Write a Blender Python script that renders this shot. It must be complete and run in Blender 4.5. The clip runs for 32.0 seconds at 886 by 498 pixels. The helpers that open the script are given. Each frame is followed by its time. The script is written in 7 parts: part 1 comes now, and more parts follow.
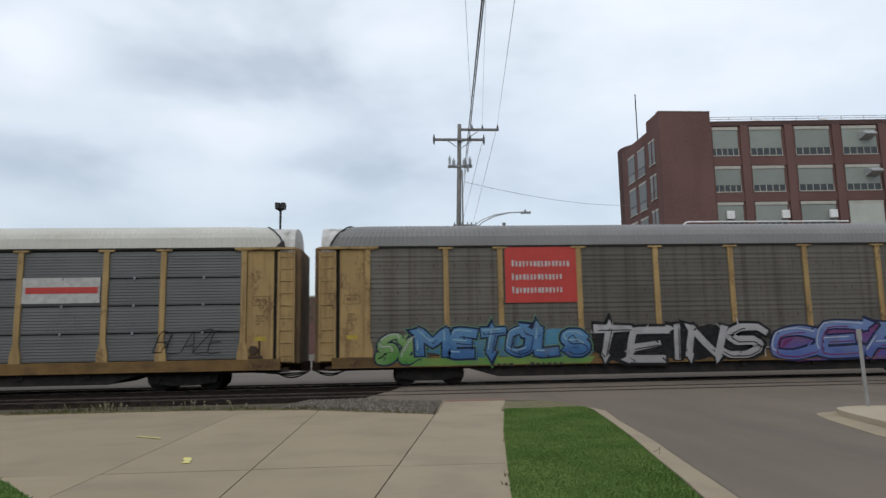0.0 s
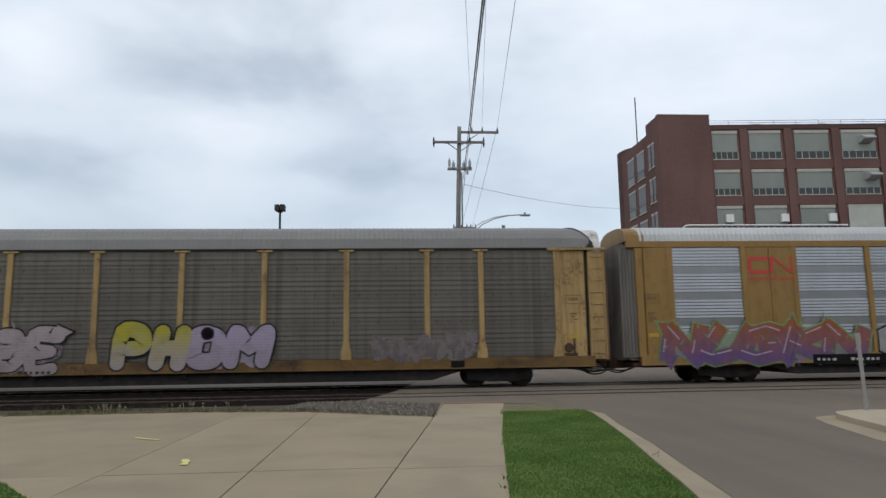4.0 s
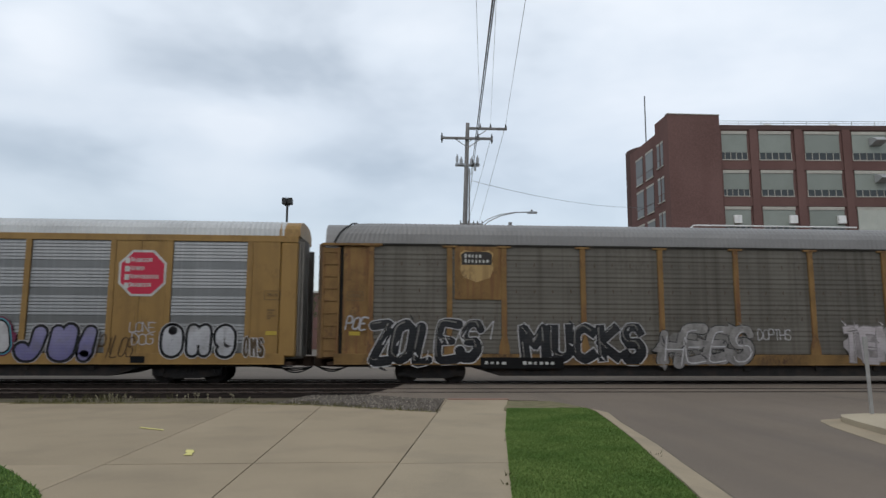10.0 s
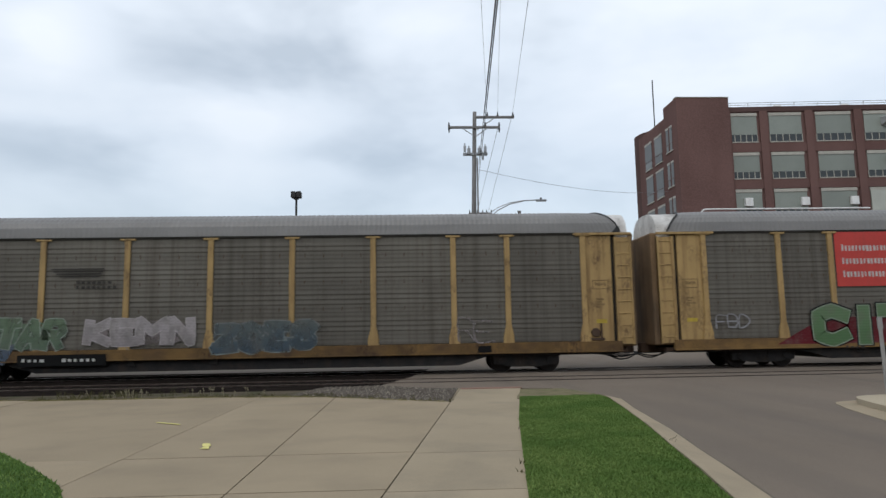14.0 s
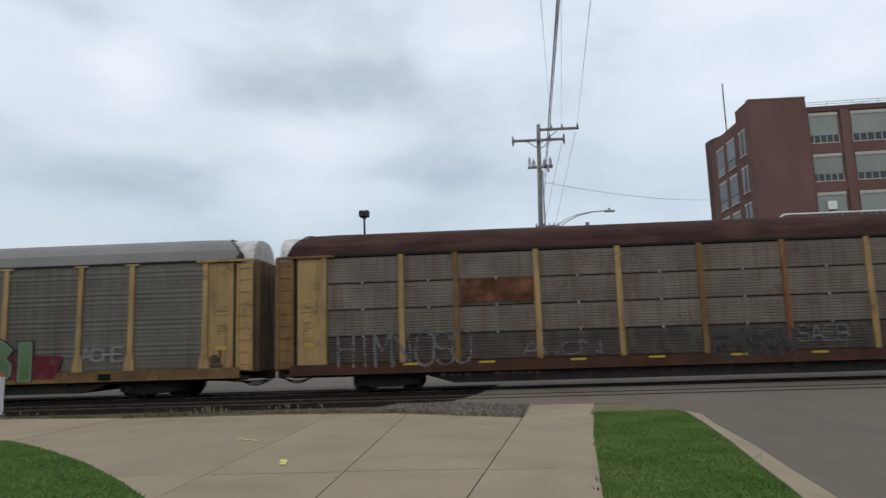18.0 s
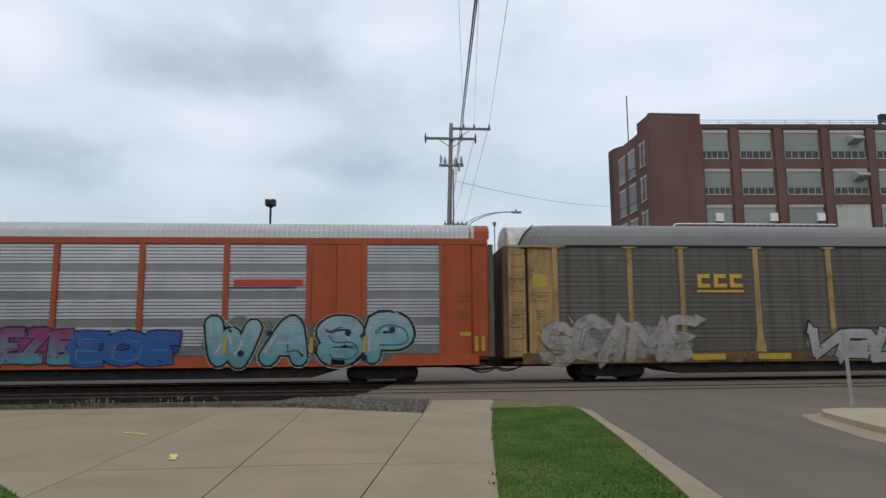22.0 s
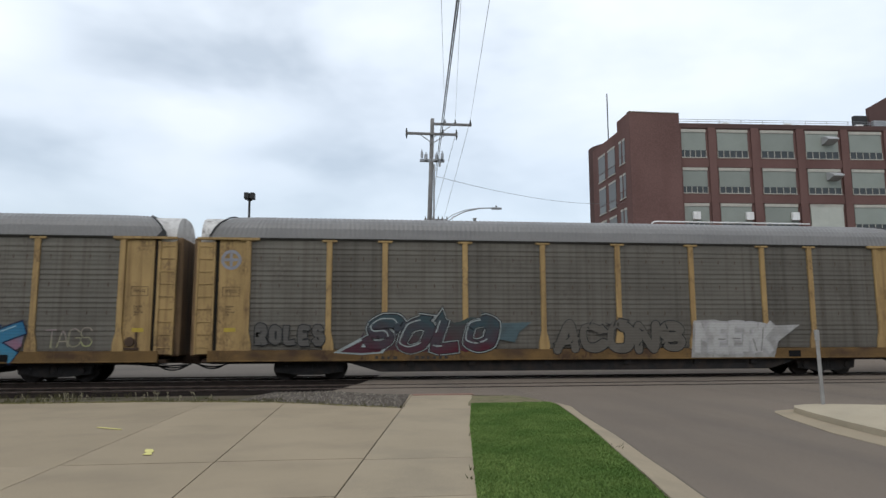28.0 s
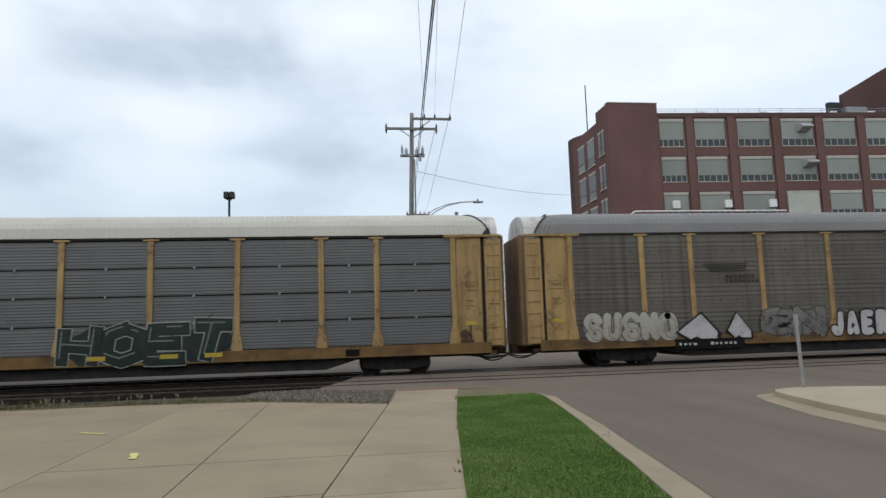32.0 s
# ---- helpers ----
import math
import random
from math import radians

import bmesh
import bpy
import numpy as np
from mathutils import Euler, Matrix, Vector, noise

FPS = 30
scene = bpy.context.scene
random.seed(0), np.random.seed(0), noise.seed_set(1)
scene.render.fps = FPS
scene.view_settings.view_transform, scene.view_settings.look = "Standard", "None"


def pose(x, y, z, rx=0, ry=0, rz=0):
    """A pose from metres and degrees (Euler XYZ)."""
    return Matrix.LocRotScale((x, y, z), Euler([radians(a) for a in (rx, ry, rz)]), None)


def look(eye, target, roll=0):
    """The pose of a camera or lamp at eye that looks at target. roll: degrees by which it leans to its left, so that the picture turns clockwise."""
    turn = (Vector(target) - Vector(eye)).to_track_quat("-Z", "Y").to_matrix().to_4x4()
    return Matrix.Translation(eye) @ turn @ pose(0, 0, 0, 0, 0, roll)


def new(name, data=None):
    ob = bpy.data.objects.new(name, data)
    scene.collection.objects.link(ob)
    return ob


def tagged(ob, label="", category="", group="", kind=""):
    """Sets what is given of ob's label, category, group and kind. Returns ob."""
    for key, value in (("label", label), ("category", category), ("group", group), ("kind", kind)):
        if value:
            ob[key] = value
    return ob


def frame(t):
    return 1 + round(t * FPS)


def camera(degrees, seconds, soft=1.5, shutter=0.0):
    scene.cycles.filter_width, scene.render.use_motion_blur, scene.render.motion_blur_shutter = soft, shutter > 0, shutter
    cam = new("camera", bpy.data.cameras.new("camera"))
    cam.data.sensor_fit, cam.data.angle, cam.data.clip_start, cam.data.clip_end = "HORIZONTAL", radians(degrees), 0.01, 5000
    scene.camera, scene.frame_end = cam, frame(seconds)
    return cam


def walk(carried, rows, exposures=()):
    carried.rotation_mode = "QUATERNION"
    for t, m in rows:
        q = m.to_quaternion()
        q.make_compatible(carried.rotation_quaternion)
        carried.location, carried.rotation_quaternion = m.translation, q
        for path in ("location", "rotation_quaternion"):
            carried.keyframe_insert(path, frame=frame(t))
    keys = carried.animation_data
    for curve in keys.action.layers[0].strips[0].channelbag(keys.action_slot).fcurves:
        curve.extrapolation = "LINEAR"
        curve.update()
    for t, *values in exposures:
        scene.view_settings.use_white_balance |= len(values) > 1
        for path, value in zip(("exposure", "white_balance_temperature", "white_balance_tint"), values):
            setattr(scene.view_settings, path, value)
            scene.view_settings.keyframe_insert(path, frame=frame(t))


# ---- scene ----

# camera: a person holding it at eye height, turning only
cam = camera(66.98, 32.0, soft=1.45, shutter=0.15)
EYE = (0.0, 0.0, 1.65)


def turn(rx, ry, rz):
    return pose(EYE[0], EYE[1], EYE[2], rx, ry, rz)


walk(cam, [
    (0, turn(97.812, 1.020, -3.876)),    (0.5, turn(98.044, 0.406, -2.542)),    (1, turn(98.184, 0.288, -1.962)),
    (1.5, turn(98.325, 0.364, -1.516)),    (2, turn(98.450, 0.412, -1.263)),    (2.5, turn(98.443, 0.384, -1.317)),
    (4.5, turn(97.890, 0.911, -4.956)),    (5, turn(97.855, 0.798, -5.626)),    (5.5, turn(97.819, 0.523, -6.262)),
    (6, turn(97.681, 0.348, -6.764)),    (6.5, turn(97.556, 0.739, -6.489)),    (7, turn(97.587, 0.345, -4.304)),
    (7.5, turn(97.814, -0.073, -3.595)),    (8, turn(97.982, -0.248, -3.282)),    (8.5, turn(97.997, -0.224, -3.279)),
    (9, turn(97.900, -0.210, -3.489)),    (9.5, turn(97.789, -0.237, -3.566)),    (10, turn(97.669, -0.219, -3.558)),
    (10.5, turn(97.596, -0.563, -3.472)),    (11, turn(97.531, -0.675, -3.440)),    (11.5, turn(97.326, -0.237, -3.835)),
    (12, turn(97.115, 0.180, -4.776)),    (12.5, turn(96.889, 0.350, -5.782)),    (13, turn(96.781, 0.597, -6.398)),
    (13.5, turn(96.704, 0.660, -3.849)),    (14, turn(96.823, 0.966, -2.566)),    (14.5, turn(96.987, 0.817, -2.118)),
    (16.5, turn(99.013, 0.690, 18.374)),    (17, turn(98.656, 0.716, 16.976)),    (17.5, turn(98.522, 1.472, 9.582)),
    (18, turn(98.255, 1.787, 3.329)),    (18.5, turn(97.879, 2.246, -4.668)),    (19, turn(97.785, 2.509, -7.347)),
    (19.5, turn(97.835, 2.439, -8.393)),    (20, turn(97.893, 2.249, -10.163)),    (20.5, turn(98.108, 1.534, -8.426)),
    (21, turn(98.038, 0.342, -5.419)),    (21.5, turn(97.889, -0.064, -4.800)),    (22, turn(97.693, 0.453, -4.796)),
    (22.5, turn(97.454, 1.362, -4.707)),    (23, turn(97.163, 1.991, -4.183)),    (23.5, turn(96.913, 2.203, -3.203)),
    (24, turn(96.649, 2.058, -2.665)),    (24.5, turn(96.331, 1.849, -4.440)),    (25, turn(96.161, 2.041, -7.279)),
    (25.5, turn(96.171, 1.989, -8.918)),    (27.5, turn(97.199, 0.158, -7.050)),    (28, turn(97.299, 0.152, -6.553)),
    (28.5, turn(97.289, 0.060, -6.159)),    (29, turn(97.124, 0.116, -6.422)),    (29.5, turn(96.906, 0.540, -7.144)),
    (30, turn(96.714, 0.834, -7.916)),    (30.5, turn(96.562, 1.192, -8.519)),    (31, turn(96.452, 1.644, -8.929)),
    (31.5, turn(96.518, 1.715, -8.844)),    (32, turn(96.814, 1.737, -7.852)),
], [(0, 0.05), (2, 0.02), (9, 0.0), (11, 0.02), (13, 0.09), (14.5, 0.07), (17, -0.07), (18, -0.05), (19, 0.03), (21, 0.0), (22, -0.05), (23, 0.03), (24, 0.14), (25, 0.19), (28, 0.19), (30, 0.16), (32, 0.16)])

# ------------------------------------------------------------------ world and sun
world = bpy.data.worlds.new("overcast_sky")
scene.world = world
world.use_nodes = True
wn, wl = world.node_tree.nodes, world.node_tree.links
wn.clear()
w_out = wn.new("ShaderNodeOutputWorld")
w_sky = wn.new("ShaderNodeTexSky")
w_sky.sky_type = "NISHITA"
w_sky.sun_disc = False
w_sky.sun_elevation = radians(52)
w_sky.sun_rotation = radians(215)
w_bg1 = wn.new("ShaderNodeBackground")
w_bg1.inputs[1].default_value = 0.05
wl.new(w_sky.outputs[0], w_bg1.inputs[0])
w_tc = wn.new("ShaderNodeTexCoord")
w_sep = wn.new("ShaderNodeSeparateXYZ")
wl.new(w_tc.outputs["Generated"], w_sep.inputs[0])
w_abs = wn.new("ShaderNodeMath")
w_abs.operation = "ABSOLUTE"
wl.new(w_sep.outputs[2], w_abs.inputs[0])
w_map = wn.new("ShaderNodeMapping")
w_map.inputs["Location"].default_value = (0.9, 0.35, 0.0)
w_map.inputs["Scale"].default_value = (2.6, 2.6, 5.5)
wl.new(w_tc.outputs["Generated"], w_map.inputs[0])
w_noise = wn.new("ShaderNodeTexNoise")
w_noise.inputs["Scale"].default_value = 1.0
w_noise.inputs["Detail"].default_value = 4.6
w_noise.inputs["Roughness"].default_value = 0.54
w_noise.inputs["Distortion"].default_value = 0.12
wl.new(w_map.outputs[0], w_noise.inputs["Vector"])
w_ramp = wn.new("ShaderNodeValToRGB")
w_el = w_ramp.color_ramp.elements
w_el[0].position, w_el[0].color = 0.34, (0.49, 0.535, 0.57, 1)
w_el[1].position, w_el[1].color = 0.66, (0.885, 0.91, 0.925, 1)
w_mid = w_ramp.color_ramp.elements.new(0.5)
w_mid.color = (0.735, 0.78, 0.815, 1)
# broad cloud masses: direction, half width, half height, brightness
w_calm = wn.new("ShaderNodeMapRange")
w_calm.clamp = False
w_calm.inputs[3].default_value, w_calm.inputs[4].default_value = 0.13, 0.87
wl.new(w_noise.outputs[0], w_calm.inputs[0])
w_fac = w_calm.outputs[0]
CLOUDS = [
    ((-0.271, 0.889, 0.369), 0.15, 0.05, -0.085),
    ((-0.456, 0.815, 0.359), 0.076, 0.042, 0.170),
    ((-0.214, 0.928, 0.304), 0.127, 0.041, 0.153),
    ((-0.446, 0.865, 0.23), 0.127, 0.041, -0.119),
    ((-0.091, 0.96, 0.263), 0.093, 0.038, -0.102),
    ((0.328, 0.826, 0.458), 0.143, 0.051, 0.085),
    ((0.452, 0.828, 0.332), 0.135, 0.051, 0.085),
    ((0.147, 0.91, 0.388), 0.101, 0.042, -0.051),
    ((-0.359, 0.834, 0.418), 0.186, 0.034, 0.034),
    ((-0.24, 0.945, 0.222), 0.169, 0.03, 0.051),
    ((-0.658, 0.696, 0.289), 0.127, 0.035, -0.07),
    ((-0.528, 0.815, 0.236), 0.143, 0.030, -0.06),
    ((-0.676, 0.619, 0.399), 0.101, 0.051, 0.06),
    ((-0.585, 0.733, 0.348), 0.093, 0.034, 0.05),
]
for toward, wide_r, high_r, gain in CLOUDS:
    w_sub = wn.new("ShaderNodeVectorMath")
    w_sub.operation = "SUBTRACT"
    wl.new(w_tc.outputs["Generated"], w_sub.inputs[0])
    w_sub.inputs[1].default_value = toward
    w_mul = wn.new("ShaderNodeVectorMath")
    w_mul.operation = "MULTIPLY"
    wl.new(w_sub.outputs[0], w_mul.inputs[0])
    w_mul.inputs[1].default_value = (1 / wide_r, 1 / wide_r, 1 / high_r)
    w_warp = wn.new("ShaderNodeVectorMath")
    w_warp.operation = "MULTIPLY_ADD"
    wl.new(w_noise.outputs["Color"], w_warp.inputs[0])
    w_warp.inputs[1].default_value = (2.4, 0.0, 2.4)
    wl.new(w_mul.outputs[0], w_warp.inputs[2])
    w_off = wn.new("ShaderNodeVectorMath")
    w_off.operation = "SUBTRACT"
    wl.new(w_warp.outputs[0], w_off.inputs[0])
    w_off.inputs[1].default_value = (1.2, 0.0, 1.2)
    w_len = wn.new("ShaderNodeVectorMath")
    w_len.operation = "LENGTH"
    wl.new(w_off.outputs[0], w_len.inputs[0])
    w_dome = wn.new("ShaderNodeMapRange")
    w_dome.interpolation_type = "SMOOTHSTEP"
    w_dome.inputs[1].default_value, w_dome.inputs[2].default_value = 0.1, 1.45
    w_dome.inputs[3].default_value, w_dome.inputs[4].default_value = gain, 0.0
    wl.new(w_len.outputs["Value"], w_dome.inputs[0])
    w_add = wn.new("ShaderNodeMath")
    w_add.operation = "ADD"
    wl.new(w_fac, w_add.inputs[0])
    wl.new(w_dome.outputs[0], w_add.inputs[1])
    w_fac = w_add.outputs[0]
wl.new(w_fac, w_ramp.inputs[0])
w_bg2 = wn.new("ShaderNodeBackground")
w_bg2.inputs[1].default_value = 0.93
w_low = wn.new("ShaderNodeMapRange")
w_low.inputs[1].default_value, w_low.inputs[2].default_value = 0.0, 0.42
w_low.inputs[3].default_value, w_low.inputs[4].default_value = 0.72, 0.0
wl.new(w_abs.outputs[0], w_low.inputs[0])
w_haze = wn.new("ShaderNodeMix")
w_haze.data_type = "RGBA"
wl.new(w_low.outputs[0], w_haze.inputs[0])
wl.new(w_ramp.outputs[0], w_haze.inputs[6])
w_haze.inputs[7].default_value = (0.26, 0.29, 0.325, 1)
wl.new(w_haze.outputs[2], w_bg2.inputs[0])
w_sum = wn.new("ShaderNodeAddShader")
wl.new(w_bg1.outputs[0], w_sum.inputs[0])
wl.new(w_bg2.outputs[0], w_sum.inputs[1])
wl.new(w_sum.outputs[0], w_out.inputs[0])

sun_data = bpy.data.lights.new("sun", "SUN")
sun_data.energy = 0.6
sun_data.angle = radians(40)
sun_data.color = (1.0, 0.96, 0.9)
sun = new("sun", sun_data)
sun.matrix_world = look((-40, -60, 90), (0, 20, 0))


# ------------------------------------------------------------------ materials
def node_material(name):
    m = bpy.data.materials.new(name)
    m.use_nodes = True
    n, l = m.node_tree.nodes, m.node_tree.links
    b = n["Principled BSDF"]
    return m, n, l, b


def mix_colour(n, l, fac, a, b, blend="MIX"):
    """A colour mix node; fac, a and b are sockets or values."""
    k = n.new("ShaderNodeMix")
    k.data_type = "RGBA"
    k.blend_type = blend
    for sock, v in ((k.inputs[0], fac), (k.inputs[6], a), (k.inputs[7], b)):
        if isinstance(v, bpy.types.NodeSocket):
            l.new(v, sock)
        elif isinstance(v, (int, float)):
            sock.default_value = v
        else:
            sock.default_value = (*v, 1)
    return k.outputs[2]


def noise_node(n, l, scale, detail=4, stretch=(1, 1, 1), lo=0.35, hi=0.65, rand=0.0, coord="Object"):
    tc = n.new("ShaderNodeTexCoord")
    mp = n.new("ShaderNodeMapping")
    mp.inputs["Scale"].default_value = stretch
    l.new(tc.outputs[coord], mp.inputs[0])
    if rand:
        oi = n.new("ShaderNodeObjectInfo")
        mu = n.new("ShaderNodeMath")
        mu.operation = "MULTIPLY"
        mu.inputs[1].default_value = rand
        l.new(oi.outputs["Random"], mu.inputs[0])
        l.new(mu.outputs[0], mp.inputs["Location"])
    t = n.new("ShaderNodeTexNoise")
    t.inputs["Scale"].default_value = scale
    t.inputs["Detail"].default_value = detail
    l.new(mp.outputs[0], t.inputs["Vector"])
    r = n.new("ShaderNodeMapRange")
    r.inputs[1].default_value = lo
    r.inputs[2].default_value = hi
    l.new(t.outputs[0], r.inputs[0])
    return r.outputs[0]


def surface(name, colour, dark=0.7, scale=3.0, rough=0.7, metal=0.0, bump=0.2, bscale=40.0, dirt=None, dirt_amount=0.5,
            dirt_stretch=(5, 5, 0.35), dirt_scale=1.2, speck=0.12, rand=7.0, random_tone=0.0, stretch=(1, 1, 1), gloss=None, blotch=None, blotch_amount=0.6, blotch_scale=1.6):
    """A worn surface: broad patches, fine grain, optional streaks of dirt or rust, and fine relief."""
    m, n, l, b = node_material(name)
    broad = noise_node(n, l, scale, 5, stretch, rand=rand)
    c = mix_colour(n, l, broad, colour, tuple(v * dark for v in colour))
    fine = noise_node(n, l, bscale, 3, stretch, rand=rand)
    hi = tuple(min(1, v * (1 + speck)) for v in colour)
    grain = n.new("ShaderNodeMath")
    grain.operation = "MULTIPLY"
    grain.inputs[1].default_value = 0.5
    l.new(fine, grain.inputs[0])
    c = mix_colour(n, l, grain.outputs[0], c, hi)
    if dirt:
        st = noise_node(n, l, dirt_scale, 6, dirt_stretch, lo=0.48, hi=0.72, rand=rand)
        k = n.new("ShaderNodeMath")
        k.operation = "MULTIPLY"
        k.inputs[1].default_value = dirt_amount
        l.new(st, k.inputs[0])
        c = mix_colour(n, l, k.outputs[0], c, dirt)
    if blotch:
        patch = noise_node(n, l, blotch_scale, 7, (1, 1, 0.8), lo=0.5, hi=0.66, rand=rand + 3)
        scuff = noise_node(n, l, 14, 4, (1, 1, 0.5), lo=0.4, hi=0.62, rand=rand)
        k2 = n.new("ShaderNodeMath")
        k2.operation = "MULTIPLY"
        l.new(patch, k2.inputs[0])
        l.new(scuff, k2.inputs[1])
        k3 = n.new("ShaderNodeMath")
        k3.operation = "MULTIPLY"
        k3.inputs[1].default_value = blotch_amount
        l.new(k2.outputs[0], k3.inputs[0])
        c = mix_colour(n, l, k3.outputs[0], c, blotch)
    if random_tone:
        oi = n.new("ShaderNodeObjectInfo")
        rr = n.new("ShaderNodeMapRange")
        rr.inputs[3].default_value = 1 - random_tone
        rr.inputs[4].default_value = 1 + random_tone
        l.new(oi.outputs["Random"], rr.inputs[0])
        c = mix_colour(n, l, 1.0, c, rr.outputs[0], "MULTIPLY")
    l.new(c, b.inputs["Base Color"])
    b.inputs["Roughness"].default_value = rough
    b.inputs["Metallic"].default_value = metal
    b.inputs["Specular IOR Level"].default_value = (0.08 if rough >= 0.85 else 0.3) if gloss is None else gloss
    if bump:
        bp = n.new("ShaderNodeBump")
        bp.inputs["Strength"].default_value = bump
        bp.inputs["Distance"].default_value = 0.01
        l.new(fine, bp.inputs["Height"])
        l.new(bp.outputs[0], b.inputs["Normal"])
    return m


def plain(name, colour, rough=0.6, metal=0.0):
    m, n, l, b = node_material(name)
    tone = noise_node(n, l, 6.0, 3, rand=5.0)
    l.new(mix_colour(n, l, tone, colour, tuple(v * 0.8 for v in colour)), b.inputs["Base Color"])
    b.inputs["Roughness"].default_value = rough
    b.inputs["Metallic"].default_value = metal
    return m


RUST = (0.13, 0.055, 0.025)
M_CONCRETE = surface("concrete", (0.305, 0.247, 0.17), 0.86, 0.5, 0.9, 0, 0.25, 60, (0.2, 0.165, 0.12), 0.4, (1, 1, 1), 0.9, 0.12, 9.0, 0.045)
M_CONCRETE_WALK = surface("concrete_light", (0.325, 0.267, 0.187), 0.86, 0.6, 0.9, 0, 0.25, 60, (0.2, 0.172, 0.13), 0.4, (1, 1, 1), 1.1, 0.12, 9.0, 0.03)
M_CONCRETE_APRON = surface("concrete_pale", (0.4, 0.342, 0.25), 0.88, 0.6, 0.9, 0, 0.25, 60, (0.27, 0.235, 0.18), 0.4, (1, 1, 1), 1.1, 0.12, 9.0, 0.03)
M_JOINT = surface("joint_filler", (0.15, 0.13, 0.1), 0.7, 2, 0.95)
M_ASPHALT = surface("asphalt", (0.176, 0.144, 0.115), 0.84, 0.25, 0.9, 0, 0.5, 90, (0.118, 0.104, 0.09), 0.5, (1.6, 0.12, 1), 0.5, 0.35)
M_GROUND = surface("grey_lot", (0.17, 0.15, 0.13), 0.8, 0.08, 0.95, 0, 0.4, 5, (0.11, 0.1, 0.092), 0.5, (1, 1, 1), 0.2, 0.2, gloss=0.0)
# near-black track bed: dark stone and timber, with the shadow there coloured in
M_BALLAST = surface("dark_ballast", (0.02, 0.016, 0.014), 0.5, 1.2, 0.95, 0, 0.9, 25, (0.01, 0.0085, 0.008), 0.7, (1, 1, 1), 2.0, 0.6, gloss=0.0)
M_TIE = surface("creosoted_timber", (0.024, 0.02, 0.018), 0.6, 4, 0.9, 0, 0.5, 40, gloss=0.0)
M_RAIL = surface("rail_steel", (0.12, 0.09, 0.075), 0.7, 5, 0.45, 0.6, 0.1, 60)
M_SOIL = surface("weedy_soil", (0.1, 0.082, 0.058), 0.6, 1.5, 1.0, 0, 0.8, 20, (0.055, 0.07, 0.03), 0.7, (1, 1, 1), 1.5, 0.4)
M_BARE = surface("bare_tan_soil", (0.19, 0.165, 0.1), 0.7, 3, 1.0, 0, 0.6, 30, (0.07, 0.1, 0.03), 0.6, (1, 1, 1), 4.0)
M_TURF = surface("turf_soil", (0.05, 0.095, 0.02), 0.7, 1.2, 1.0, 0, 0.6, 30)
M_BLACK = surface("black_underframe", (0.022, 0.02, 0.019), 0.6, 3, 0.75, 0.1, 0.3, 30, (0.05, 0.035, 0.025), 0.6, (1, 1, 1), 2.5)
M_WHEEL = surface("wheel_steel", (0.028, 0.023, 0.02), 0.7, 6, 0.6, 0.4, 0.2, 30)
M_HOSE = plain("rubber_hose", (0.015, 0.015, 0.015), 0.6)
# near-black colour puts the shade of gaps and slots into the wall
M_INNER_SHADE = surface("inner_wall_and_eave_shade", (0.035, 0.032, 0.028), 0.7, 2, 0.9)
# both bricks and the glazing are lightened, distance haze put into their colours
M_BRICK = surface("red_brick", (0.15, 0.088, 0.078), 0.8, 0.15, 0.9, 0, 0.4, 9, (0.1, 0.055, 0.049), 0.55, (1, 1, 0.3), 0.25, 0.3, 3.0)
M_BRICK_DARK = surface("dark_brick", (0.105, 0.066, 0.06), 0.75, 0.2, 0.9, 0, 0.4, 9)
M_STONE = surface("white_stone", (0.42, 0.4, 0.35), 0.8, 1.5, 0.85)
M_BLIND = surface("grey_green_glazing", (0.24, 0.262, 0.23), 0.88, 0.5, 0.35, 0, 0.05, 8, None, random_tone=0.12)
M_PANE = plain("dark_glass", (0.03, 0.035, 0.035), 0.08)
M_WHITE = surface("white_paint", (0.72, 0.72, 0.7), 0.85, 2, 0.6, 0, 0.1, 30, (0.4, 0.36, 0.3), 0.4)
M_GALV = surface("galvanised_steel", (0.3, 0.31, 0.32), 0.8, 3, 0.45, 0.5)
M_POLE = surface("weathered_pole_wood", (0.215, 0.207, 0.2), 0.7, 3, 0.9, 0, 0.5, 30, (0.09, 0.08, 0.07), 0.6)
M_WIRE = plain("black_cable", (0.02, 0.02, 0.022), 0.6)
M_WIRE_GREY = plain("aluminium_cable", (0.2, 0.21, 0.22), 0.5, 0.3)
M_POSTSTEEL = surface("dull_zinc_post", (0.29, 0.285, 0.275), 0.8, 4, 0.7, 0.1)
M_DARKMETAL = plain("dark_bronze_metal", (0.02, 0.019, 0.018), 0.5, 0.3)
M_BARK = surface("bark", (0.06, 0.05, 0.04), 0.7, 4, 0.95)
M_LEAF = surface("leaves", (0.055, 0.085, 0.03), 0.6, 0.8, 0.8, 0, 0.1, 5)
M_REDBAND = surface("red_tactile_band", (0.26, 0.155, 0.12), 0.8, 3, 0.9)
M_YELLOWMARK = surface("yellow_marking_paint", (0.62, 0.56, 0.2), 0.8, 8, 0.8)


def grass_material():
    m, n, l, b = node_material("grass_blades")
    g = n.new("ShaderNodeNewGeometry")
    r = n.new("ShaderNodeValToRGB")
    e = r.color_ramp.elements
    e[0].color, e[1].color = (0.1, 0.172, 0.04, 1), (0.2, 0.27, 0.08, 1)
    l.new(g.outputs["Random Per Island"], r.inputs[0])
    patch = noise_node(n, l, 0.9, 4)
    l.new(mix_colour(n, l, patch, r.outputs[0], (0.092, 0.162, 0.038)), b.inputs["Base Color"])
    b.inputs["Roughness"].default_value = 0.8
    b.inputs["Specular IOR Level"].default_value = 0.1
    return m


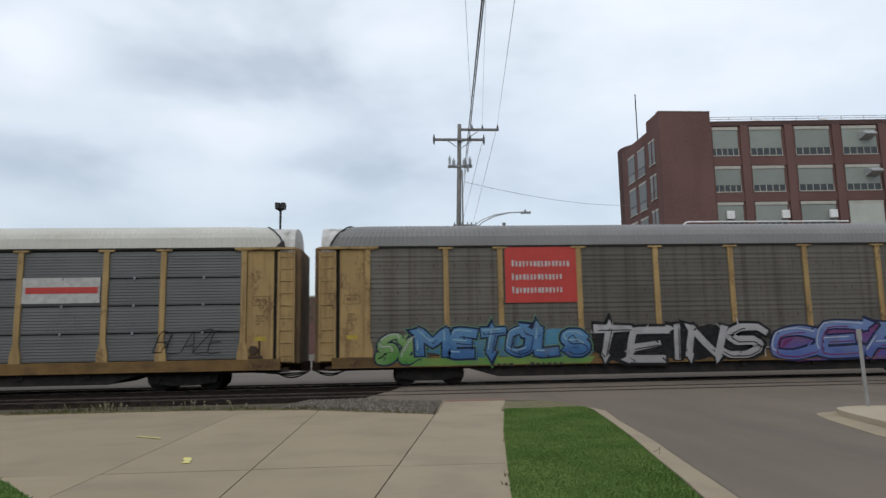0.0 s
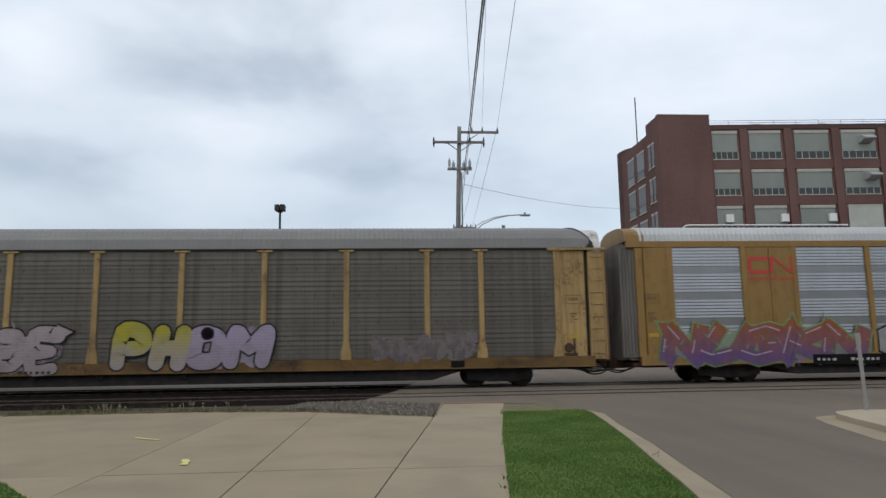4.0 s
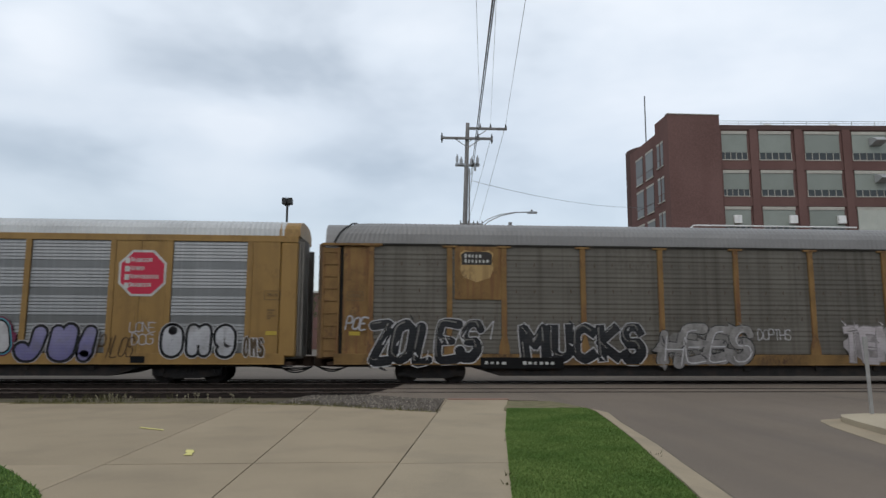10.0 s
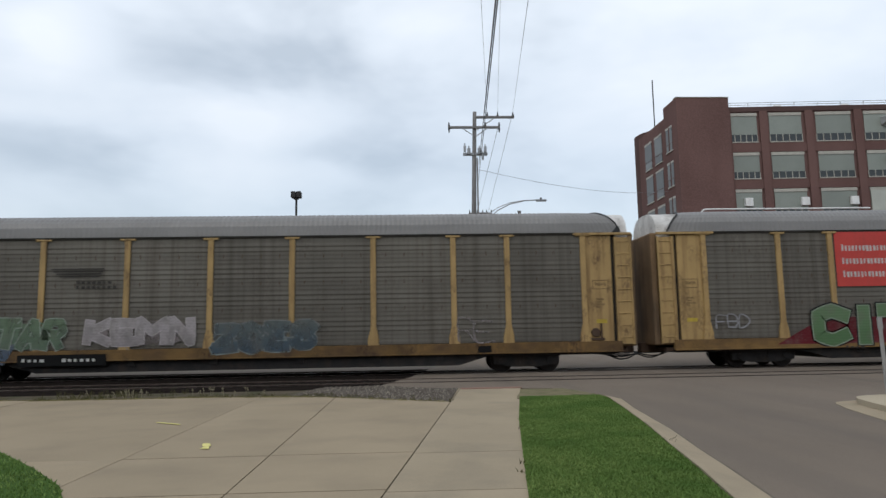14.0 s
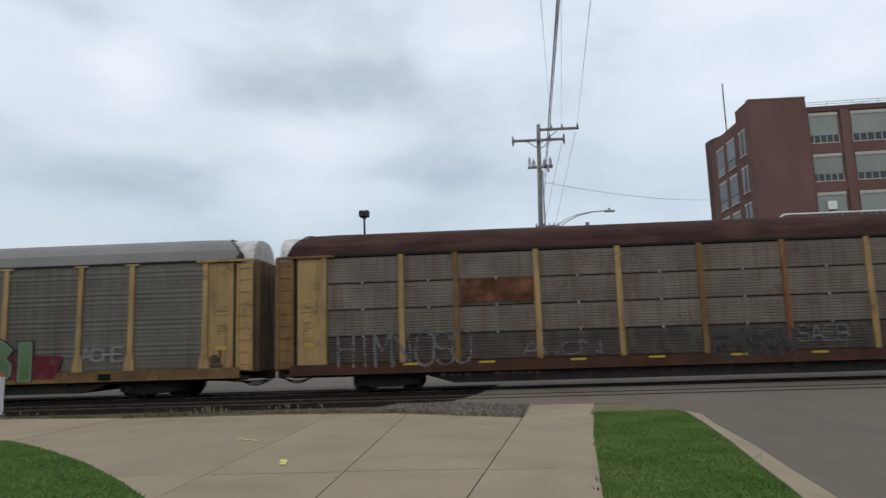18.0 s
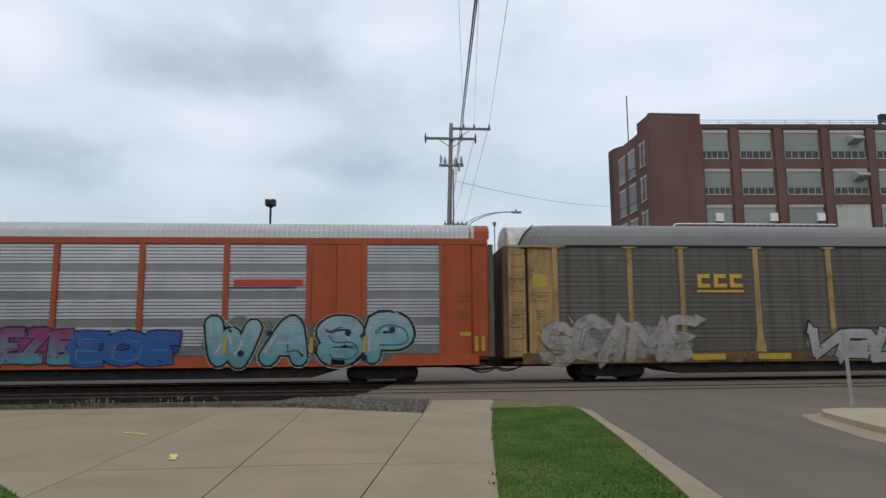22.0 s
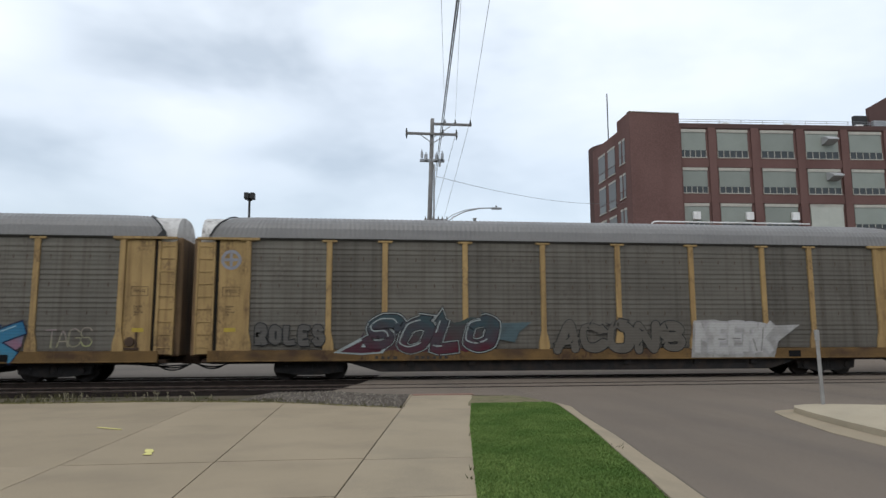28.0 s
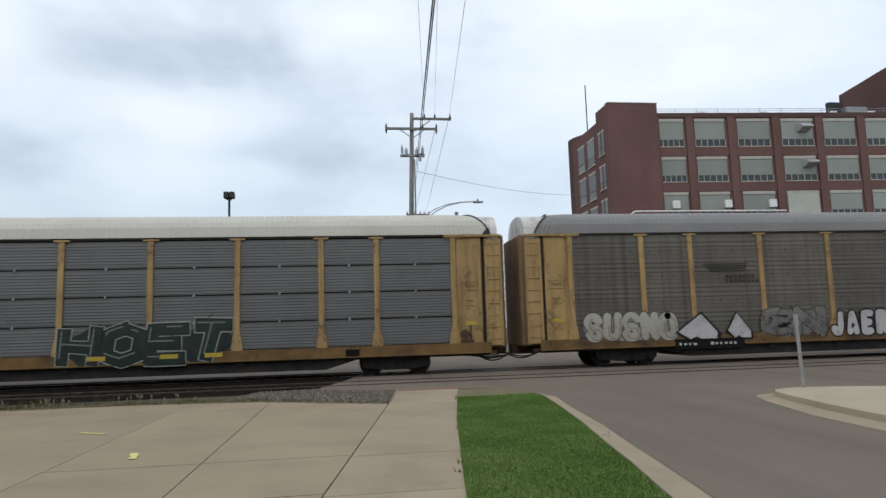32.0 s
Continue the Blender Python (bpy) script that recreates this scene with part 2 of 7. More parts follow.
def gravel_material():
    m, n, l, b = node_material("mixed_gravel")
    g = n.new("ShaderNodeNewGeometry")
    r = n.new("ShaderNodeValToRGB")
    e = r.color_ramp.elements
    e[0].color, e[1].color = (0.055, 0.043, 0.033, 1), (0.24, 0.205, 0.165, 1)
    mid = r.color_ramp.elements.new(0.7)
    mid.color = (0.118, 0.1, 0.08, 1)
    l.new(g.outputs["Random Per Island"], r.inputs[0])
    l.new(r.outputs[0], b.inputs["Base Color"])
    b.inputs["Roughness"].default_value = 0.9
    return m


M_GRASS = grass_material()
M_STONES = gravel_material()
M_MOSS = surface("dry_edge_growth", (0.2, 0.18, 0.075), 0.6, 3, 0.95)
M_WEED = surface("dry_weeds", (0.085, 0.08, 0.035), 0.6, 6, 0.9)
M_WEED_HEAD = surface("pale_seed_heads", (0.27, 0.24, 0.16), 0.8, 6, 0.9)


# ------------------------------------------------------------------ mesh helpers
def bm_box(bm, x0, x1, y0, y1, z0, z1, mi=0):
    v = [bm.verts.new(p) for p in ((x0, y0, z0), (x1, y0, z0), (x1, y1, z0), (x0, y1, z0), (x0, y0, z1), (x1, y0, z1), (x1, y1, z1), (x0, y1, z1))]
    for f in ((3, 2, 1, 0), (4, 5, 6, 7), (0, 1, 5, 4), (1, 2, 6, 5), (2, 3, 7, 6), (3, 0, 4, 7)):
        bm.faces.new([v[i] for i in f]).material_index = mi
    return v


def bm_prism(bm, pts, axis, a0, a1, mi=0):
    """Extrudes the outline pts along an axis from a0 to a1: axis y takes (x, z) points, z takes (x, y), x takes (y, z)."""
    def at(p, a):
        return (p[0], a, p[1]) if axis == "y" else (p[0], p[1], a) if axis == "z" else (a, p[0], p[1])
    lo = [bm.verts.new(at(p, a0)) for p in pts]
    hi = [bm.verts.new(at(p, a1)) for p in pts]
    k = len(pts)
    bm.faces.new(lo).material_index = mi
    bm.faces.new(hi[::-1]).material_index = mi
    for i in range(k):
        bm.faces.new((lo[i], hi[i], hi[(i + 1) % k], lo[(i + 1) % k])).material_index = mi


def bm_tube(bm, path, r, sides=6, r_end=None, mi=0):
    """A round tube along a list of points."""
    rings = []
    pts = [Vector(p) for p in path]
    for i, p in enumerate(pts):
        d = (pts[min(i + 1, len(pts) - 1)] - pts[max(i - 1, 0)]).normalized()
        up = Vector((0, 0, 1)) if abs(d.z) < 0.95 else Vector((1, 0, 0))
        s = d.cross(up).normalized()
        u = s.cross(d)
        rad = r if r_end is None else r + (r_end - r) * i / (len(pts) - 1)
        rings.append([bm.verts.new(p + (s * math.cos(a) + u * math.sin(a)) * rad) for a in (2 * math.pi * j / sides for j in range(sides))])
    for a, b in zip(rings, rings[1:]):
        for j in range(sides):
            bm.faces.new((a[j], a[(j + 1) % sides], b[(j + 1) % sides], b[j])).material_index = mi
    bm.faces.new(rings[0][::-1]).material_index = mi
    bm.faces.new(rings[-1]).material_index = mi


def bm_disc(bm, centre, r, y0, y1, sides=20, mi=0):
    """A flat cylinder whose axis runs along y."""
    bm_prism(bm, [(centre[0] + r * math.cos(2 * math.pi * i / sides), centre[1] + r * math.sin(2 * math.pi * i / sides)) for i in range(sides)], "y", y0, y1, mi)


def finish(bm, name, *materials, bevel=0.0, smooth=False):
    bmesh.ops.recalc_face_normals(bm, faces=bm.faces)
    if bevel:
        sharp = [e for e in bm.edges if len(e.link_faces) == 2 and e.calc_face_angle(0) > 0.6]
        bmesh.ops.bevel(bm, geom=sharp, offset=bevel, segments=1, affect="EDGES", clamp_overlap=True)
    me = bpy.data.meshes.new(name)
    bm.to_mesh(me)
    bm.free()
    for m in materials:
        me.materials.append(m)
    if smooth:
        me.shade_smooth()
    return me


def part(name, me, parent, label="", m=None):
    ob = new(name, me)
    ob.parent = parent
    if m is not None:
        ob.matrix_basis = m
    if label:
        ob["label"] = label
    return ob


def thing(name, m, label, category, group="", kind="", data=None):
    ob = new(name, data)
    ob.matrix_world = m
    return tagged(ob, label, category, group, kind)


def box_mesh(name, material, x0, x1, y0, y1, z0, z1, bevel=0.0):
    bm = bmesh.new()
    bm_box(bm, x0, x1, y0, y1, z0, z1)
    return finish(bm, name, material, bevel=bevel)


def flat_sheet(name, pts, z, material, thick=0.1):
    bm = bmesh.new()
    bm_prism(bm, pts, "z", z - thick, z)
    return finish(bm, name, material)


def clip_poly(pts, x0, x1, y0, y1):
    """The part of an outline inside a rectangle."""
    for ax, lim, keep_low in ((0, x0, False), (0, x1, True), (1, y0, False), (1, y1, True)):
        out = []
        for i, p in enumerate(pts):
            q = pts[i - 1]
            pin = p[ax] <= lim if keep_low else p[ax] >= lim
            qin = q[ax] <= lim if keep_low else q[ax] >= lim
            if pin != qin:
                s = (lim - q[ax]) / (p[ax] - q[ax])
                out.append((q[0] + s * (p[0] - q[0]), q[1] + s * (p[1] - q[1])))
            if pin:
                out.append(p)
        pts = out
        if not pts:
            break
    return pts


def inside(p, poly):
    r = False
    for i, a in enumerate(poly):
        b = poly[i - 1]
        if (a[1] > p[1]) != (b[1] > p[1]) and p[0] < (b[0] - a[0]) * (p[1] - a[1]) / (b[1] - a[1]) + a[0]:
            r = not r
    return r


# ------------------------------------------------------------------ ground, road, walks
bm = bmesh.new()
bm_box(bm, -1500, 1500, -300, 2500, -0.6, -0.06)
thing("ground", Matrix(), "grey paved lot and ground reaching the horizon", "ground", kind="structure", data=finish(bm, "ground", M_GROUND))

# unseen plain wall added behind the viewer; blocks low sky, darkens train sides
thing("wall_south", Matrix(), "unseen plain brown wall added to block low sky light", "wall", kind="structure", data=box_mesh("wall_south", M_BRICK_DARK, -90, 90, -27, -26, -0.1, 10))

NEAR_RAIL, TRACK_2 = 26.31, 22.2
road_pts = [(1.5, -20), (2.0, 0), (2.7, 5), (3.2, 7), (3.6, 9), (4.0, 11.5), (4.4, 14), (4.4, 16.5), (3.8, 18.6), (0.9, 19.2), (-1.0, 20.6), (-0.1, 24.0), (0.7, 28.8), (1.4, 32), (1.4, 60), (34, 60), (34, -20)]
bm = bmesh.new()
bm_prism(bm, road_pts, "z", -0.3, -0.012)
road = thing("road", Matrix(), "worn grey asphalt street crossing the railway tracks", "road", kind="structure", data=finish(bm, "road", M_ASPHALT))

walk_pts = [(-40, -6), (-0.1, -6), (0.55, 2), (1.15, 7), (1.9, 12.3), (2.75, 17.5), (3.02, 19.05), (1.26, 19.08), (0.84, 15.6), (-0.8, 16.5), (-2.3, 17.4), (-5.2, 17.9), (-7.1, 17.9), (-9.6, 17.9), (-13, 18.5), (-18, 18.6), (-24, 18.3), (-40, 17.5)]
lawn_pts = [(-40, 11.5), (-18.5, 13.0), (-16, 13.75), (-14.9, 14.2), (-13.1, 14.3), (-11.2, 14.05), (-9.75, 13.6), (-8.5, 12.6), (-7.5, 11.7), (-6.3, 10.55), (-5.15, 9.3), (-4.55, 8.6), (-3.9, 7.8), (-3.45, 7.0), (-2.95, 6.0), (-2.5, 3), (-3, -6), (-40, -6)]
verge_pts = [(-0.08, -6), (0.57, 2), (1.15, 7), (1.9, 12.3), (2.75, 17.5), (2.85, 18.1), (3.9, 18.0), (4.3, 17.2), (4.5, 16.4), (4.47, 15.4), (3.95, 11.77), (3.52, 9.28), (3.26, 7.81), (3.04, 6.67), (2.55, 4), (2.1, 1), (1.6, -6)]
kerb_out = [(4.42, 16.5), (4.7, 16.0), (4.78, 15.5), (4.48, 13.74), (4.12, 10.84), (3.82, 9.05), (3.63, 7.77), (3.44, 6.62), (3.0, 4), (2.6, 1), (2.1, -6)]
kerb_in = [(4.4, 16.45), (4.52, 15.98), (4.48, 15.45), (4.2, 13.4), (3.83, 11.0), (3.5, 9.2), (3.27, 7.8), (3.05, 6.67), (2.56, 4), (2.11, 1), (1.61, -6)]

pavement = thing("pavement", Matrix(), "jointed tan concrete walk beside the tracks", "pavement", kind="structure", data=flat_sheet("pavement", walk_pts, -0.022, M_JOINT, 0.2))


def half_plane(pts, right):
    """The part of an outline on one side of the slanted joint beside the footway strip."""
    def side(p):
        return (p[0] + 0.26 - 0.136 * (p[1] - 7.45)) * (1 if right else -1) - 0.009
    out = []
    for i, p in enumerate(pts):
        q = pts[i - 1]
        a, b = side(q), side(p)
        if (a > 0) != (b > 0):
            s = a / (a - b)
            out.append((q[0] + s * (p[0] - q[0]), q[1] + s * (p[1] - q[1])))
        if b > 0:
            out.append(p)
    return out


def slabs(outline, x_cuts, y_cuts, material, gap):
    for i in range(len(x_cuts) - 1):
        for j in range(len(y_cuts) - 1):
            pts = clip_poly(outline, x_cuts[i] + gap, x_cuts[i + 1] - gap, y_cuts[j] + gap * 1.6, y_cuts[j + 1] - gap * 1.6)
            if len(pts) < 3:
                continue
            bm = bmesh.new()
            bm_prism(bm, pts, "z", -0.1, 0.004 * ((i * 7 + j * 3) % 3 - 1))
            part("slab", finish(bm, "slab", material), pavement)


slabs(half_plane(walk_pts, False), [-40, -21.45, -13.65, -9.75, -3.9], [-6, 1.1, 3.15, 5.2, 7.25, 9.38, 30], M_CONCRETE, 0.0018)
slabs(half_plane(walk_pts, False), [-3.9, -1.95, 9], [-6, 1.1, 3.15, 5.2, 7.25, 9.38, 30], M_CONCRETE, 0.011)
slabs(half_plane(walk_pts, True), [-9, 9], [-6, 1.0, 3.0, 5.0, 7.15, 9.3, 18.72, 30], M_CONCRETE_WALK, 0.007)
part("tactile_band", box_mesh("tactile_band", M_REDBAND, 1.32, 3.0, 18.72, 19.04, -0.01, 0.012), pavement, "faded red band at the walk's end")
bm = bmesh.new()
bm_prism(bm, [(-3.06, 10.0), (-2.93, 9.99), (-2.96, 10.08), (-2.99, 10.2), (-2.98, 10.26), (-3.06, 10.46), (-3.16, 10.47), (-3.12, 10.28), (-3.06, 10.2), (-3.06, 10.1)], "z", 0.006, 0.011)
part("paint_mark", finish(bm, "paint_mark", M_YELLOWMARK), pavement, "yellow utility paint mark")
bm = bmesh.new()
bm_prism(bm, [(-4.8, 13.02), (-4.79, 13.08), (-4.25, 12.72), (-4.27, 12.66)], "z", 0.006, 0.011)
part("paint_mark", finish(bm, "paint_mark", M_YELLOWMARK), pavement, "yellow utility paint stroke")


def strip_mesh(name, outer, inner, z_in, z_out, material):
    """A band between two lines of points, as a sloping solid."""
    bm = bmesh.new()
    a = [bm.verts.new((*p, z_out)) for p in outer]
    b = [bm.verts.new((*p, z_in)) for p in inner]
    a2 = [bm.verts.new((*p, -0.3)) for p in outer]
    b2 = [bm.verts.new((*p, -0.3)) for p in inner]
    for i in range(len(outer) - 1):
        bm.faces.new((a[i], a[i + 1], b[i + 1], b[i]))
        bm.faces.new((a2[i], a2[i + 1], a[i + 1], a[i]))
        bm.faces.new((b[i], b[i + 1], b2[i + 1], b2[i]))
    return finish(bm, name, material)


thing("kerb", Matrix(), "pale concrete gutter kerb between grass verge and street", "kerb", kind="structure", data=strip_mesh("kerb", kerb_out, kerb_in, 0.035, -0.006, M_CONCRETE_WALK))
thing("kerb_joint", Matrix(), "dark joint between kerb and asphalt", "joint", kind="structure", data=strip_mesh("kerb_joint", [(x + 0.03, y) for x, y in kerb_out], kerb_out, -0.005, -0.005, M_JOINT))
thing("verge_soil", Matrix(), "soil under the grass verge", "soil", kind="structure", data=flat_sheet("verge_soil", verge_pts, 0.008, M_TURF, 0.2))
thing("verge_end", Matrix(), "bare tan soil at the end of the verge", "soil", kind="structure", data=flat_sheet("verge_end", [(2.42, 15.9), (2.5, 16.4), (2.76, 17.5), (2.86, 18.2), (4.0, 18.15), (4.3, 17.3), (4.44, 16.6), (4.3, 16.35), (3.9, 16.5), (3.5, 16.2), (3.1, 16.35), (2.7, 15.95)], 0.016, M_BARE, 0.2))
thing("lawn_soil", Matrix(), "soil under the mown lawn", "soil", kind="structure", data=flat_sheet("lawn_soil", lawn_pts, 0.012, M_TURF, 0.2))

# far kerb of the street, with the concrete apron that the sign post stands in
apron = [(9.55, 13.95), (9.9, 14.02), (10.6, 13.85), (12, 13.3), (34, 11.5), (34, -20), (7.55, -20), (7.85, 4), (8.05, 8), (8.2, 9.8), (8.4, 11.07), (8.7, 12.5), (8.95, 13.4), (9.2, 13.8)]
thing("apron", Matrix(), "pale concrete apron behind a low kerb", "pavement", kind="structure", data=flat_sheet("apron", apron, 0.12, M_CONCRETE_APRON, 0.3))
gut_out = [(9.75, 14.22), (9.47, 14.2), (8.85, 13.95), (8.66, 13.65), (8.37, 12.85), (7.83, 10.79), (7.67, 9.41), (7.45, 4), (7.15, -20)]
gut_in = [(9.8, 14.0), (9.55, 13.93), (9.2, 13.78), (8.94, 13.38), (8.69, 12.48), (8.39, 11.07), (8.19, 9.8), (7.84, 4), (7.54, -20)]
thing("gutter", Matrix(), "concrete gutter along the far kerb", "kerb", kind="structure", data=strip_mesh("gutter", gut_out, gut_in, 0.015, -0.004, M_CONCRETE_WALK))


def blades(name, poly, count, height, seed, box, lean=0.5):
    """Many single grass blades inside an outline, as one mesh."""
    rng = np.random.default_rng(seed)
    verts, faces = [], []
    n = 0
    while n < count:
        x, y = rng.uniform(box[0], box[1]), rng.uniform(box[2], box[3])
        if not inside((x, y), poly):
            continue
        a, h, w = rng.uniform(0, 6.283), height * rng.uniform(0.5, 1.2), rng.uniform(0.005, 0.01)
        lx, ly = rng.normal(0, lean * h), rng.normal(0, lean * h)
        dx, dy = math.cos(a) * w, math.sin(a) * w
        k = len(verts)
        verts += [(x - dx, y - dy, 0), (x + dx, y + dy, 0), (x + lx * 0.4 + dx * 0.7, y + ly * 0.4 + dy * 0.7, h * 0.6), (x + lx, y + ly, h)]
        faces += [(k, k + 1, k + 2), (k, k + 2, k + 3)]
        n += 1
    me = bpy.data.meshes.new(name)
    me.from_pydata(verts, [], faces)
    me.materials.append(M_GRASS)
    return me


thing("verge_grass", pose(0, 0, 0.008), "lush green mown grass on the verge", "grass", kind="stuff", data=blades("verge_grass", verge_pts, 120000, 0.027, 3, (0.6, 4.6, 5.5, 16.25)))
thing("lawn_grass", pose(0, 0, 0.012), "lush green mown lawn", "grass", kind="stuff", data=blades("lawn_grass", lawn_pts, 110000, 0.03, 4, (-24, -2.5, 5.5, 14.4)))

# ------------------------------------------------------------------ railway
bed = thing("track_bed", Matrix(), "dark ballast under the railway tracks, shade in its colour", "ballast", kind="structure")
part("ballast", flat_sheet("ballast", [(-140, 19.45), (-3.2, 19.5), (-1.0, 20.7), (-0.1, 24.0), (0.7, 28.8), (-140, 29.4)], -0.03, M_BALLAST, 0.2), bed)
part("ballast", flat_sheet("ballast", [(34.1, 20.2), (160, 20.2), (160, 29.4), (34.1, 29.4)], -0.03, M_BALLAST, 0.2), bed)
thing("soil_strip", Matrix(), "weedy soil between walk and track", "soil", kind="structure", data=flat_sheet("soil_strip", [(-140, 17.6), (-24, 18.33), (-18, 18.63), (-13, 18.53), (-9.6, 17.93), (-7.1, 17.93), (-5.2, 17.93), (-2.3, 17.43), (-0.8, 16.53), (0.8, 15.63), (1.2, 19.05), (0.5, 19.3), (-1.0, 20.6), (-3.2, 19.48), (-140, 19.43)], -0.012, M_SOIL, 0.2))


def rail_mesh(name, x0, x1):
    bm = bmesh.new()
    bm_prism(bm, [(-0.07, -0.18), (0.07, -0.18), (0.07, -0.165), (0.012, -0.14), (0.012, -0.04), (0.036, -0.03), (0.036, -0.004), (0.026, 0.0), (-0.026, 0.0), (-0.036, -0.004), (-0.036, -0.03), (-0.012, -0.04), (-0.012, -0.14), (-0.07, -0.165)], "x", x0, x1)
    return finish(bm, name, M_RAIL)


for cy, lbl in ((NEAR_RAIL, "railway track carrying the train"), (TRACK_2, "empty siding track in front of the train")):
    track = thing("railway_track", pose(0, cy, 0.0), lbl, "railway track", "railway tracks")
    for s in (-0.7175, 0.7175):
        part("rail", rail_mesh("rail", -140, 160), track, m=pose(0, s, 0.012))
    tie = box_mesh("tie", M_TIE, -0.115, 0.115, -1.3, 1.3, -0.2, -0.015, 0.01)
    for i in range(110):
        x = -62 + 0.56 * i
        if x < -0.9 + (cy - 20.6) * 0.25:
            part("tie", tie, track, m=pose(x, random.uniform(-0.05, 0.05), random.uniform(-0.006, 0.006), 0, 0, random.uniform(-1.5, 1.5)))
    for s in (-0.7175, 0.7175):
        for e in (-0.075, 0.075):
            part("flangeway", box_mesh("flangeway", M_HOSE, 0.2 + (cy - 22) * 0.2, 34, s + e - 0.028, s + e + 0.028, -0.02, -0.007), track)

# ------------------------------------------------------------------ train materials
STREAK = (9, 9, 0.12)
M_YELLOW = surface("weathered_yellow_paint", (0.37, 0.246, 0.1), 0.72, 0.9, 0.65, 0, 0.12, 40, (0.13, 0.07, 0.03), 0.6, (5, 5, 0.3), 1.1, 0.08, 11.0, 0.07, blotch=(0.09, 0.05, 0.028), blotch_amount=0.75)
M_GOLD = surface("gold_brown_paint", (0.255, 0.15, 0.046), 0.82, 0.5, 0.5, 0, 0.08, 40, (0.16, 0.09, 0.03), 0.45, (4, 4, 0.3), 0.8, 0.08, 11.0, 0.05, blotch=(0.13, 0.07, 0.025), blotch_amount=0.45)
M_ORANGE = surface("orange_paint", (0.33, 0.068, 0.02), 0.85, 0.5, 0.5, 0, 0.08, 40, (0.28, 0.05, 0.014), 0.5, (4, 4, 0.3), 0.8, 0.08, 11.0, 0.04, blotch=(0.15, 0.035, 0.014), blotch_amount=0.5)
M_SILL = surface("grimy_yellow_sill", (0.18, 0.105, 0.036), 0.5, 1.2, 0.8, 0, 0.2, 40, (0.06, 0.035, 0.022), 0.85, (0.9, 5, 2), 1.0, 0.1, 11.0, 0.12, blotch=(0.055, 0.03, 0.018), blotch_amount=0.9, blotch_scale=1.1)
M_SILL_RUST = surface("rust_caked_sill", (0.075, 0.038, 0.025), 0.6, 1.2, 0.85, 0, 0.2, 40, (0.045, 0.028, 0.02), 0.8, (0.9, 5, 2), 1.0, 0.1, 11.0, 0.12)
M_TAN_RUST = surface("rust_stained_yellow_paint", (0.2, 0.115, 0.04), 0.6, 1.4, 0.75, 0, 0.15, 40, RUST, 0.8, (4, 4, 0.4), 1.4, 0.1, 11.0, 0.1, blotch=(0.085, 0.04, 0.022), blotch_amount=0.8)
M_POST_RUST = surface("rusty_post_paint", (0.125, 0.048, 0.026), 0.6, 1.2, 0.8, 0, 0.15, 40, (0.3, 0.19, 0.06), 0.5, (3, 3, 0.5), 1.0, 0.1, 21.0, 0.25)
M_PANEL = surface("weathered_grey_panel", (0.12, 0.109, 0.09), 0.78, 0.7, 0.6, 0.25, 0.1, 30, (0.055, 0.045, 0.035), 0.65, STREAK, 0.5, 0.1, 13.0, 0.13, blotch=(0.075, 0.064, 0.052), blotch_amount=0.6, blotch_scale=0.9)
M_PANEL_BLUE = surface("blue_grey_panel", (0.118, 0.119, 0.116), 0.85, 0.7, 0.55, 0.3, 0.1, 30, (0.115, 0.115, 0.112), 0.5, STREAK, 0.5, 0.1, 13.0, 0.06, blotch=(0.085, 0.08, 0.075), blotch_amount=0.5, blotch_scale=0.9)
M_PANEL_OLD = surface("stained_old_panel", (0.152, 0.128, 0.103), 0.65, 0.8, 0.7, 0.15, 0.1, 30, (0.1, 0.062, 0.043), 0.8, STREAK, 0.6, 0.15, 13.0, 0.1, blotch=(0.075, 0.042, 0.028), blotch_amount=0.7, blotch_scale=0.9)
M_PANEL_GRIME = surface("brown_caked_panel", (0.06, 0.047, 0.037), 0.6, 1.0, 0.8, 0.05, 0.15, 30, (0.1, 0.088, 0.07), 0.6, (2, 2, 1), 1.2, 0.15, 13.0, 0.15)
M_PANEL_NEW = surface("bright_galvanised_panel", (0.335, 0.337, 0.337), 0.85, 0.8, 0.33, 0.9, 0.06, 30, (0.4, 0.4, 0.4), 0.4, STREAK, 0.6, 0.1, 13.0, 0.06, blotch=(0.25, 0.24, 0.23), blotch_amount=0.3, blotch_scale=1.0)
M_PANEL_MID = surface("dull_galvanised_panel", (0.19, 0.19, 0.187), 0.85, 0.8, 0.38, 0.85, 0.06, 30, (0.26, 0.26, 0.255), 0.45, STREAK, 0.6, 0.1, 13.0, 0.06, blotch=(0.18, 0.175, 0.17), blotch_amount=0.35, blotch_scale=1.0)
M_PANEL_SILVER = surface("soiled_galvanised_panel", (0.265, 0.265, 0.262), 0.8, 0.8, 0.36, 0.85, 0.06, 30, (0.28, 0.275, 0.27), 0.5, STREAK, 0.6, 0.1, 13.0, 0.06, blotch=(0.2, 0.19, 0.18), blotch_amount=0.35, blotch_scale=1.0)
M_ROOF = surface("grey_roof_steel", (0.205, 0.198, 0.19), 0.85, 0.6, 0.5, 0.2, 0.1, 25, (0.16, 0.155, 0.15), 0.5, (0.4, 3, 3), 0.9)
M_ROOF_BRIGHT = surface("bright_galvanised_roof", (0.45, 0.45, 0.44), 0.88, 0.6, 0.42, 0.3, 0.1, 25, (0.33, 0.33, 0.325), 0.45, (0.5, 3, 3), 0.9)
M_ROOF_WHITE = surface("off_white_roof_paint", (0.52, 0.5, 0.44), 0.9, 0.6, 0.6, 0, 0.1, 25, (0.4, 0.37, 0.3), 0.35, (0.5, 3, 3), 0.9)
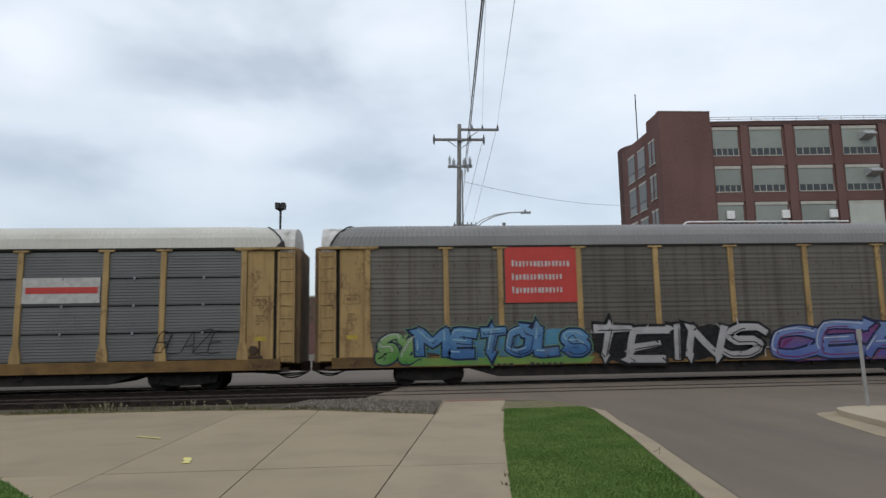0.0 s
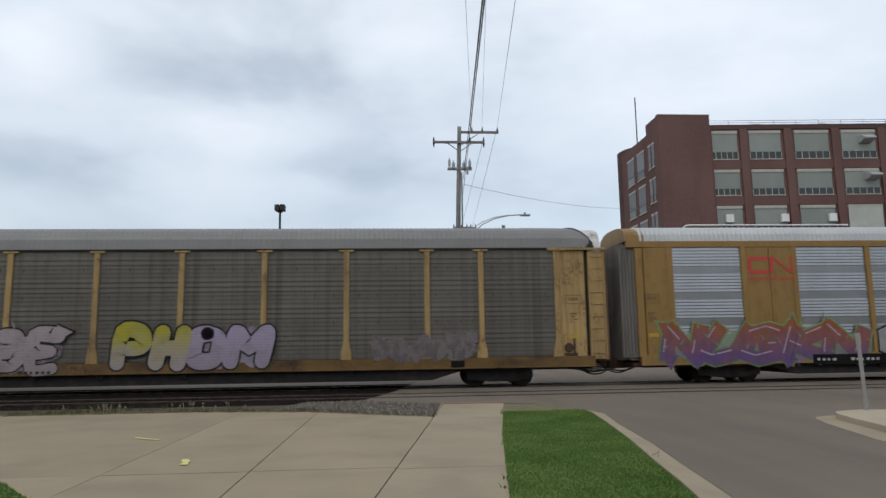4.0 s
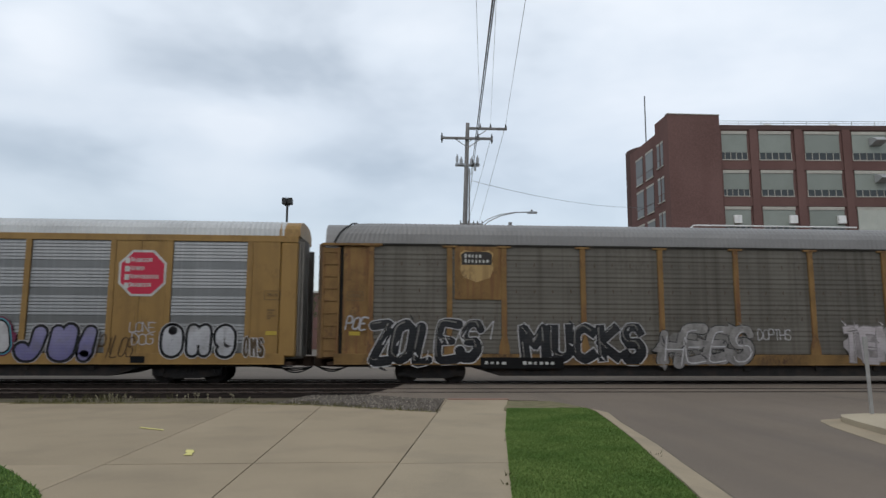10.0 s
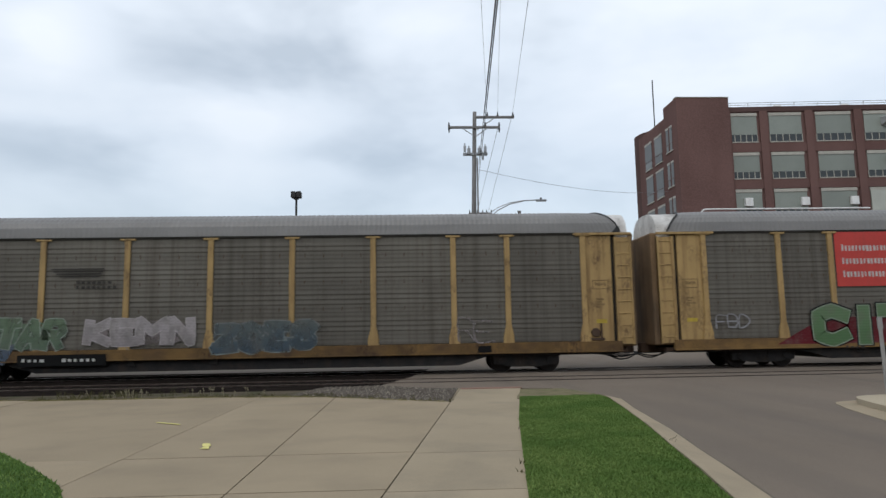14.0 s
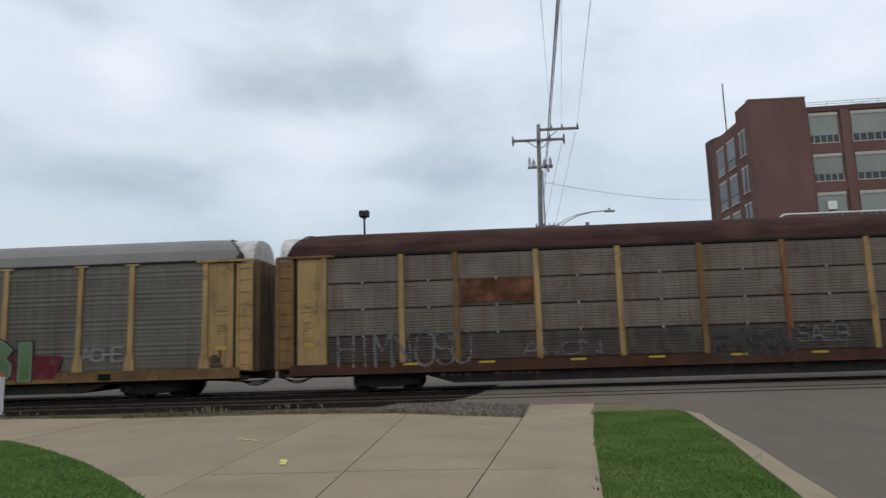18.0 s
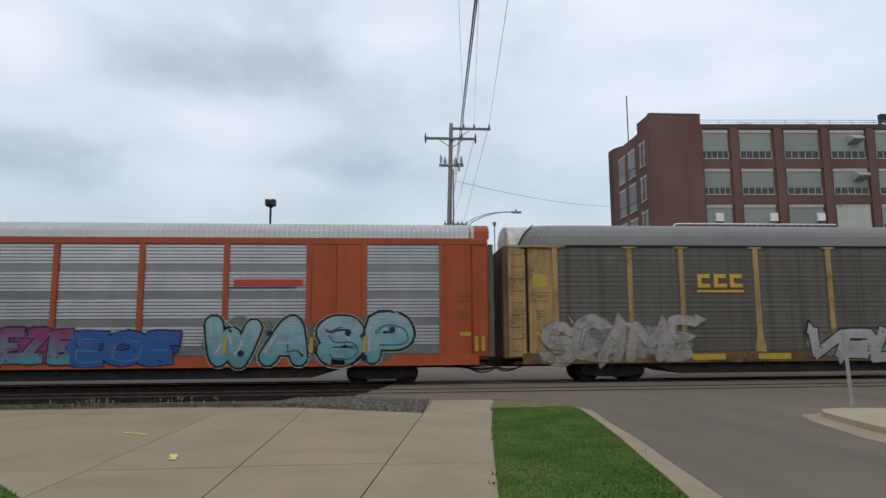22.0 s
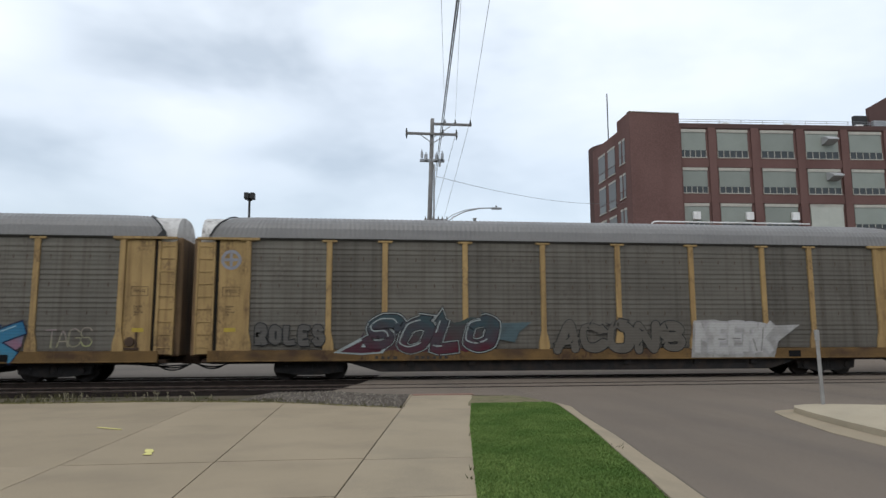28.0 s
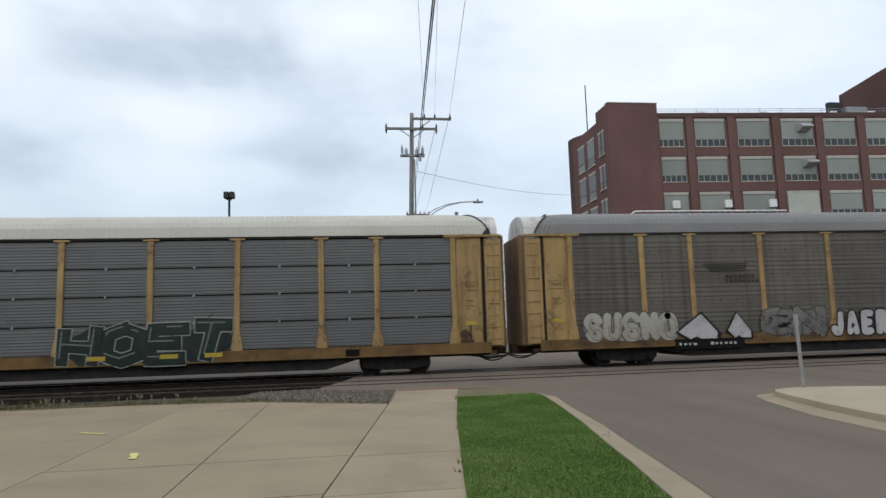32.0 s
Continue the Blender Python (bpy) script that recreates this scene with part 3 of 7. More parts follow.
M_ROOF_RUST = surface("brown_rusted_roof", (0.06, 0.033, 0.028), 0.7, 0.8, 0.85, 0, 0.2, 25, (0.13, 0.075, 0.055), 0.5, (0.5, 3, 3), 0.9)
M_END = surface("dirty_end_wall", (0.2, 0.125, 0.065), 0.6, 1.0, 0.8, 0, 0.15, 30, (0.05, 0.038, 0.03), 0.7, (3, 3, 0.3), 1.0)
M_END_GALV = surface("grey_end_door", (0.17, 0.155, 0.135), 0.7, 1.0, 0.6, 0.2, 0.15, 30, (0.08, 0.062, 0.05), 0.7, (3, 3, 0.3), 1.0)
M_HOOD = surface("chipped_white_hood", (0.6, 0.58, 0.55), 0.75, 1.5, 0.7, 0, 0.15, 30, (0.2, 0.17, 0.14), 0.5, (2, 2, 0.6), 1.5, blotch=(0.12, 0.1, 0.085), blotch_amount=0.8, blotch_scale=2.5)
M_DIRT_AND_SLOT = surface("brake_dust_and_slot_shade", (0.075, 0.05, 0.036), 0.7, 2.0, 0.9, 0, 0.2, 30)
M_STICKER = plain("yellow_decal", (0.42, 0.3, 0.03), 0.5)
M_GREEN_STICKER = plain("green_decal", (0.12, 0.3, 0.08), 0.5)
M_LETTER = surface("faded_white_lettering", (0.45, 0.44, 0.41), 0.7, 5, 0.7)
M_LETTER_DARK = surface("faded_black_lettering", (0.035, 0.031, 0.027), 0.8, 5, 0.7)
M_STENCIL = surface("worn_brown_stencil", (0.13, 0.085, 0.04), 0.8, 5, 0.7)
M_PLATE = surface("black_number_panel", (0.012, 0.012, 0.012), 0.8, 3, 0.9, gloss=0.05)
M_LOGO_RED = surface("red_logo_paint", (0.45, 0.05, 0.04), 0.85, 1.5, 0.55, 0, 0.05, 30, (0.3, 0.05, 0.04), 0.4, STREAK, 0.8)
M_LOGO_CRIMSON = surface("crimson_logo_paint", (0.42, 0.02, 0.05), 0.9, 1.5, 0.5)
M_LOGO_BLUE = plain("blue_logo_paint", (0.04, 0.06, 0.28), 0.5)
M_LOGO_YELLOW = surface("yellow_logo_paint", (0.55, 0.33, 0.05), 0.8, 4, 0.6)
M_LOGO_GREY = surface("grey_logo_paint", (0.24, 0.24, 0.26), 0.8, 4, 0.6)

paints = {}


def paint(c1, c2=None, faint=0.0):
    """Spray paint that follows the ribs under it; c2 is the second colour of a fade, faint lets weathering eat it."""
    key = (c1, c2, faint)
    if key in paints:
        return paints[key]
    m, n, l, b = node_material("spray_paint")
    base = c1
    if c2:
        tc0 = n.new("ShaderNodeTexCoord")
        sp0 = n.new("ShaderNodeSeparateXYZ")
        l.new(tc0.outputs["Object"], sp0.inputs[0])
        rise = n.new("ShaderNodeMapRange")
        rise.inputs[1].default_value, rise.inputs[2].default_value = 0.9, 2.3
        rise.inputs[3].default_value, rise.inputs[4].default_value = -0.25, 0.85
        l.new(sp0.outputs[2], rise.inputs[0])
        drift = noise_node(n, l, 1.3, 3, (1, 1, 1.4), 0.3, 0.7, rand=9)
        fade = n.new("ShaderNodeMath")
        fade.operation = "MULTIPLY_ADD"
        fade.inputs[1].default_value = 0.55
        fade.use_clamp = True
        l.new(drift, fade.inputs[0])
        l.new(rise.outputs[0], fade.inputs[2])
        base = mix_colour(n, l, fade.outputs[0], c1, c2)
    wear = noise_node(n, l, 9, 6, (1, 1, 2.5), 0.5, 0.75)
    k = n.new("ShaderNodeMath")
    k.operation = "MULTIPLY"
    k.inputs[1].default_value = 0.3 + faint
    l.new(wear, k.inputs[0])
    worn = noise_node(n, l, 2.2, 5, (1, 1, 1), 0.5, 0.7, rand=4)
    k4 = n.new("ShaderNodeMath")
    k4.operation = "MULTIPLY_ADD"
    k4.inputs[1].default_value = 0.35
    k4.use_clamp = True
    l.new(worn, k4.inputs[0])
    l.new(k.outputs[0], k4.inputs[2])
    k = k4
    dim = mix_colour(n, l, 1.0, base, (0.72, 0.7, 0.68), "MULTIPLY")
    l.new(mix_colour(n, l, k.outputs[0], dim, (0.13, 0.12, 0.1) if max(c1) > 0.1 else (0.05, 0.047, 0.042)), b.inputs["Base Color"])
    b.inputs["Specular IOR Level"].default_value = 0.18
    b.inputs["Roughness"].default_value = 0.55
    tc = n.new("ShaderNodeTexCoord")
    sp = n.new("ShaderNodeSeparateXYZ")
    l.new(tc.outputs["Object"], sp.inputs[0])
    mu = n.new("ShaderNodeMath")
    mu.operation = "MULTIPLY"
    mu.inputs[1].default_value = 2 * math.pi / 0.105
    l.new(sp.outputs[2], mu.inputs[0])
    si = n.new("ShaderNodeMath")
    si.operation = "SINE"
    l.new(mu.outputs[0], si.inputs[0])
    bp = n.new("ShaderNodeBump")
    bp.inputs["Strength"].default_value = 0.14
    bp.inputs["Distance"].default_value = 0.01
    l.new(si.outputs[0], bp.inputs["Height"])
    l.new(bp.outputs[0], b.inputs["Normal"])
    # bare spots where the paint has gone and the panel shows
    if faint:
        bare = noise_node(n, l, 3.1, 6, (1, 1, 0.7), 0.42, 0.62, rand=6)
        gone = n.new("ShaderNodeMath")
        gone.operation = "MULTIPLY_ADD"
        gone.inputs[1].default_value = 0.9 * faint
        gone.inputs[2].default_value = 0.35 * faint
        gone.use_clamp = True
        l.new(bare, gone.inputs[0])
        clear = n.new("ShaderNodeBsdfTransparent")
        both = n.new("ShaderNodeMixShader")
        l.new(gone.outputs[0], both.inputs[0])
        l.new(b.outputs[0], both.inputs[1])
        l.new(clear.outputs[0], both.inputs[2])
        l.new(both.outputs[0], next(o for o in n if o.type == "OUTPUT_MATERIAL").inputs[0])
    paints[key] = m
    return m


# ------------------------------------------------------------------ railcar pieces
BAYS = (-12.4, -9.49, -7.45, -4.45, -1.46, 1.5, 4.48, 7.45, 9.47, 12.34)
FACE = -1.55
made = {}


def cached(key, build):
    if key not in made:
        made[key] = build()
    return made[key]


def rib_profile(style, z0, z1):
    pts = [(z0, 0.0)]
    z = z0 + 0.03
    if style == "even":
        i = 0
        while z + 0.1 < z1:
            d = 0.0095 if i % 5 else 0.006
            pts += [(z, 0.0), (z + 0.012, d), (z + 0.03, d), (z + 0.085, 0.0)]
            z += 0.105
            i += 1
    elif style == "banded":
        while z + 0.2 < z1:
            for r in range(3):
                if z + 0.15 < z1:
                    pts += [(z, 0.0), (z + 0.04, 0.004), (z + 0.07, 0.004), (z + 0.13, 0.0)]
                    z += 0.15
            for r in range(3):
                if z + 0.17 < z1:
                    pts += [(z, 0.0), (z + 0.035, 0.012), (z + 0.055, 0.012), (z + 0.15, 0.0)]
                    z += 0.18
    else:
        rows = []
        z = z1 - 0.03
        while z - 0.13 > z0:
            for r in range(6):
                if z - 0.12 > z0:
                    rows = [(z - 0.112, 0.0), (z - 0.1, 0.012), (z - 0.088, 0.012), (z - 0.005, 0.0)] + rows
                    z -= 0.12
            z -= 0.27
        pts += rows
    return pts + [(z1, 0.0)]


def panel_mesh(width, style, z0, z1, material):
    """A ribbed steel side panel, its ribs real folds."""
    def build():
        verts, faces = [], []
        pr = rib_profile(style, z0, z1)
        for z, d in pr:
            verts += [(-width / 2, 0.035 - d, z), (width / 2, 0.035 - d, z)]
        for i in range(len(pr) - 1):
            faces.append((2 * i, 2 * i + 1, 2 * i + 3, 2 * i + 2))
        k = len(verts)
        verts += [(-width / 2, 0.06, z0), (width / 2, 0.06, z0), (width / 2, 0.06, z1), (-width / 2, 0.06, z1)]
        faces.append((k + 3, k + 2, k + 1, k))
        dark = len(faces)
        # flat dark quads paint the shade of pressed slots; no recess is modelled
        if style == "banded":
            for q in range(1, 4):
                for j in range(4):
                    x, z = -width / 2 + width * (0.13 + 0.247 * j), z0 + 0.03 + 0.99 * q + 0.3
                    k = len(verts)
                    verts += [(x - 0.014, 0.018, z - 0.07), (x + 0.014, 0.018, z - 0.07), (x + 0.014, 0.018, z + 0.07), (x - 0.014, 0.018, z + 0.07)]
                    faces.append((k, k + 1, k + 2, k + 3))
        me = bpy.data.meshes.new("panel")
        me.from_pydata(verts, [], faces)
        me.materials.append(material)
        me.materials.append(M_DIRT_AND_SLOT)
        me.polygons.foreach_set("material_index", [0] * dark + [1] * (len(faces) - dark))
        return me
    return cached(("panel", round(width, 2), style, z0, z1, material.name), build)


def post_mesh(material, z1, flare):
    def build():
        bm = bmesh.new()
        if flare:
            bm_prism(bm, [(-0.2, 1.08), (0.2, 1.08), (0.19, 1.35), (0.1, 1.75), (0.1, z1 - 0.07), (-0.1, z1 - 0.07), (-0.1, 1.75), (-0.19, 1.35)], "y", FACE, FACE + 0.12)
            bm_box(bm, -0.27, 0.27, FACE - 0.012, FACE + 0.1, z1 - 0.07, z1)
        else:
            bm_box(bm, -0.1, 0.1, FACE, FACE + 0.12, 1.1, z1)
        return finish(bm, "post", material, bevel=0.008)
    return cached(("post", material.name, z1, flare), build)


def roof_mesh(material, eave, top, half, ribs, slope, wide=1.54):
    """A rounded roof; slope sets its crown back from the eaves at both ends."""
    def build():
        arc = []
        for i in range(15):
            a = math.pi * i / 14
            c, s = math.cos(a), math.sin(a)
            arc.append((-wide * (abs(c) ** 0.75) * (1 if c > 0 else -1), (abs(s) ** 0.62)))
        n = int(2 * half / 0.09)
        verts, faces = [], []
        for i in range(n + 1):
            x = -half + 2 * half * i / n
            d = ribs * (1 if i % 2 else -1)
            near = max(0.0, (abs(x) - half + 2.5) / 2.5)
            for y, h in arc:
                back = slope * h ** 1.6 * near * (1 if x > 0 else -1)
                verts.append((x - back, y * (1 + d * 0.3), eave + (top - eave) * h * (1 - 0.04 * (slope > 0) * near ** 3) + d * h))
        k = len(arc)
        for i in range(n):
            for j in range(k - 1):
                faces.append((i * k + j, i * k + j + 1, (i + 1) * k + j + 1, (i + 1) * k + j))
        faces.append(tuple(range(k - 1, -1, -1)))
        faces.append(tuple(range(n * k, n * k + k)))
        me = bpy.data.meshes.new("roof")
        me.from_pydata(verts, [], faces)
        me.materials.append(material)
        return me
    return cached(("roof", material.name, eave, top, half), build)


def ladder_mesh(material):
    def build():
        bm = bmesh.new()
        bm_box(bm, -0.32, 0.32, -1.51, -1.4, 0.98, 4.98)
        bm_box(bm, -0.32, -0.22, -1.545, -1.4, 0.95, 5.0)
        bm_box(bm, 0.25, 0.32, -1.545, -1.4, 0.95, 5.0)
        return finish(bm, "ladder", material, bevel=0.006)
    return cached(("ladder", material.name), build)


def rung_mesh(material):
    def build():
        bm = bmesh.new()
        bm_box(bm, -0.22, 0.25, -1.535, -1.5, 0, 0.035)
        bm_box(bm, -0.24, -0.2, -1.56, -1.53, -0.02, 0.07)
        return finish(bm, "rung", material, bevel=0.006)
    return cached(("rung", material.name), build)


def truck_meshes():
    def frame_build():
        bm = bmesh.new()
        bm_prism(bm, [(-1.25, 0.62), (-1.2, 0.3), (-0.85, 0.26), (-0.45, 0.2), (0.45, 0.2), (0.85, 0.26), (1.2, 0.3), (1.25, 0.62), (0.6, 0.68), (0.35, 0.8), (-0.35, 0.8), (-0.6, 0.68)], "y", -1.12, -0.98)
        for x in (-0.89, 0.89):
            bm_disc(bm, (x, 0.43), 0.13, -1.17, -0.98, 10)
        for x in (-0.2, -0.07, 0.07, 0.2):
            bm_box(bm, x - 0.05, x + 0.05, -1.15, -1.0, 0.3, 0.62)
        return finish(bm, "side_frame", M_BLACK)

    def wheel_build():
        bm = bmesh.new()
        bm_disc(bm, (0, 0), 0.42, -0.79, -0.67, 24)
        bm_disc(bm, (0, 0), 0.45, -0.67, -0.64, 24)
        bm_disc(bm, (0, 0), 0.15, -0.84, -0.78, 12)
        for i in range(5):
            a = 2 * math.pi * i / 5
            bm_disc(bm, (0.27 * math.cos(a), 0.27 * math.sin(a)), 0.05, -0.8, -0.785, 8)
        bm_disc(bm, (0, 0), 0.42, 0.67, 0.79, 24)
        bm_disc(bm, (0, 0), 0.45, 0.64, 0.67, 24)
        bm_disc(bm, (0, 0), 0.08, -1.05, 1.05, 10)
        return finish(bm, "wheelset", M_WHEEL)

    def bolster_build():
        bm = bmesh.new()
        bm_box(bm, -0.22, 0.22, -1.05, 1.05, 0.45, 0.78)
        bm_disc(bm, (0, 0.8), 0.2, -0.3, 0.3, 12)
        bm_box(bm, -1.0, 1.0, -0.12, 0.12, 0.5, 0.6)
        return finish(bm, "truck", M_BLACK, bevel=0.01)
    return cached("side_frame", frame_build), cached("wheelset", wheel_build), cached("bolster", bolster_build)


def underframe_mesh():
    def build():
        bm = bmesh.new()
        bm_prism(bm, [(-13.7, 0.74), (-13.6, 0.62), (-8.7, 0.62), (-7.6, 0.3), (7.6, 0.3), (8.7, 0.62), (13.6, 0.62), (13.7, 0.74)], "y", -1.34, 1.34)
        return finish(bm, "center_sill", M_BLACK)
    return cached("underframe", build)


def coupler_mesh():
    def build():
        bm = bmesh.new()
        bm_box(bm, 13.3, 14.28, -0.16, 0.16, 0.62, 0.92)
        bm_prism(bm, [(14.2, -0.2), (14.5, -0.22), (14.6, -0.05), (14.52, 0.05), (14.55, 0.2), (14.2, 0.22)], "z", 0.6, 0.98)
        bm_box(bm, 13.5, 13.95, -1.3, 1.3, 0.66, 0.8)
        return finish(bm, "coupler", M_DIRT_AND_SLOT, bevel=0.02)
    return cached("coupler", build)


def hose_mesh(seed):
    def build():
        rng = random.Random(seed)
        bm = bmesh.new()
        for y, x0, sag in ((-1.0, 12.4, 0.1), (-0.5, 13.2, 0.28), (-0.35, 13.0, 0.2)):
            pts = [(x0 + (14.58 - x0) * i / 8, y + 0.04 * rng.uniform(-1, 1), 0.72 - sag * math.sin(math.pi * i / 8) - 0.12 * i / 8) for i in range(9)]
            bm_tube(bm, pts, 0.028, 5)
        bm_tube(bm, [(12.3, -1.35, 0.66), (13.0, -1.35, 0.62), (14.0, -1.38, 0.64)], 0.022, 5)
        return finish(bm, "hose", M_HOSE)
    return cached(("hose", seed), build)


def rim_mesh(z_eave, z_top):
    """The dark torn seal along the slanted end of a roof."""
    def build():
        rng = random.Random(5)
        bm = bmesh.new()
        pts = []
        for i in range(15):
            a = math.pi * i / 14
            c, s = math.cos(a), math.sin(a)
            h = abs(s) ** 0.62
            pts.append((0.03 - 0.8 * h ** 1.6 + rng.uniform(-0.03, 0.03), -1.55 * abs(c) ** 0.75 * (1 if c > 0 else -1), z_eave + (z_top - z_eave) * h * 0.97 + 0.012))
        bm_tube(bm, pts, 0.034, 5)
        bm_prism(bm, [(-0.3, z_eave - 0.03), (0.06, z_eave - 0.03), (0.02, z_eave + 0.2), (-0.05, z_eave + 0.26)], "y", -1.56, -1.44)
        return finish(bm, "roof_rim", M_HOSE)
    return cached(("rim", z_eave, z_top), build)


def slab_decal(name, pts, y, material, parent, label="", thick=0.004):
    bm = bmesh.new()
    bm_prism(bm, pts, "y", y - thick, y)
    return part(name, finish(bm, name, material), parent, label)


def rect(x0, x1, z0, z1):
    return [(x0, z0), (x1, z0), (x1, z1), (x0, z1)]


def bars(parent, x0, x1, z0, z1, rows, material, y, name="lettering", letters=9, label=""):
    """Plain bars in place of writing: a row of short blocks of uneven width for each line, the first one tallest."""
    rng = random.Random(letters if isinstance(letters, int) else sum(letters))
    bm = bmesh.new()
    h = (z1 - z0) / rows
    most = letters if isinstance(letters, int) else max(letters)
    for r in range(rows):
        zt = z1 - r * h
        n = letters if isinstance(letters, int) else letters[r]
        w = (x1 - x0) / most
        for i in range(n):
            a, b = x0 + i * w + w * 0.08, x0 + i * w + w * rng.uniform(0.5, 0.8)
            bm_box(bm, a, b, y - 0.004, y, zt - h * rng.uniform(0.66, 0.76), zt - h * (0.0 if i == 0 else 0.12))
    ob = part(name, finish(bm, name, material), parent, label)
    ob["kind"] = "stuff"
    return ob


STROKES = {
    "A": ["00 26 40", "12 32"], "B": ["00 06 36 44 33 03", "33 42 31 30 00"], "C": ["45 26 05 01 20 41"], "D": ["00 06 26 44 42 20 00"],
    "E": ["46 06 00 40", "03 33"], "F": ["46 06 00", "03 33"], "G": ["45 26 05 01 20 41 43 23"], "H": ["00 06", "40 46", "03 43"],
    "I": ["20 26"], "J": ["46 42 30 10 01"], "K": ["00 06", "46 03 40"], "L": ["06 00 40"], "M": ["00 06 23 46 40"], "N": ["00 06 40 46"],
    "O": ["26 05 01 20 41 45 26"], "P": ["00 06 36 44 33 03"], "R": ["00 06 36 44 33 03", "23 40"], "S": ["45 36 16 05 04 13 33 42 41 30 10 01"],
    "T": ["06 46", "26 20"], "U": ["06 01 20 41 46"], "V": ["06 20 46"], "W": ["06 10 24 30 46"], "X": ["00 46", "06 40"], "Y": ["06 23 46", "23 20"],
    "Z": ["06 46 00 40"], "!": ["26 22", "20 21"], "4": ["30 36 02 42"], "9": ["43 22 03 05 26 45 42 30 10"],
}


def letter_lines(ch, soft):
    """The strokes of a letter in a unit cell, rounded when soft."""
    lines = []
    for s in STROKES[ch.upper()]:
        pts = [Vector((int(p[0]) / 4, int(p[1]) / 6)) for p in s.split()]
        if soft and len(pts) > 2:
            closed = pts[0] == pts[-1]
            out = []
            n = len(pts)
            for i in range(n - 1):
                p0 = pts[i - 1] if i else (pts[-2] if closed else pts[0])
                p1, p2 = pts[i], pts[i + 1]
                p3 = pts[i + 2] if i + 2 < n else (pts[1] if closed else pts[-1])
                for k in range(4):
                    t = k / 4
                    a = 0.5 * soft
                    m1, m2 = (p2 - p0) * a, (p3 - p1) * a
                    out.append(p1 * (2 * t ** 3 - 3 * t ** 2 + 1) + m1 * (t ** 3 - 2 * t ** 2 + t) + p2 * (3 * t ** 2 - 2 * t ** 3) + m2 * (t ** 3 - t ** 2))
            pts = out + [pts[-1]]
        lines.append(pts)
    return lines


def band(pts, half, cap, widths=None):
    """Both edges of a broad stroke along pts, mitred at its corners; cap lengthens its ends."""
    closed = len(pts) > 3 and (pts[0] - pts[-1]).length < 1e-4
    n = len(pts)
    left, right = [], []
    for i, p in enumerate(pts):
        d1 = (p - pts[i - 1]) if i else ((p - pts[-2]) if closed else pts[1] - p)
        d2 = (pts[i + 1] - p) if i + 1 < n else ((pts[1] - p) if closed else d1)
        d1, d2 = d1.normalized(), d2.normalized()
        t = d1 + d2
        t = t.normalized() if t.length > 0.2 else d1
        side = Vector((-t.y, t.x))
        m = half * (widths[i] if widths else 1) / max(0.6, abs(side.dot(Vector((-d1.y, d1.x)))))
        if not closed and i in (0, n - 1):
            p = p + d1 * cap * (-1 if i == 0 else 1)
        left.append(p + side * m)
        right.append(p - side * m)
    return left, right


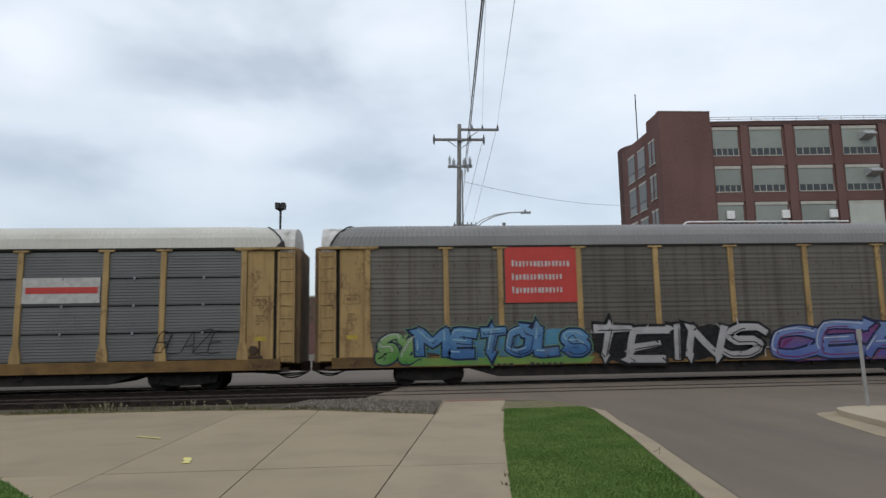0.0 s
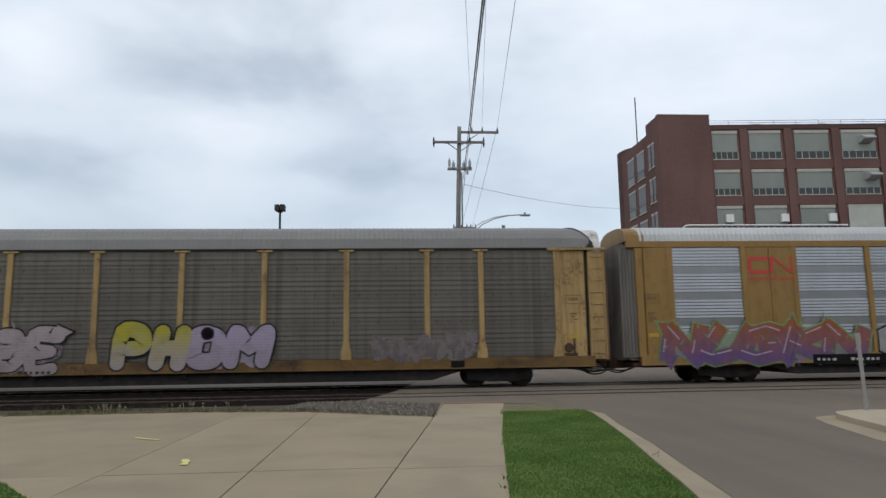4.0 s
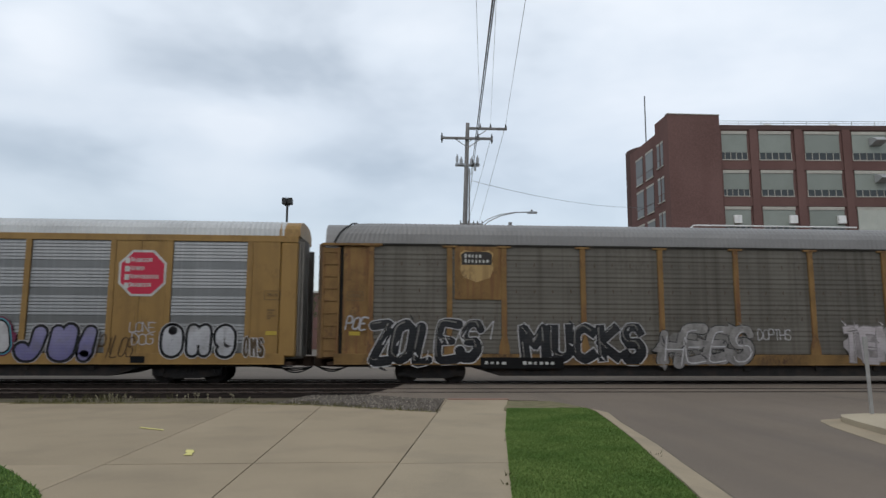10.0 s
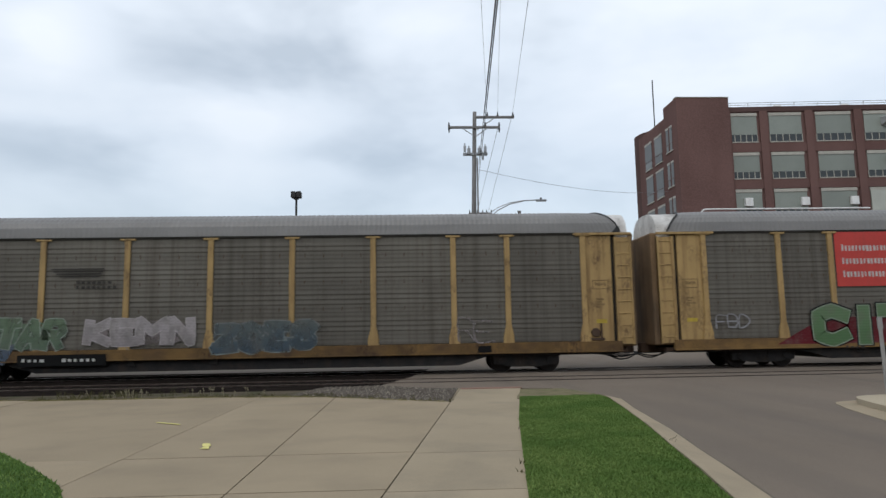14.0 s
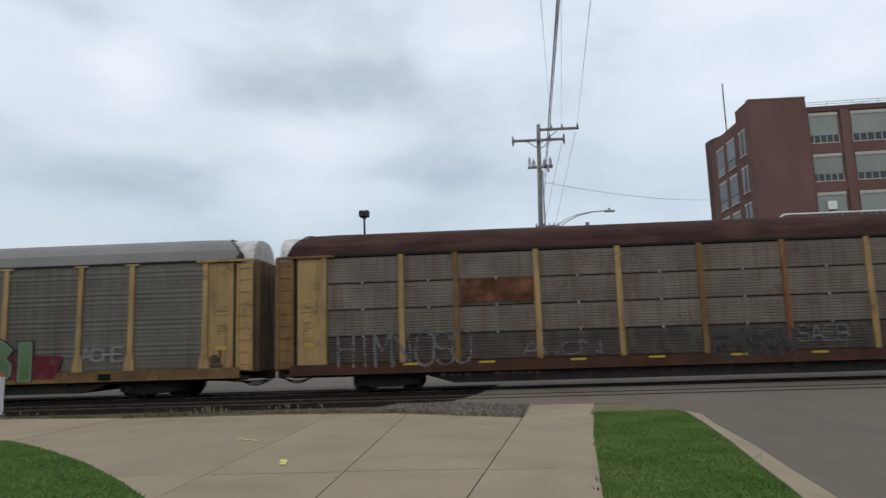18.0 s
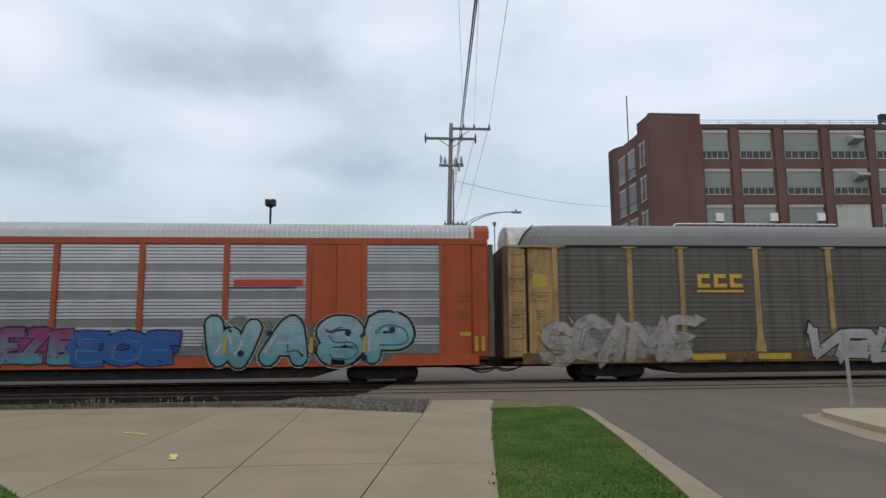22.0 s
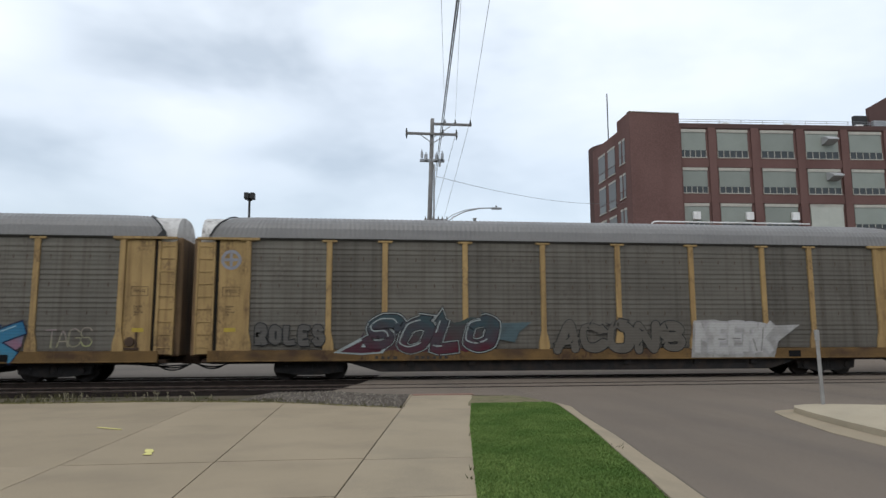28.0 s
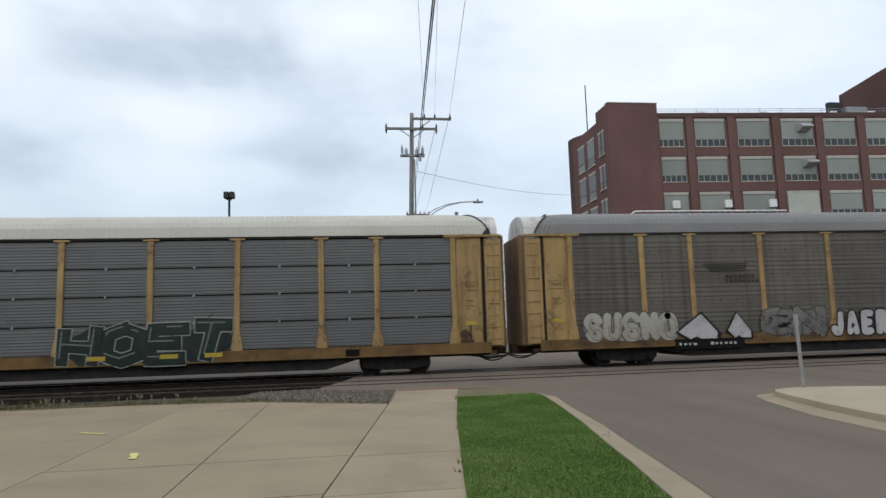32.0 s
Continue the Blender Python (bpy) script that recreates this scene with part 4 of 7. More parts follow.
def graffiti(parent, word, x0, x1, z0, z1, layers, label, wild=0.0, lean=0.0, seed=1, cloud=None, y=FACE - 0.006, soft=0.5, fat=0.115, shine=None, ink=None, drop=None, over=0.0, round_ends=False):
    """Spray-painted letters, each one a part. layers: (growth in metres, paint) from back to front; the last is the fill.
    cloud: paint of the mist behind; shine and ink: paints of light and dark inner lines; drop: paint of a slanted shadow; over: how far letters overlap."""
    rng = random.Random(seed)
    h = z1 - z0
    if cloud:
        verts, faces = [], []
        n = int((x1 - x0) / 0.09) + 2
        swing = [rng.uniform(0, 6.28) for _ in range(4)]
        for i in range(n):
            u = i / (n - 1)
            taper = min(1.0, 6 * u * (1 - u) + 0.25)
            hi = z0 + h * (0.5 + taper * (0.34 + 0.07 * math.sin(9 * u + swing[0]) + 0.05 * math.sin(31 * u + swing[1]) + rng.uniform(-0.02, 0.02)))
            lo = z0 + h * (0.5 - taper * (0.4 + 0.05 * math.sin(11 * u + swing[2]) + 0.04 * math.sin(37 * u + swing[3]) + rng.uniform(-0.02, 0.02)))
            x = x0 + (x1 - x0) * u
            verts += [(x, y + 0.004, max(0.62, lo)), (x + lean * (hi - lo), y + 0.004, hi)]
        faces = [(2 * i, 2 * i + 2, 2 * i + 3, 2 * i + 1) for i in range(n - 1)]
        me = bpy.data.meshes.new("graffiti_mist")
        me.from_pydata(verts, [], faces)
        me.materials.append(cloud)
        part("graffiti_mist", me, parent, "sprayed colour mist behind letters")["kind"] = "stuff"
    thin = len(layers) == 1
    slim = [0.5 if ch in "I" else 0.62 if ch == "!" else 1.2 if ch in "MW" else 1.0 for ch in word]
    cell = (x1 - x0) / sum(slim)
    r0 = 0.03 * h if thin else min(fat * h, 0.2 * cell)
    grown = max(0.0, layers[0][0])
    at = x0
    for number, (ch, sl) in enumerate(zip(word, slim)):
        w = cell * sl
        tilt, lift, tall = wild * rng.uniform(-0.12, 0.12), wild * rng.uniform(-0.04, 0.04) * h, 1 + wild * rng.uniform(-0.12, 0.06)
        margin = r0 + grown
        inset = min(margin, 0.32 * w) - over * w
        strokes = []
        for line in letter_lines(ch, soft if not thin else 0.8):
            bend = [(rng.gauss(0, 0.035 * wild * h), rng.gauss(0, 0.03 * wild * h)) for _ in range(3)]
            pts = []
            for i, p in enumerate(line):
                u = i / max(1, len(line) - 1)
                k = min(1, int(u * 2))
                v = u * 2 - k
                bx = bend[k][0] * (1 - v) + bend[k + 1][0] * v
                bz = bend[k][1] * (1 - v) + bend[k + 1][1] * v
                x = at + inset + p.x * (w - 2 * inset) + (lean + tilt) * h * (p.y - 0.5) + bx
                z = z0 + margin + p.y * (h - 2 * margin) * tall + lift + bz
                pts.append(Vector((x, max(z, 0.52 + r0))))
            if len(line) > 3 and line[0] == line[-1]:
                pts[-1] = pts[0].copy()
            cuts = [0]
            for i in range(1, len(pts) - 1):
                if (pts[i] - pts[i - 1]).length > 1e-5 and (pts[i + 1] - pts[i]).length > 1e-5 and (pts[i] - pts[i - 1]).angle(pts[i + 1] - pts[i]) > 1.15:
                    cuts.append(i)
            if len(cuts) > 1:
                for a, b in zip(cuts, cuts[1:] + [len(pts) - 1]):
                    strokes.append((pts[a:b + 1], [1 + 0.2 * wild * math.sin(2.4 * a) for i in range(b - a + 1)], [rng.random() < 0.35 * wild and wild > 0.6 and not thin, False], (a > 0, b < len(pts) - 1)))
                continue
            widths = [1 + 0.3 * wild * math.sin(4.4 * i / len(pts) + seed + number) for i in range(len(pts))]
            horn = [rng.random() < 0.55 * wild and wild > 0.6 and not thin for _ in range(2)]
            strokes.append((pts, widths, horn, (False, False)))
        verts, faces, idx = [], [], []
        coats = ([(0.0, drop, 0.09 * h, -0.06 * h)] if drop else []) + [(g, m, 0, 0) for g, m in layers]
        depth = y - 0.0006 * (number % 2)
        for d, (g, m, dx, dz) in enumerate(coats):
            half = max(0.016, r0 + g)
            for q, (pts, widths, horn, joined) in enumerate(strokes):
                yy = depth - 0.0035 * d - 0.0024 * q / len(strokes)
                moved = [p + Vector((dx, dz)) for p in pts]
                le, ri = band(moved, half, half * 0.75 if not round_ends else 0.0, widths)
                k = len(verts)
                for a, b in zip(le, ri):
                    verts += [(a.x, yy, max(0.5, a.y)), (b.x, yy, max(0.5, b.y))]
                for i in range(len(pts) - 1):
                    faces.append((k + 2 * i, k + 2 * i + 1, k + 2 * i + 3, k + 2 * i + 2))
                    idx.append(d)
                ends = round_ends or thin
                for i, (p, wd) in enumerate(zip(moved, widths)):
                    if i == 0 and (ends or joined[0]) or i == len(moved) - 1 and ends:
                        k = len(verts)
                        verts += [(p.x + half * wd * math.cos(0.6283 * j), yy - 0.0002, max(0.5, p.y + half * wd * math.sin(0.6283 * j))) for j in range(10)]
                        faces.append(tuple(range(k, k + 10)))
                        idx.append(d)
                for e, (tip, near) in enumerate(((moved[0], moved[1]), (moved[-1], moved[-2]))):
                    if horn[e] and not dx:
                        u = (tip - near).normalized()
                        v = Vector((-u.y, u.x))
                        reach = 0.15 * h + g * 1.6
                        tri = (tip - u * half * 0.3 + v * half * 1.5, tip - u * half * 0.3 - v * half * 1.2, tip + u * (half + reach) + v * half * 0.7)
                        k = len(verts)
                        verts += [(p.x, yy - 0.0003, max(0.5, p.y)) for p in tri]
                        faces.append((k, k + 1, k + 2))
                        idx.append(d)
        for extra, (m, ox, oz, wd) in enumerate(((shine, -0.45, 0.5, 0.016), (ink, 0.5, -0.45, 0.014))):
            if m is None:
                continue
            coats.append((0, m, 0, 0))
            for q, (pts, widths, horn, joined) in enumerate(strokes):
                yy = depth - 0.0035 * (len(coats) - 1) - 0.0025 - 0.0024 * q / len(strokes)
                if extra and any(joined):
                    continue
                keep = [p + Vector((ox * r0, oz * r0)) for p in pts]
                keep = keep[len(keep) // 6:] if extra else keep[:max(2, int(len(keep) * 0.7))]
                if len(keep) < 2:
                    continue
                le, ri = band(keep, max(0.014, wd * h), 0.0)
                k = len(verts)
                for a, b in zip(le, ri):
                    verts += [(a.x, yy, a.y), (b.x, yy, b.y)]
                for i in range(len(keep) - 1):
                    faces.append((k + 2 * i, k + 2 * i + 1, k + 2 * i + 3, k + 2 * i + 2))
                    idx.append(len(coats) - 1)
        if wild >= 0.5 and len(layers) > 1:
            # stray slashes of outline and fill paint that break up the letter
            for i in range(int(5 * wild) + 1):
                pts = strokes[rng.randrange(len(strokes))][0]
                p = pts[rng.randrange(len(pts))]
                dark = i % 2
                a = rng.choice((0.9, 1.2, 1.9, 2.4, -0.7)) + rng.uniform(-0.25, 0.25)
                u = Vector((math.cos(a), math.sin(a)))
                v = Vector((-u.y, u.x)) * h * rng.uniform(0.014, 0.026)
                p = p + Vector((rng.uniform(-1, 1), rng.uniform(-1, 1))) * r0 * (1.0 if dark else 1.5)
                reach = h * rng.uniform(0.1, 0.24)
                k = len(verts)
                yy = depth - 0.0035 * len(layers) - 0.003 - 0.0003 * i
                verts += [(q.x, yy, max(0.5, q.y)) for q in (p - v, p + u * reach * 0.6 - v * 0.6, p + u * reach, p + v)]
                faces.append((k, k + 1, k + 2, k + 3))
                idx.append(len(layers) + (1 if drop else 0) - (2 if dark else 1))
        me = bpy.data.meshes.new("graffiti_letter")
        me.from_pydata(verts, [], faces)
        for _, m, _, _ in coats:
            me.materials.append(m)
        me.polygons.foreach_set("material_index", idx)
        me.update()
        part("graffiti_letter", me, parent, label)
        at += w


BLK, WHT = (0.012, 0.012, 0.014), (0.62, 0.62, 0.63)
P_BLK, P_WHT = paint(BLK), paint(WHT, (0.5, 0.5, 0.52))
P_NAVY, P_TAR = paint((0.016, 0.024, 0.07)), paint((0.012, 0.013, 0.016), (0.03, 0.032, 0.036))
P_SILVER, P_ASH = paint((0.4, 0.4, 0.41), (0.52, 0.52, 0.53)), paint((0.2, 0.195, 0.185), (0.28, 0.275, 0.265), 0.35)
P_PINK, P_FAINT = paint((0.36, 0.3, 0.32), (0.46, 0.39, 0.41)), paint((0.24, 0.21, 0.21), (0.3, 0.26, 0.27), 0.5)


def railcar(kind, roof, panel, label, style="banded", paint_body=None, posts=None, sill=None, group="railcars of the passing train"):
    """An autorack railcar with both sides, ends, roof, trucks and couplers. kind: open (posts and a low sill) or smooth."""
    body = paint_body or M_YELLOW
    car = thing("railcar", pose(0, NEAR_RAIL, 0), label, "railcar", group)
    smooth = kind == "smooth"
    door = M_YELLOW if posts else body
    eave, top = (5.4, 6.07) if smooth else (5.17, 6.1)
    z_panel = 5.16 if smooth else 5.09
    part("inner_wall", cached(("inner", eave), lambda: box_mesh("inner_wall", M_INNER_SHADE, -13.6, 13.6, -1.4, 1.4, 0.8, eave - 0.02)), car)
    hmat = body if smooth else M_ROOF if body is M_TAN_RUST and not posts else M_HOOD
    part("roof", roof_mesh(roof, eave, top, 13.6 if smooth else 13.75, 0.02 if smooth else 0.012, 0.0 if smooth else 0.8), car, roof.name.replace("_", " "))
    for s in (0, 180):
        # end hood, end wall, coupler
        part("end_hood", roof_mesh(hmat, eave - (0.0 if smooth else 0.5), top - (0.02 if smooth else 0.06), 0.42 if smooth else 0.62, 0.0, 0.0, 1.54 if smooth else 1.36), car, "", pose(0, 0, 0, 0, 0, s) @ pose(13.72 if smooth else 13.5, 0, 0))
        emat = M_END_GALV if smooth else M_END
        if smooth:
            def end_build():
                bm = bmesh.new()
                outline = [(13.6, -1.36)]
                for q in range(14):
                    y0 = -1.36 + 2.72 * q / 14
                    bulge = 0.3 * math.sin(math.pi * (q + 0.5) / 14) ** 0.3
                    outline += [(13.86 + bulge, y0 + 0.01), (13.9 + bulge, y0 + 0.05), (13.9 + bulge, y0 + 0.12), (13.86 + bulge, y0 + 0.17)]
                outline += [(13.6, 1.36)]
                bm_prism(bm, outline, "z", 0.9, eave)
                return finish(bm, "end_wall", emat)
            part("end_wall", cached(("end_ribbed", eave), end_build), car, "ribbed galvanised end door", pose(0, 0, 0, 0, 0, s))
        else:
            part("end_wall", cached(("end", emat.name, eave), lambda: box_mesh("end_wall", emat, 13.6, 14.35, -1.3, 1.3, 0.9, eave, 0.05)), car, "", pose(0, 0, 0, 0, 0, s))
        part("coupler", coupler_mesh(), car, "", pose(0, 0, 0, 0, 0, s))
        part("hose", hose_mesh(s), car, "", pose(0, 0, 0, 0, 0, s))
        if not smooth:
            part("roof_rim", rim_mesh(eave, top), car, "", pose(0, 0, 0, 0, 0, s) @ pose(13.75, 0, 0))
    part("center_sill", underframe_mesh(), car)
    for x in (-6.5, -4.2, -1.3, 1.8, 4.6, 6.9):
        part("crossbearer", cached("crossbearer", lambda: box_mesh("crossbearer", M_BLACK, -0.12, 0.12, -1.42, 1.42, 0.5, 0.74, 0.01)), car, "", pose(x, 0, 0))
    side_frame, wheelset, bolster = truck_meshes()
    for x in (-10.15, 10.15):
        truck = part("truck", bolster, car, "dark grimy freight truck", pose(x, 0, 0))
        for s in (0, 180):
            part("side_frame", side_frame, truck, "", pose(0, 0, 0, 0, 0, s))
        for a in (-0.89, 0.89):
            part("wheelset", wheelset, truck, "", pose(a, 0, 0.432))
    for s in (0, 180):
        turn_side = pose(0, 0, 0, 0, 0, s)
        sill_mat = sill or (body if smooth else M_SILL)

        def sill_build():
            bm = bmesh.new()
            bm_box(bm, -13.7, 13.7, FACE, FACE + 0.16, 0.74, 1.1)
            bm_box(bm, -13.7, 13.7, FACE - 0.01, FACE + 0.1, 0.7, 0.75)
            return finish(bm, "side_sill", sill_mat, bevel=0.008)
        part("side_sill", cached(("sill", sill_mat.name), sill_build), car, "", turn_side)
        if smooth:
            part("top_rail", cached(("toprail", body.name), lambda: box_mesh("top_rail", body, -14.08, 14.08, FACE, FACE + 0.15, 5.16, 5.4, 0.01)), car, "", turn_side)
        else:
            # dark strip stands in for the shaded gap under the eave
            part("top_rail", cached(("toprail", "open"), lambda: box_mesh("top_rail", M_INNER_SHADE, -13.4, 13.4, FACE + 0.03, FACE + 0.15, 5.09, 5.175, 0.005)), car, "", turn_side)
        for i in range(9):
            a, b = BAYS[i], BAYS[i + 1]
            w, c = round(b - a - 0.2, 2), (a + b) / 2
            if smooth and i in (1, 7):
                for u in (-1, 1):
                    part("side_door", cached(("door", body.name, w), lambda: box_mesh("side_door", body, 0.008 - w / 4, w / 4 - 0.008, FACE + 0.02, FACE + 0.1, 1.1, 5.16, 0.006)), car, "", turn_side @ pose(c + u * w / 4, 0, 0))
                    part("lock_rod", cached(("rod", body.name), lambda: box_mesh("lock_rod", body, -0.015, 0.015, FACE + 0.0, FACE + 0.03, 1.2, 2.6, 0.004)), car, "", turn_side @ pose(c + u * 0.12, 0, 0))
                continue
            pm = panel[i % len(panel)] if isinstance(panel, (list, tuple)) else panel
            if style == "split":
                for q in range(4):
                    z0 = 1.13 + 0.99 * q
                    part("panel", panel_mesh(w, "even", round(z0, 2), round(z0 + 0.945, 2), M_PANEL_GRIME if posts and q == 0 else pm), car, "", turn_side @ pose(c, FACE + 0.035, 0))
                for q in range(1, 4):
                    z0 = 1.1 + 0.99 * q
                    part("clip", cached("clip", lambda: box_mesh("clip", M_GALV, -0.03, 0.03, FACE + 0.0, FACE + 0.06, -0.05, 0.06, 0.008)), car, "", turn_side @ pose(c, 0, z0))
            else:
                part("panel", panel_mesh(w, style, 1.12, z_panel, pm), car, "", turn_side @ pose(c, FACE + 0.035, 0))
        for i, x in enumerate(BAYS):
            pmat = posts[i % len(posts)] if posts else body
            part("post", post_mesh(pmat, z_panel + 0.02, not smooth and not posts), car, "", turn_side @ pose(x, 0, 0))
        for e in (-1, 1):
            if smooth:
                flip = pose(13.42, 0, 0) if e > 0 else Matrix.Scale(-1, 4, (1, 0, 0)) @ pose(13.42, 0, 0)
                part("corner_panel", cached(("corner", body.name), lambda: box_mesh("corner_panel", body, -0.98, 0.02, FACE + 0.01, FACE + 0.12, 0.98, 5.16, 0.012)), car, "", turn_side @ flip)
                width = 0.34 if (e < 0) == (s == 0) else 0.66
                part("corner_post", cached(("cpost", body.name, width), lambda: box_mesh("corner_post", body, 0.035, width, FACE + 0.005, FACE + 0.24, 0.98, 5.16, 0.05)), car, "", turn_side @ flip)
                for q in range(int((0.98 - width) / 0.11)):
                    part("door_fold", cached("fold", lambda: box_mesh("door_fold", M_END_GALV, -0.05, 0.05, -0.06, 0.06, 0.98, 5.2, 0.03)), car, "dark folded edge of the end door", turn_side @ flip @ pose(width + 0.06 + 0.11 * q, FACE + 0.14 + 0.04 * q, 0))
            else:
                flip = pose(0, 0, 0) if e > 0 else Matrix.Scale(-1, 4, (1, 0, 0))
                part("end_door", cached(("edoor", door.name), lambda: box_mesh("end_door", door, 12.45, 13.42, FACE + 0.07, FACE + 0.16, 0.98, 5.06, 0.012)), car, "", turn_side @ flip)
                ladder = part("ladder", ladder_mesh(body), car, "", turn_side @ flip @ pose(13.87, 0, 0))
                for q in range(9):
                    part("rung", rung_mesh(body), ladder, "", pose(0, 0, 1.2 + 0.45 * q))
                part("end_rail", cached(("erail", body.name), lambda: box_mesh("end_rail", body, 12.0, 14.2, FACE - 0.03, FACE + 0.12, 5.07, 5.16, 0.01)), car, "", turn_side @ flip)
                def latch_build():
                    bm = bmesh.new()
                    bm_disc(bm, (12.72, 1.42), 0.17, FACE + 0.01, FACE + 0.08, 12)
                    bm_box(bm, 12.55, 13.05, FACE + 0.03, FACE + 0.08, 1.12, 1.22)
                    bm_box(bm, 12.9, 12.97, FACE + 0.03, FACE + 0.08, 1.2, 1.75)
                    return finish(bm, "latch", M_DIRT_AND_SLOT, bevel=0.01)
                if e > 0:
                    part("latch", cached("latch", latch_build), car, "brown grimy hand-brake latch", turn_side @ flip)
    # small stencilled data and number bars on the side that the street sees
    y = FACE + 0.065 if not smooth else FACE - 0.001
    for s in (-1, 1):
        xm = s * (12.97 if not smooth else 13.2)
        bars(car, xm - 0.17, xm + 0.17, 2.3, 2.7, 4, M_STENCIL, y, "stencil", (6, 4, 7, 3))
        for a, b, c, d in ((-0.3, 0.3, 3.35, 3.37), (-0.3, 0.3, 3.03, 3.05), (-0.3, -0.28, 3.03, 3.37), (0.28, 0.3, 3.03, 3.37)):
            slab_decal("stencil_frame", rect(xm + a, xm + b, c, d), y, M_STENCIL, car)
        bars(car, xm - 0.2, xm + 0.2, 3.1, 3.3, 1, M_STENCIL, y, "stencil", 7)
        slab_decal("decal", rect(xm - 0.2, xm + 0.2, 1.76, 1.9), y, M_STICKER, car, "small yellow decal")
    return car


def number_panel(car, x0, x1, z0=0.72, z1=0.9, dark=True):
    y = FACE - 0.012
    if dark:
        slab_decal("number_panel", rect(x0 - 0.15, x1 + 0.15, z0 - 0.1, z1 + 0.12), y, M_PLATE, car)
    z1 = z0 + (z1 - z0) * 0.85
    w = (x1 - x0)
    bars(car, x0, x0 + 0.3 * w, z0, z1 + 0.01, 1, M_LETTER if dark else M_LETTER_DARK, y - 0.006, "number_bar", 4)
    bars(car, x0 + 0.5 * w, x1 - 0.05 * w, z0, z1 + 0.01, 1, M_LETTER if dark else M_LETTER_DARK, y - 0.006, "number_bar", 6)
    slab_decal("data_plate", rect(8.3, 8.8, 0.76, 1.0), FACE - 0.012, M_PLATE, car)


def red_square(car):
    y = FACE + 0.03
    x0, x1 = -7.27, -4.54
    slab_decal("logo_panel", rect(x0, x1, 3.0, 5.09), y, M_LOGO_RED, car, "faded red square with white lettering bars")
    for r, n in ((0, 8), (1, 7), (2, 7)):
        bars(car, x0 + 0.25, x0 + 0.25 + 0.28 * n, 4.26 - 0.5 * r, 4.6 - 0.5 * r, 1, M_LETTER, y - 0.006, "logo_bar", 2 * n)


def ring_logo(car, x, z, r, y):
    bm = bmesh.new()
    k = 28
    for i in range(k):
        a, b = 2 * math.pi * i / k, 2 * math.pi * (i + 1) / k
        bm_prism(bm, [(x + r * math.cos(a), z + r * math.sin(a)), (x + r * math.cos(b), z + r * math.sin(b)), (x + 0.7 * r * math.cos(b), z + 0.7 * r * math.sin(b)), (x + 0.7 * r * math.cos(a), z + 0.7 * r * math.sin(a))], "y", y - 0.005, y)
    bm_box(bm, x - 0.14 * r, x + 0.14 * r, y - 0.009, y - 0.001, z - 0.66 * r, z + 0.66 * r)
    bm_box(bm, x - 0.66 * r, x + 0.66 * r, y - 0.0125, y - 0.003, z - 0.14 * r, z + 0.14 * r)
    part("logo", finish(bm, "logo", M_LOGO_GREY), car, "faded round grey emblem with a cross")


def bent_logo(car, x0, x1, z0, z1, material, y):
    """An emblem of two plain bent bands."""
    h, w, s = z1 - z0, x1 - x0, (z1 - z0) * 0.2
    bm = bmesh.new()
    a = x0 + w * 0.46
    for q in (rect(x0, x0 + s, z0 + s, z1 - s), rect(x0 + s * 0.3, a, z1 - s, z1), rect(x0 + s * 0.3, a, z0, z0 + s), rect(a + 0.04, a + 0.04 + s, z0, z1 - 0.1 * h), rect(x1 - s, x1, z0 + 0.1 * h, z1)):
        bm_prism(bm, q, "y", y - 0.005, y)
    bm_prism(bm, [(a + 0.05, z1), (a + 0.05 + s * 1.1, z1), (x1 - 0.01, z0), (x1 - s * 1.1, z0)], "y", y - 0.009, y - 0.003)
    part("logo", finish(bm, "logo", material), car, "emblem of two bent bands")


def shield_logo(car, x0, x1, z0, z1, faded):
    y = FACE + 0.028
    a, b = -9.3, -7.5
    slab_decal("logo_panel", rect(a, b, 3.1 if faded else 3.2, 5.09), FACE + 0.03, M_TAN_RUST if faded else M_YELLOW, car, "painted bay behind a shield emblem")
    c, h = (x0 + x1) / 2, z1 - z0
    mw = M_LETTER
    out = [(x0, z1 - 0.1 * h), (x0 + 0.12 * (x1 - x0), z1), (c, z1 - 0.06 * h), (x1 - 0.12 * (x1 - x0), z1), (x1, z1 - 0.1 * h), (x1 - 0.04, z1 - 0.3 * h), (x1, z0 + 0.4 * h), (x1 - 0.1 * h, z0 + 0.14 * h), (c, z0), (x0 + 0.1 * h, z0 + 0.14 * h), (x0, z0 + 0.4 * h), (x0 + 0.04, z1 - 0.3 * h)]
    slab_decal("logo", out, y - 0.002, mw if not faded else M_YELLOW, car, "shield emblem")
    slab_decal("logo_band", [(x0 + 0.04, z1 - 0.14 * h), (x0 + 0.16 * (x1 - x0), z1 - 0.05 * h), (x1 - 0.16 * (x1 - x0), z1 - 0.05 * h), (x1 - 0.04, z1 - 0.14 * h), (x1 - 0.06, z1 - 0.46 * h), (x0 + 0.06, z1 - 0.46 * h)], y - 0.007, M_LOGO_BLUE if not faded else M_LETTER_DARK, car)
    bars(car, x0 + 0.16, x1 - 0.14, z1 - 0.44 * h, z1 - 0.12 * h, 2, mw, y - 0.012, "logo_bar", (5, 7))
    if not faded:
        for i in range(6):
            w = (x1 - x0 - 0.2) / 6
            slab_decal("logo_stripe", rect(x0 + 0.12 + i * w, x0 + 0.12 + i * w + w * 0.5, z0 + 0.05 * h + 0.05 * h * abs(i - 2.5), z1 - 0.5 * h), y - 0.007, M_LOGO_CRIMSON, car)


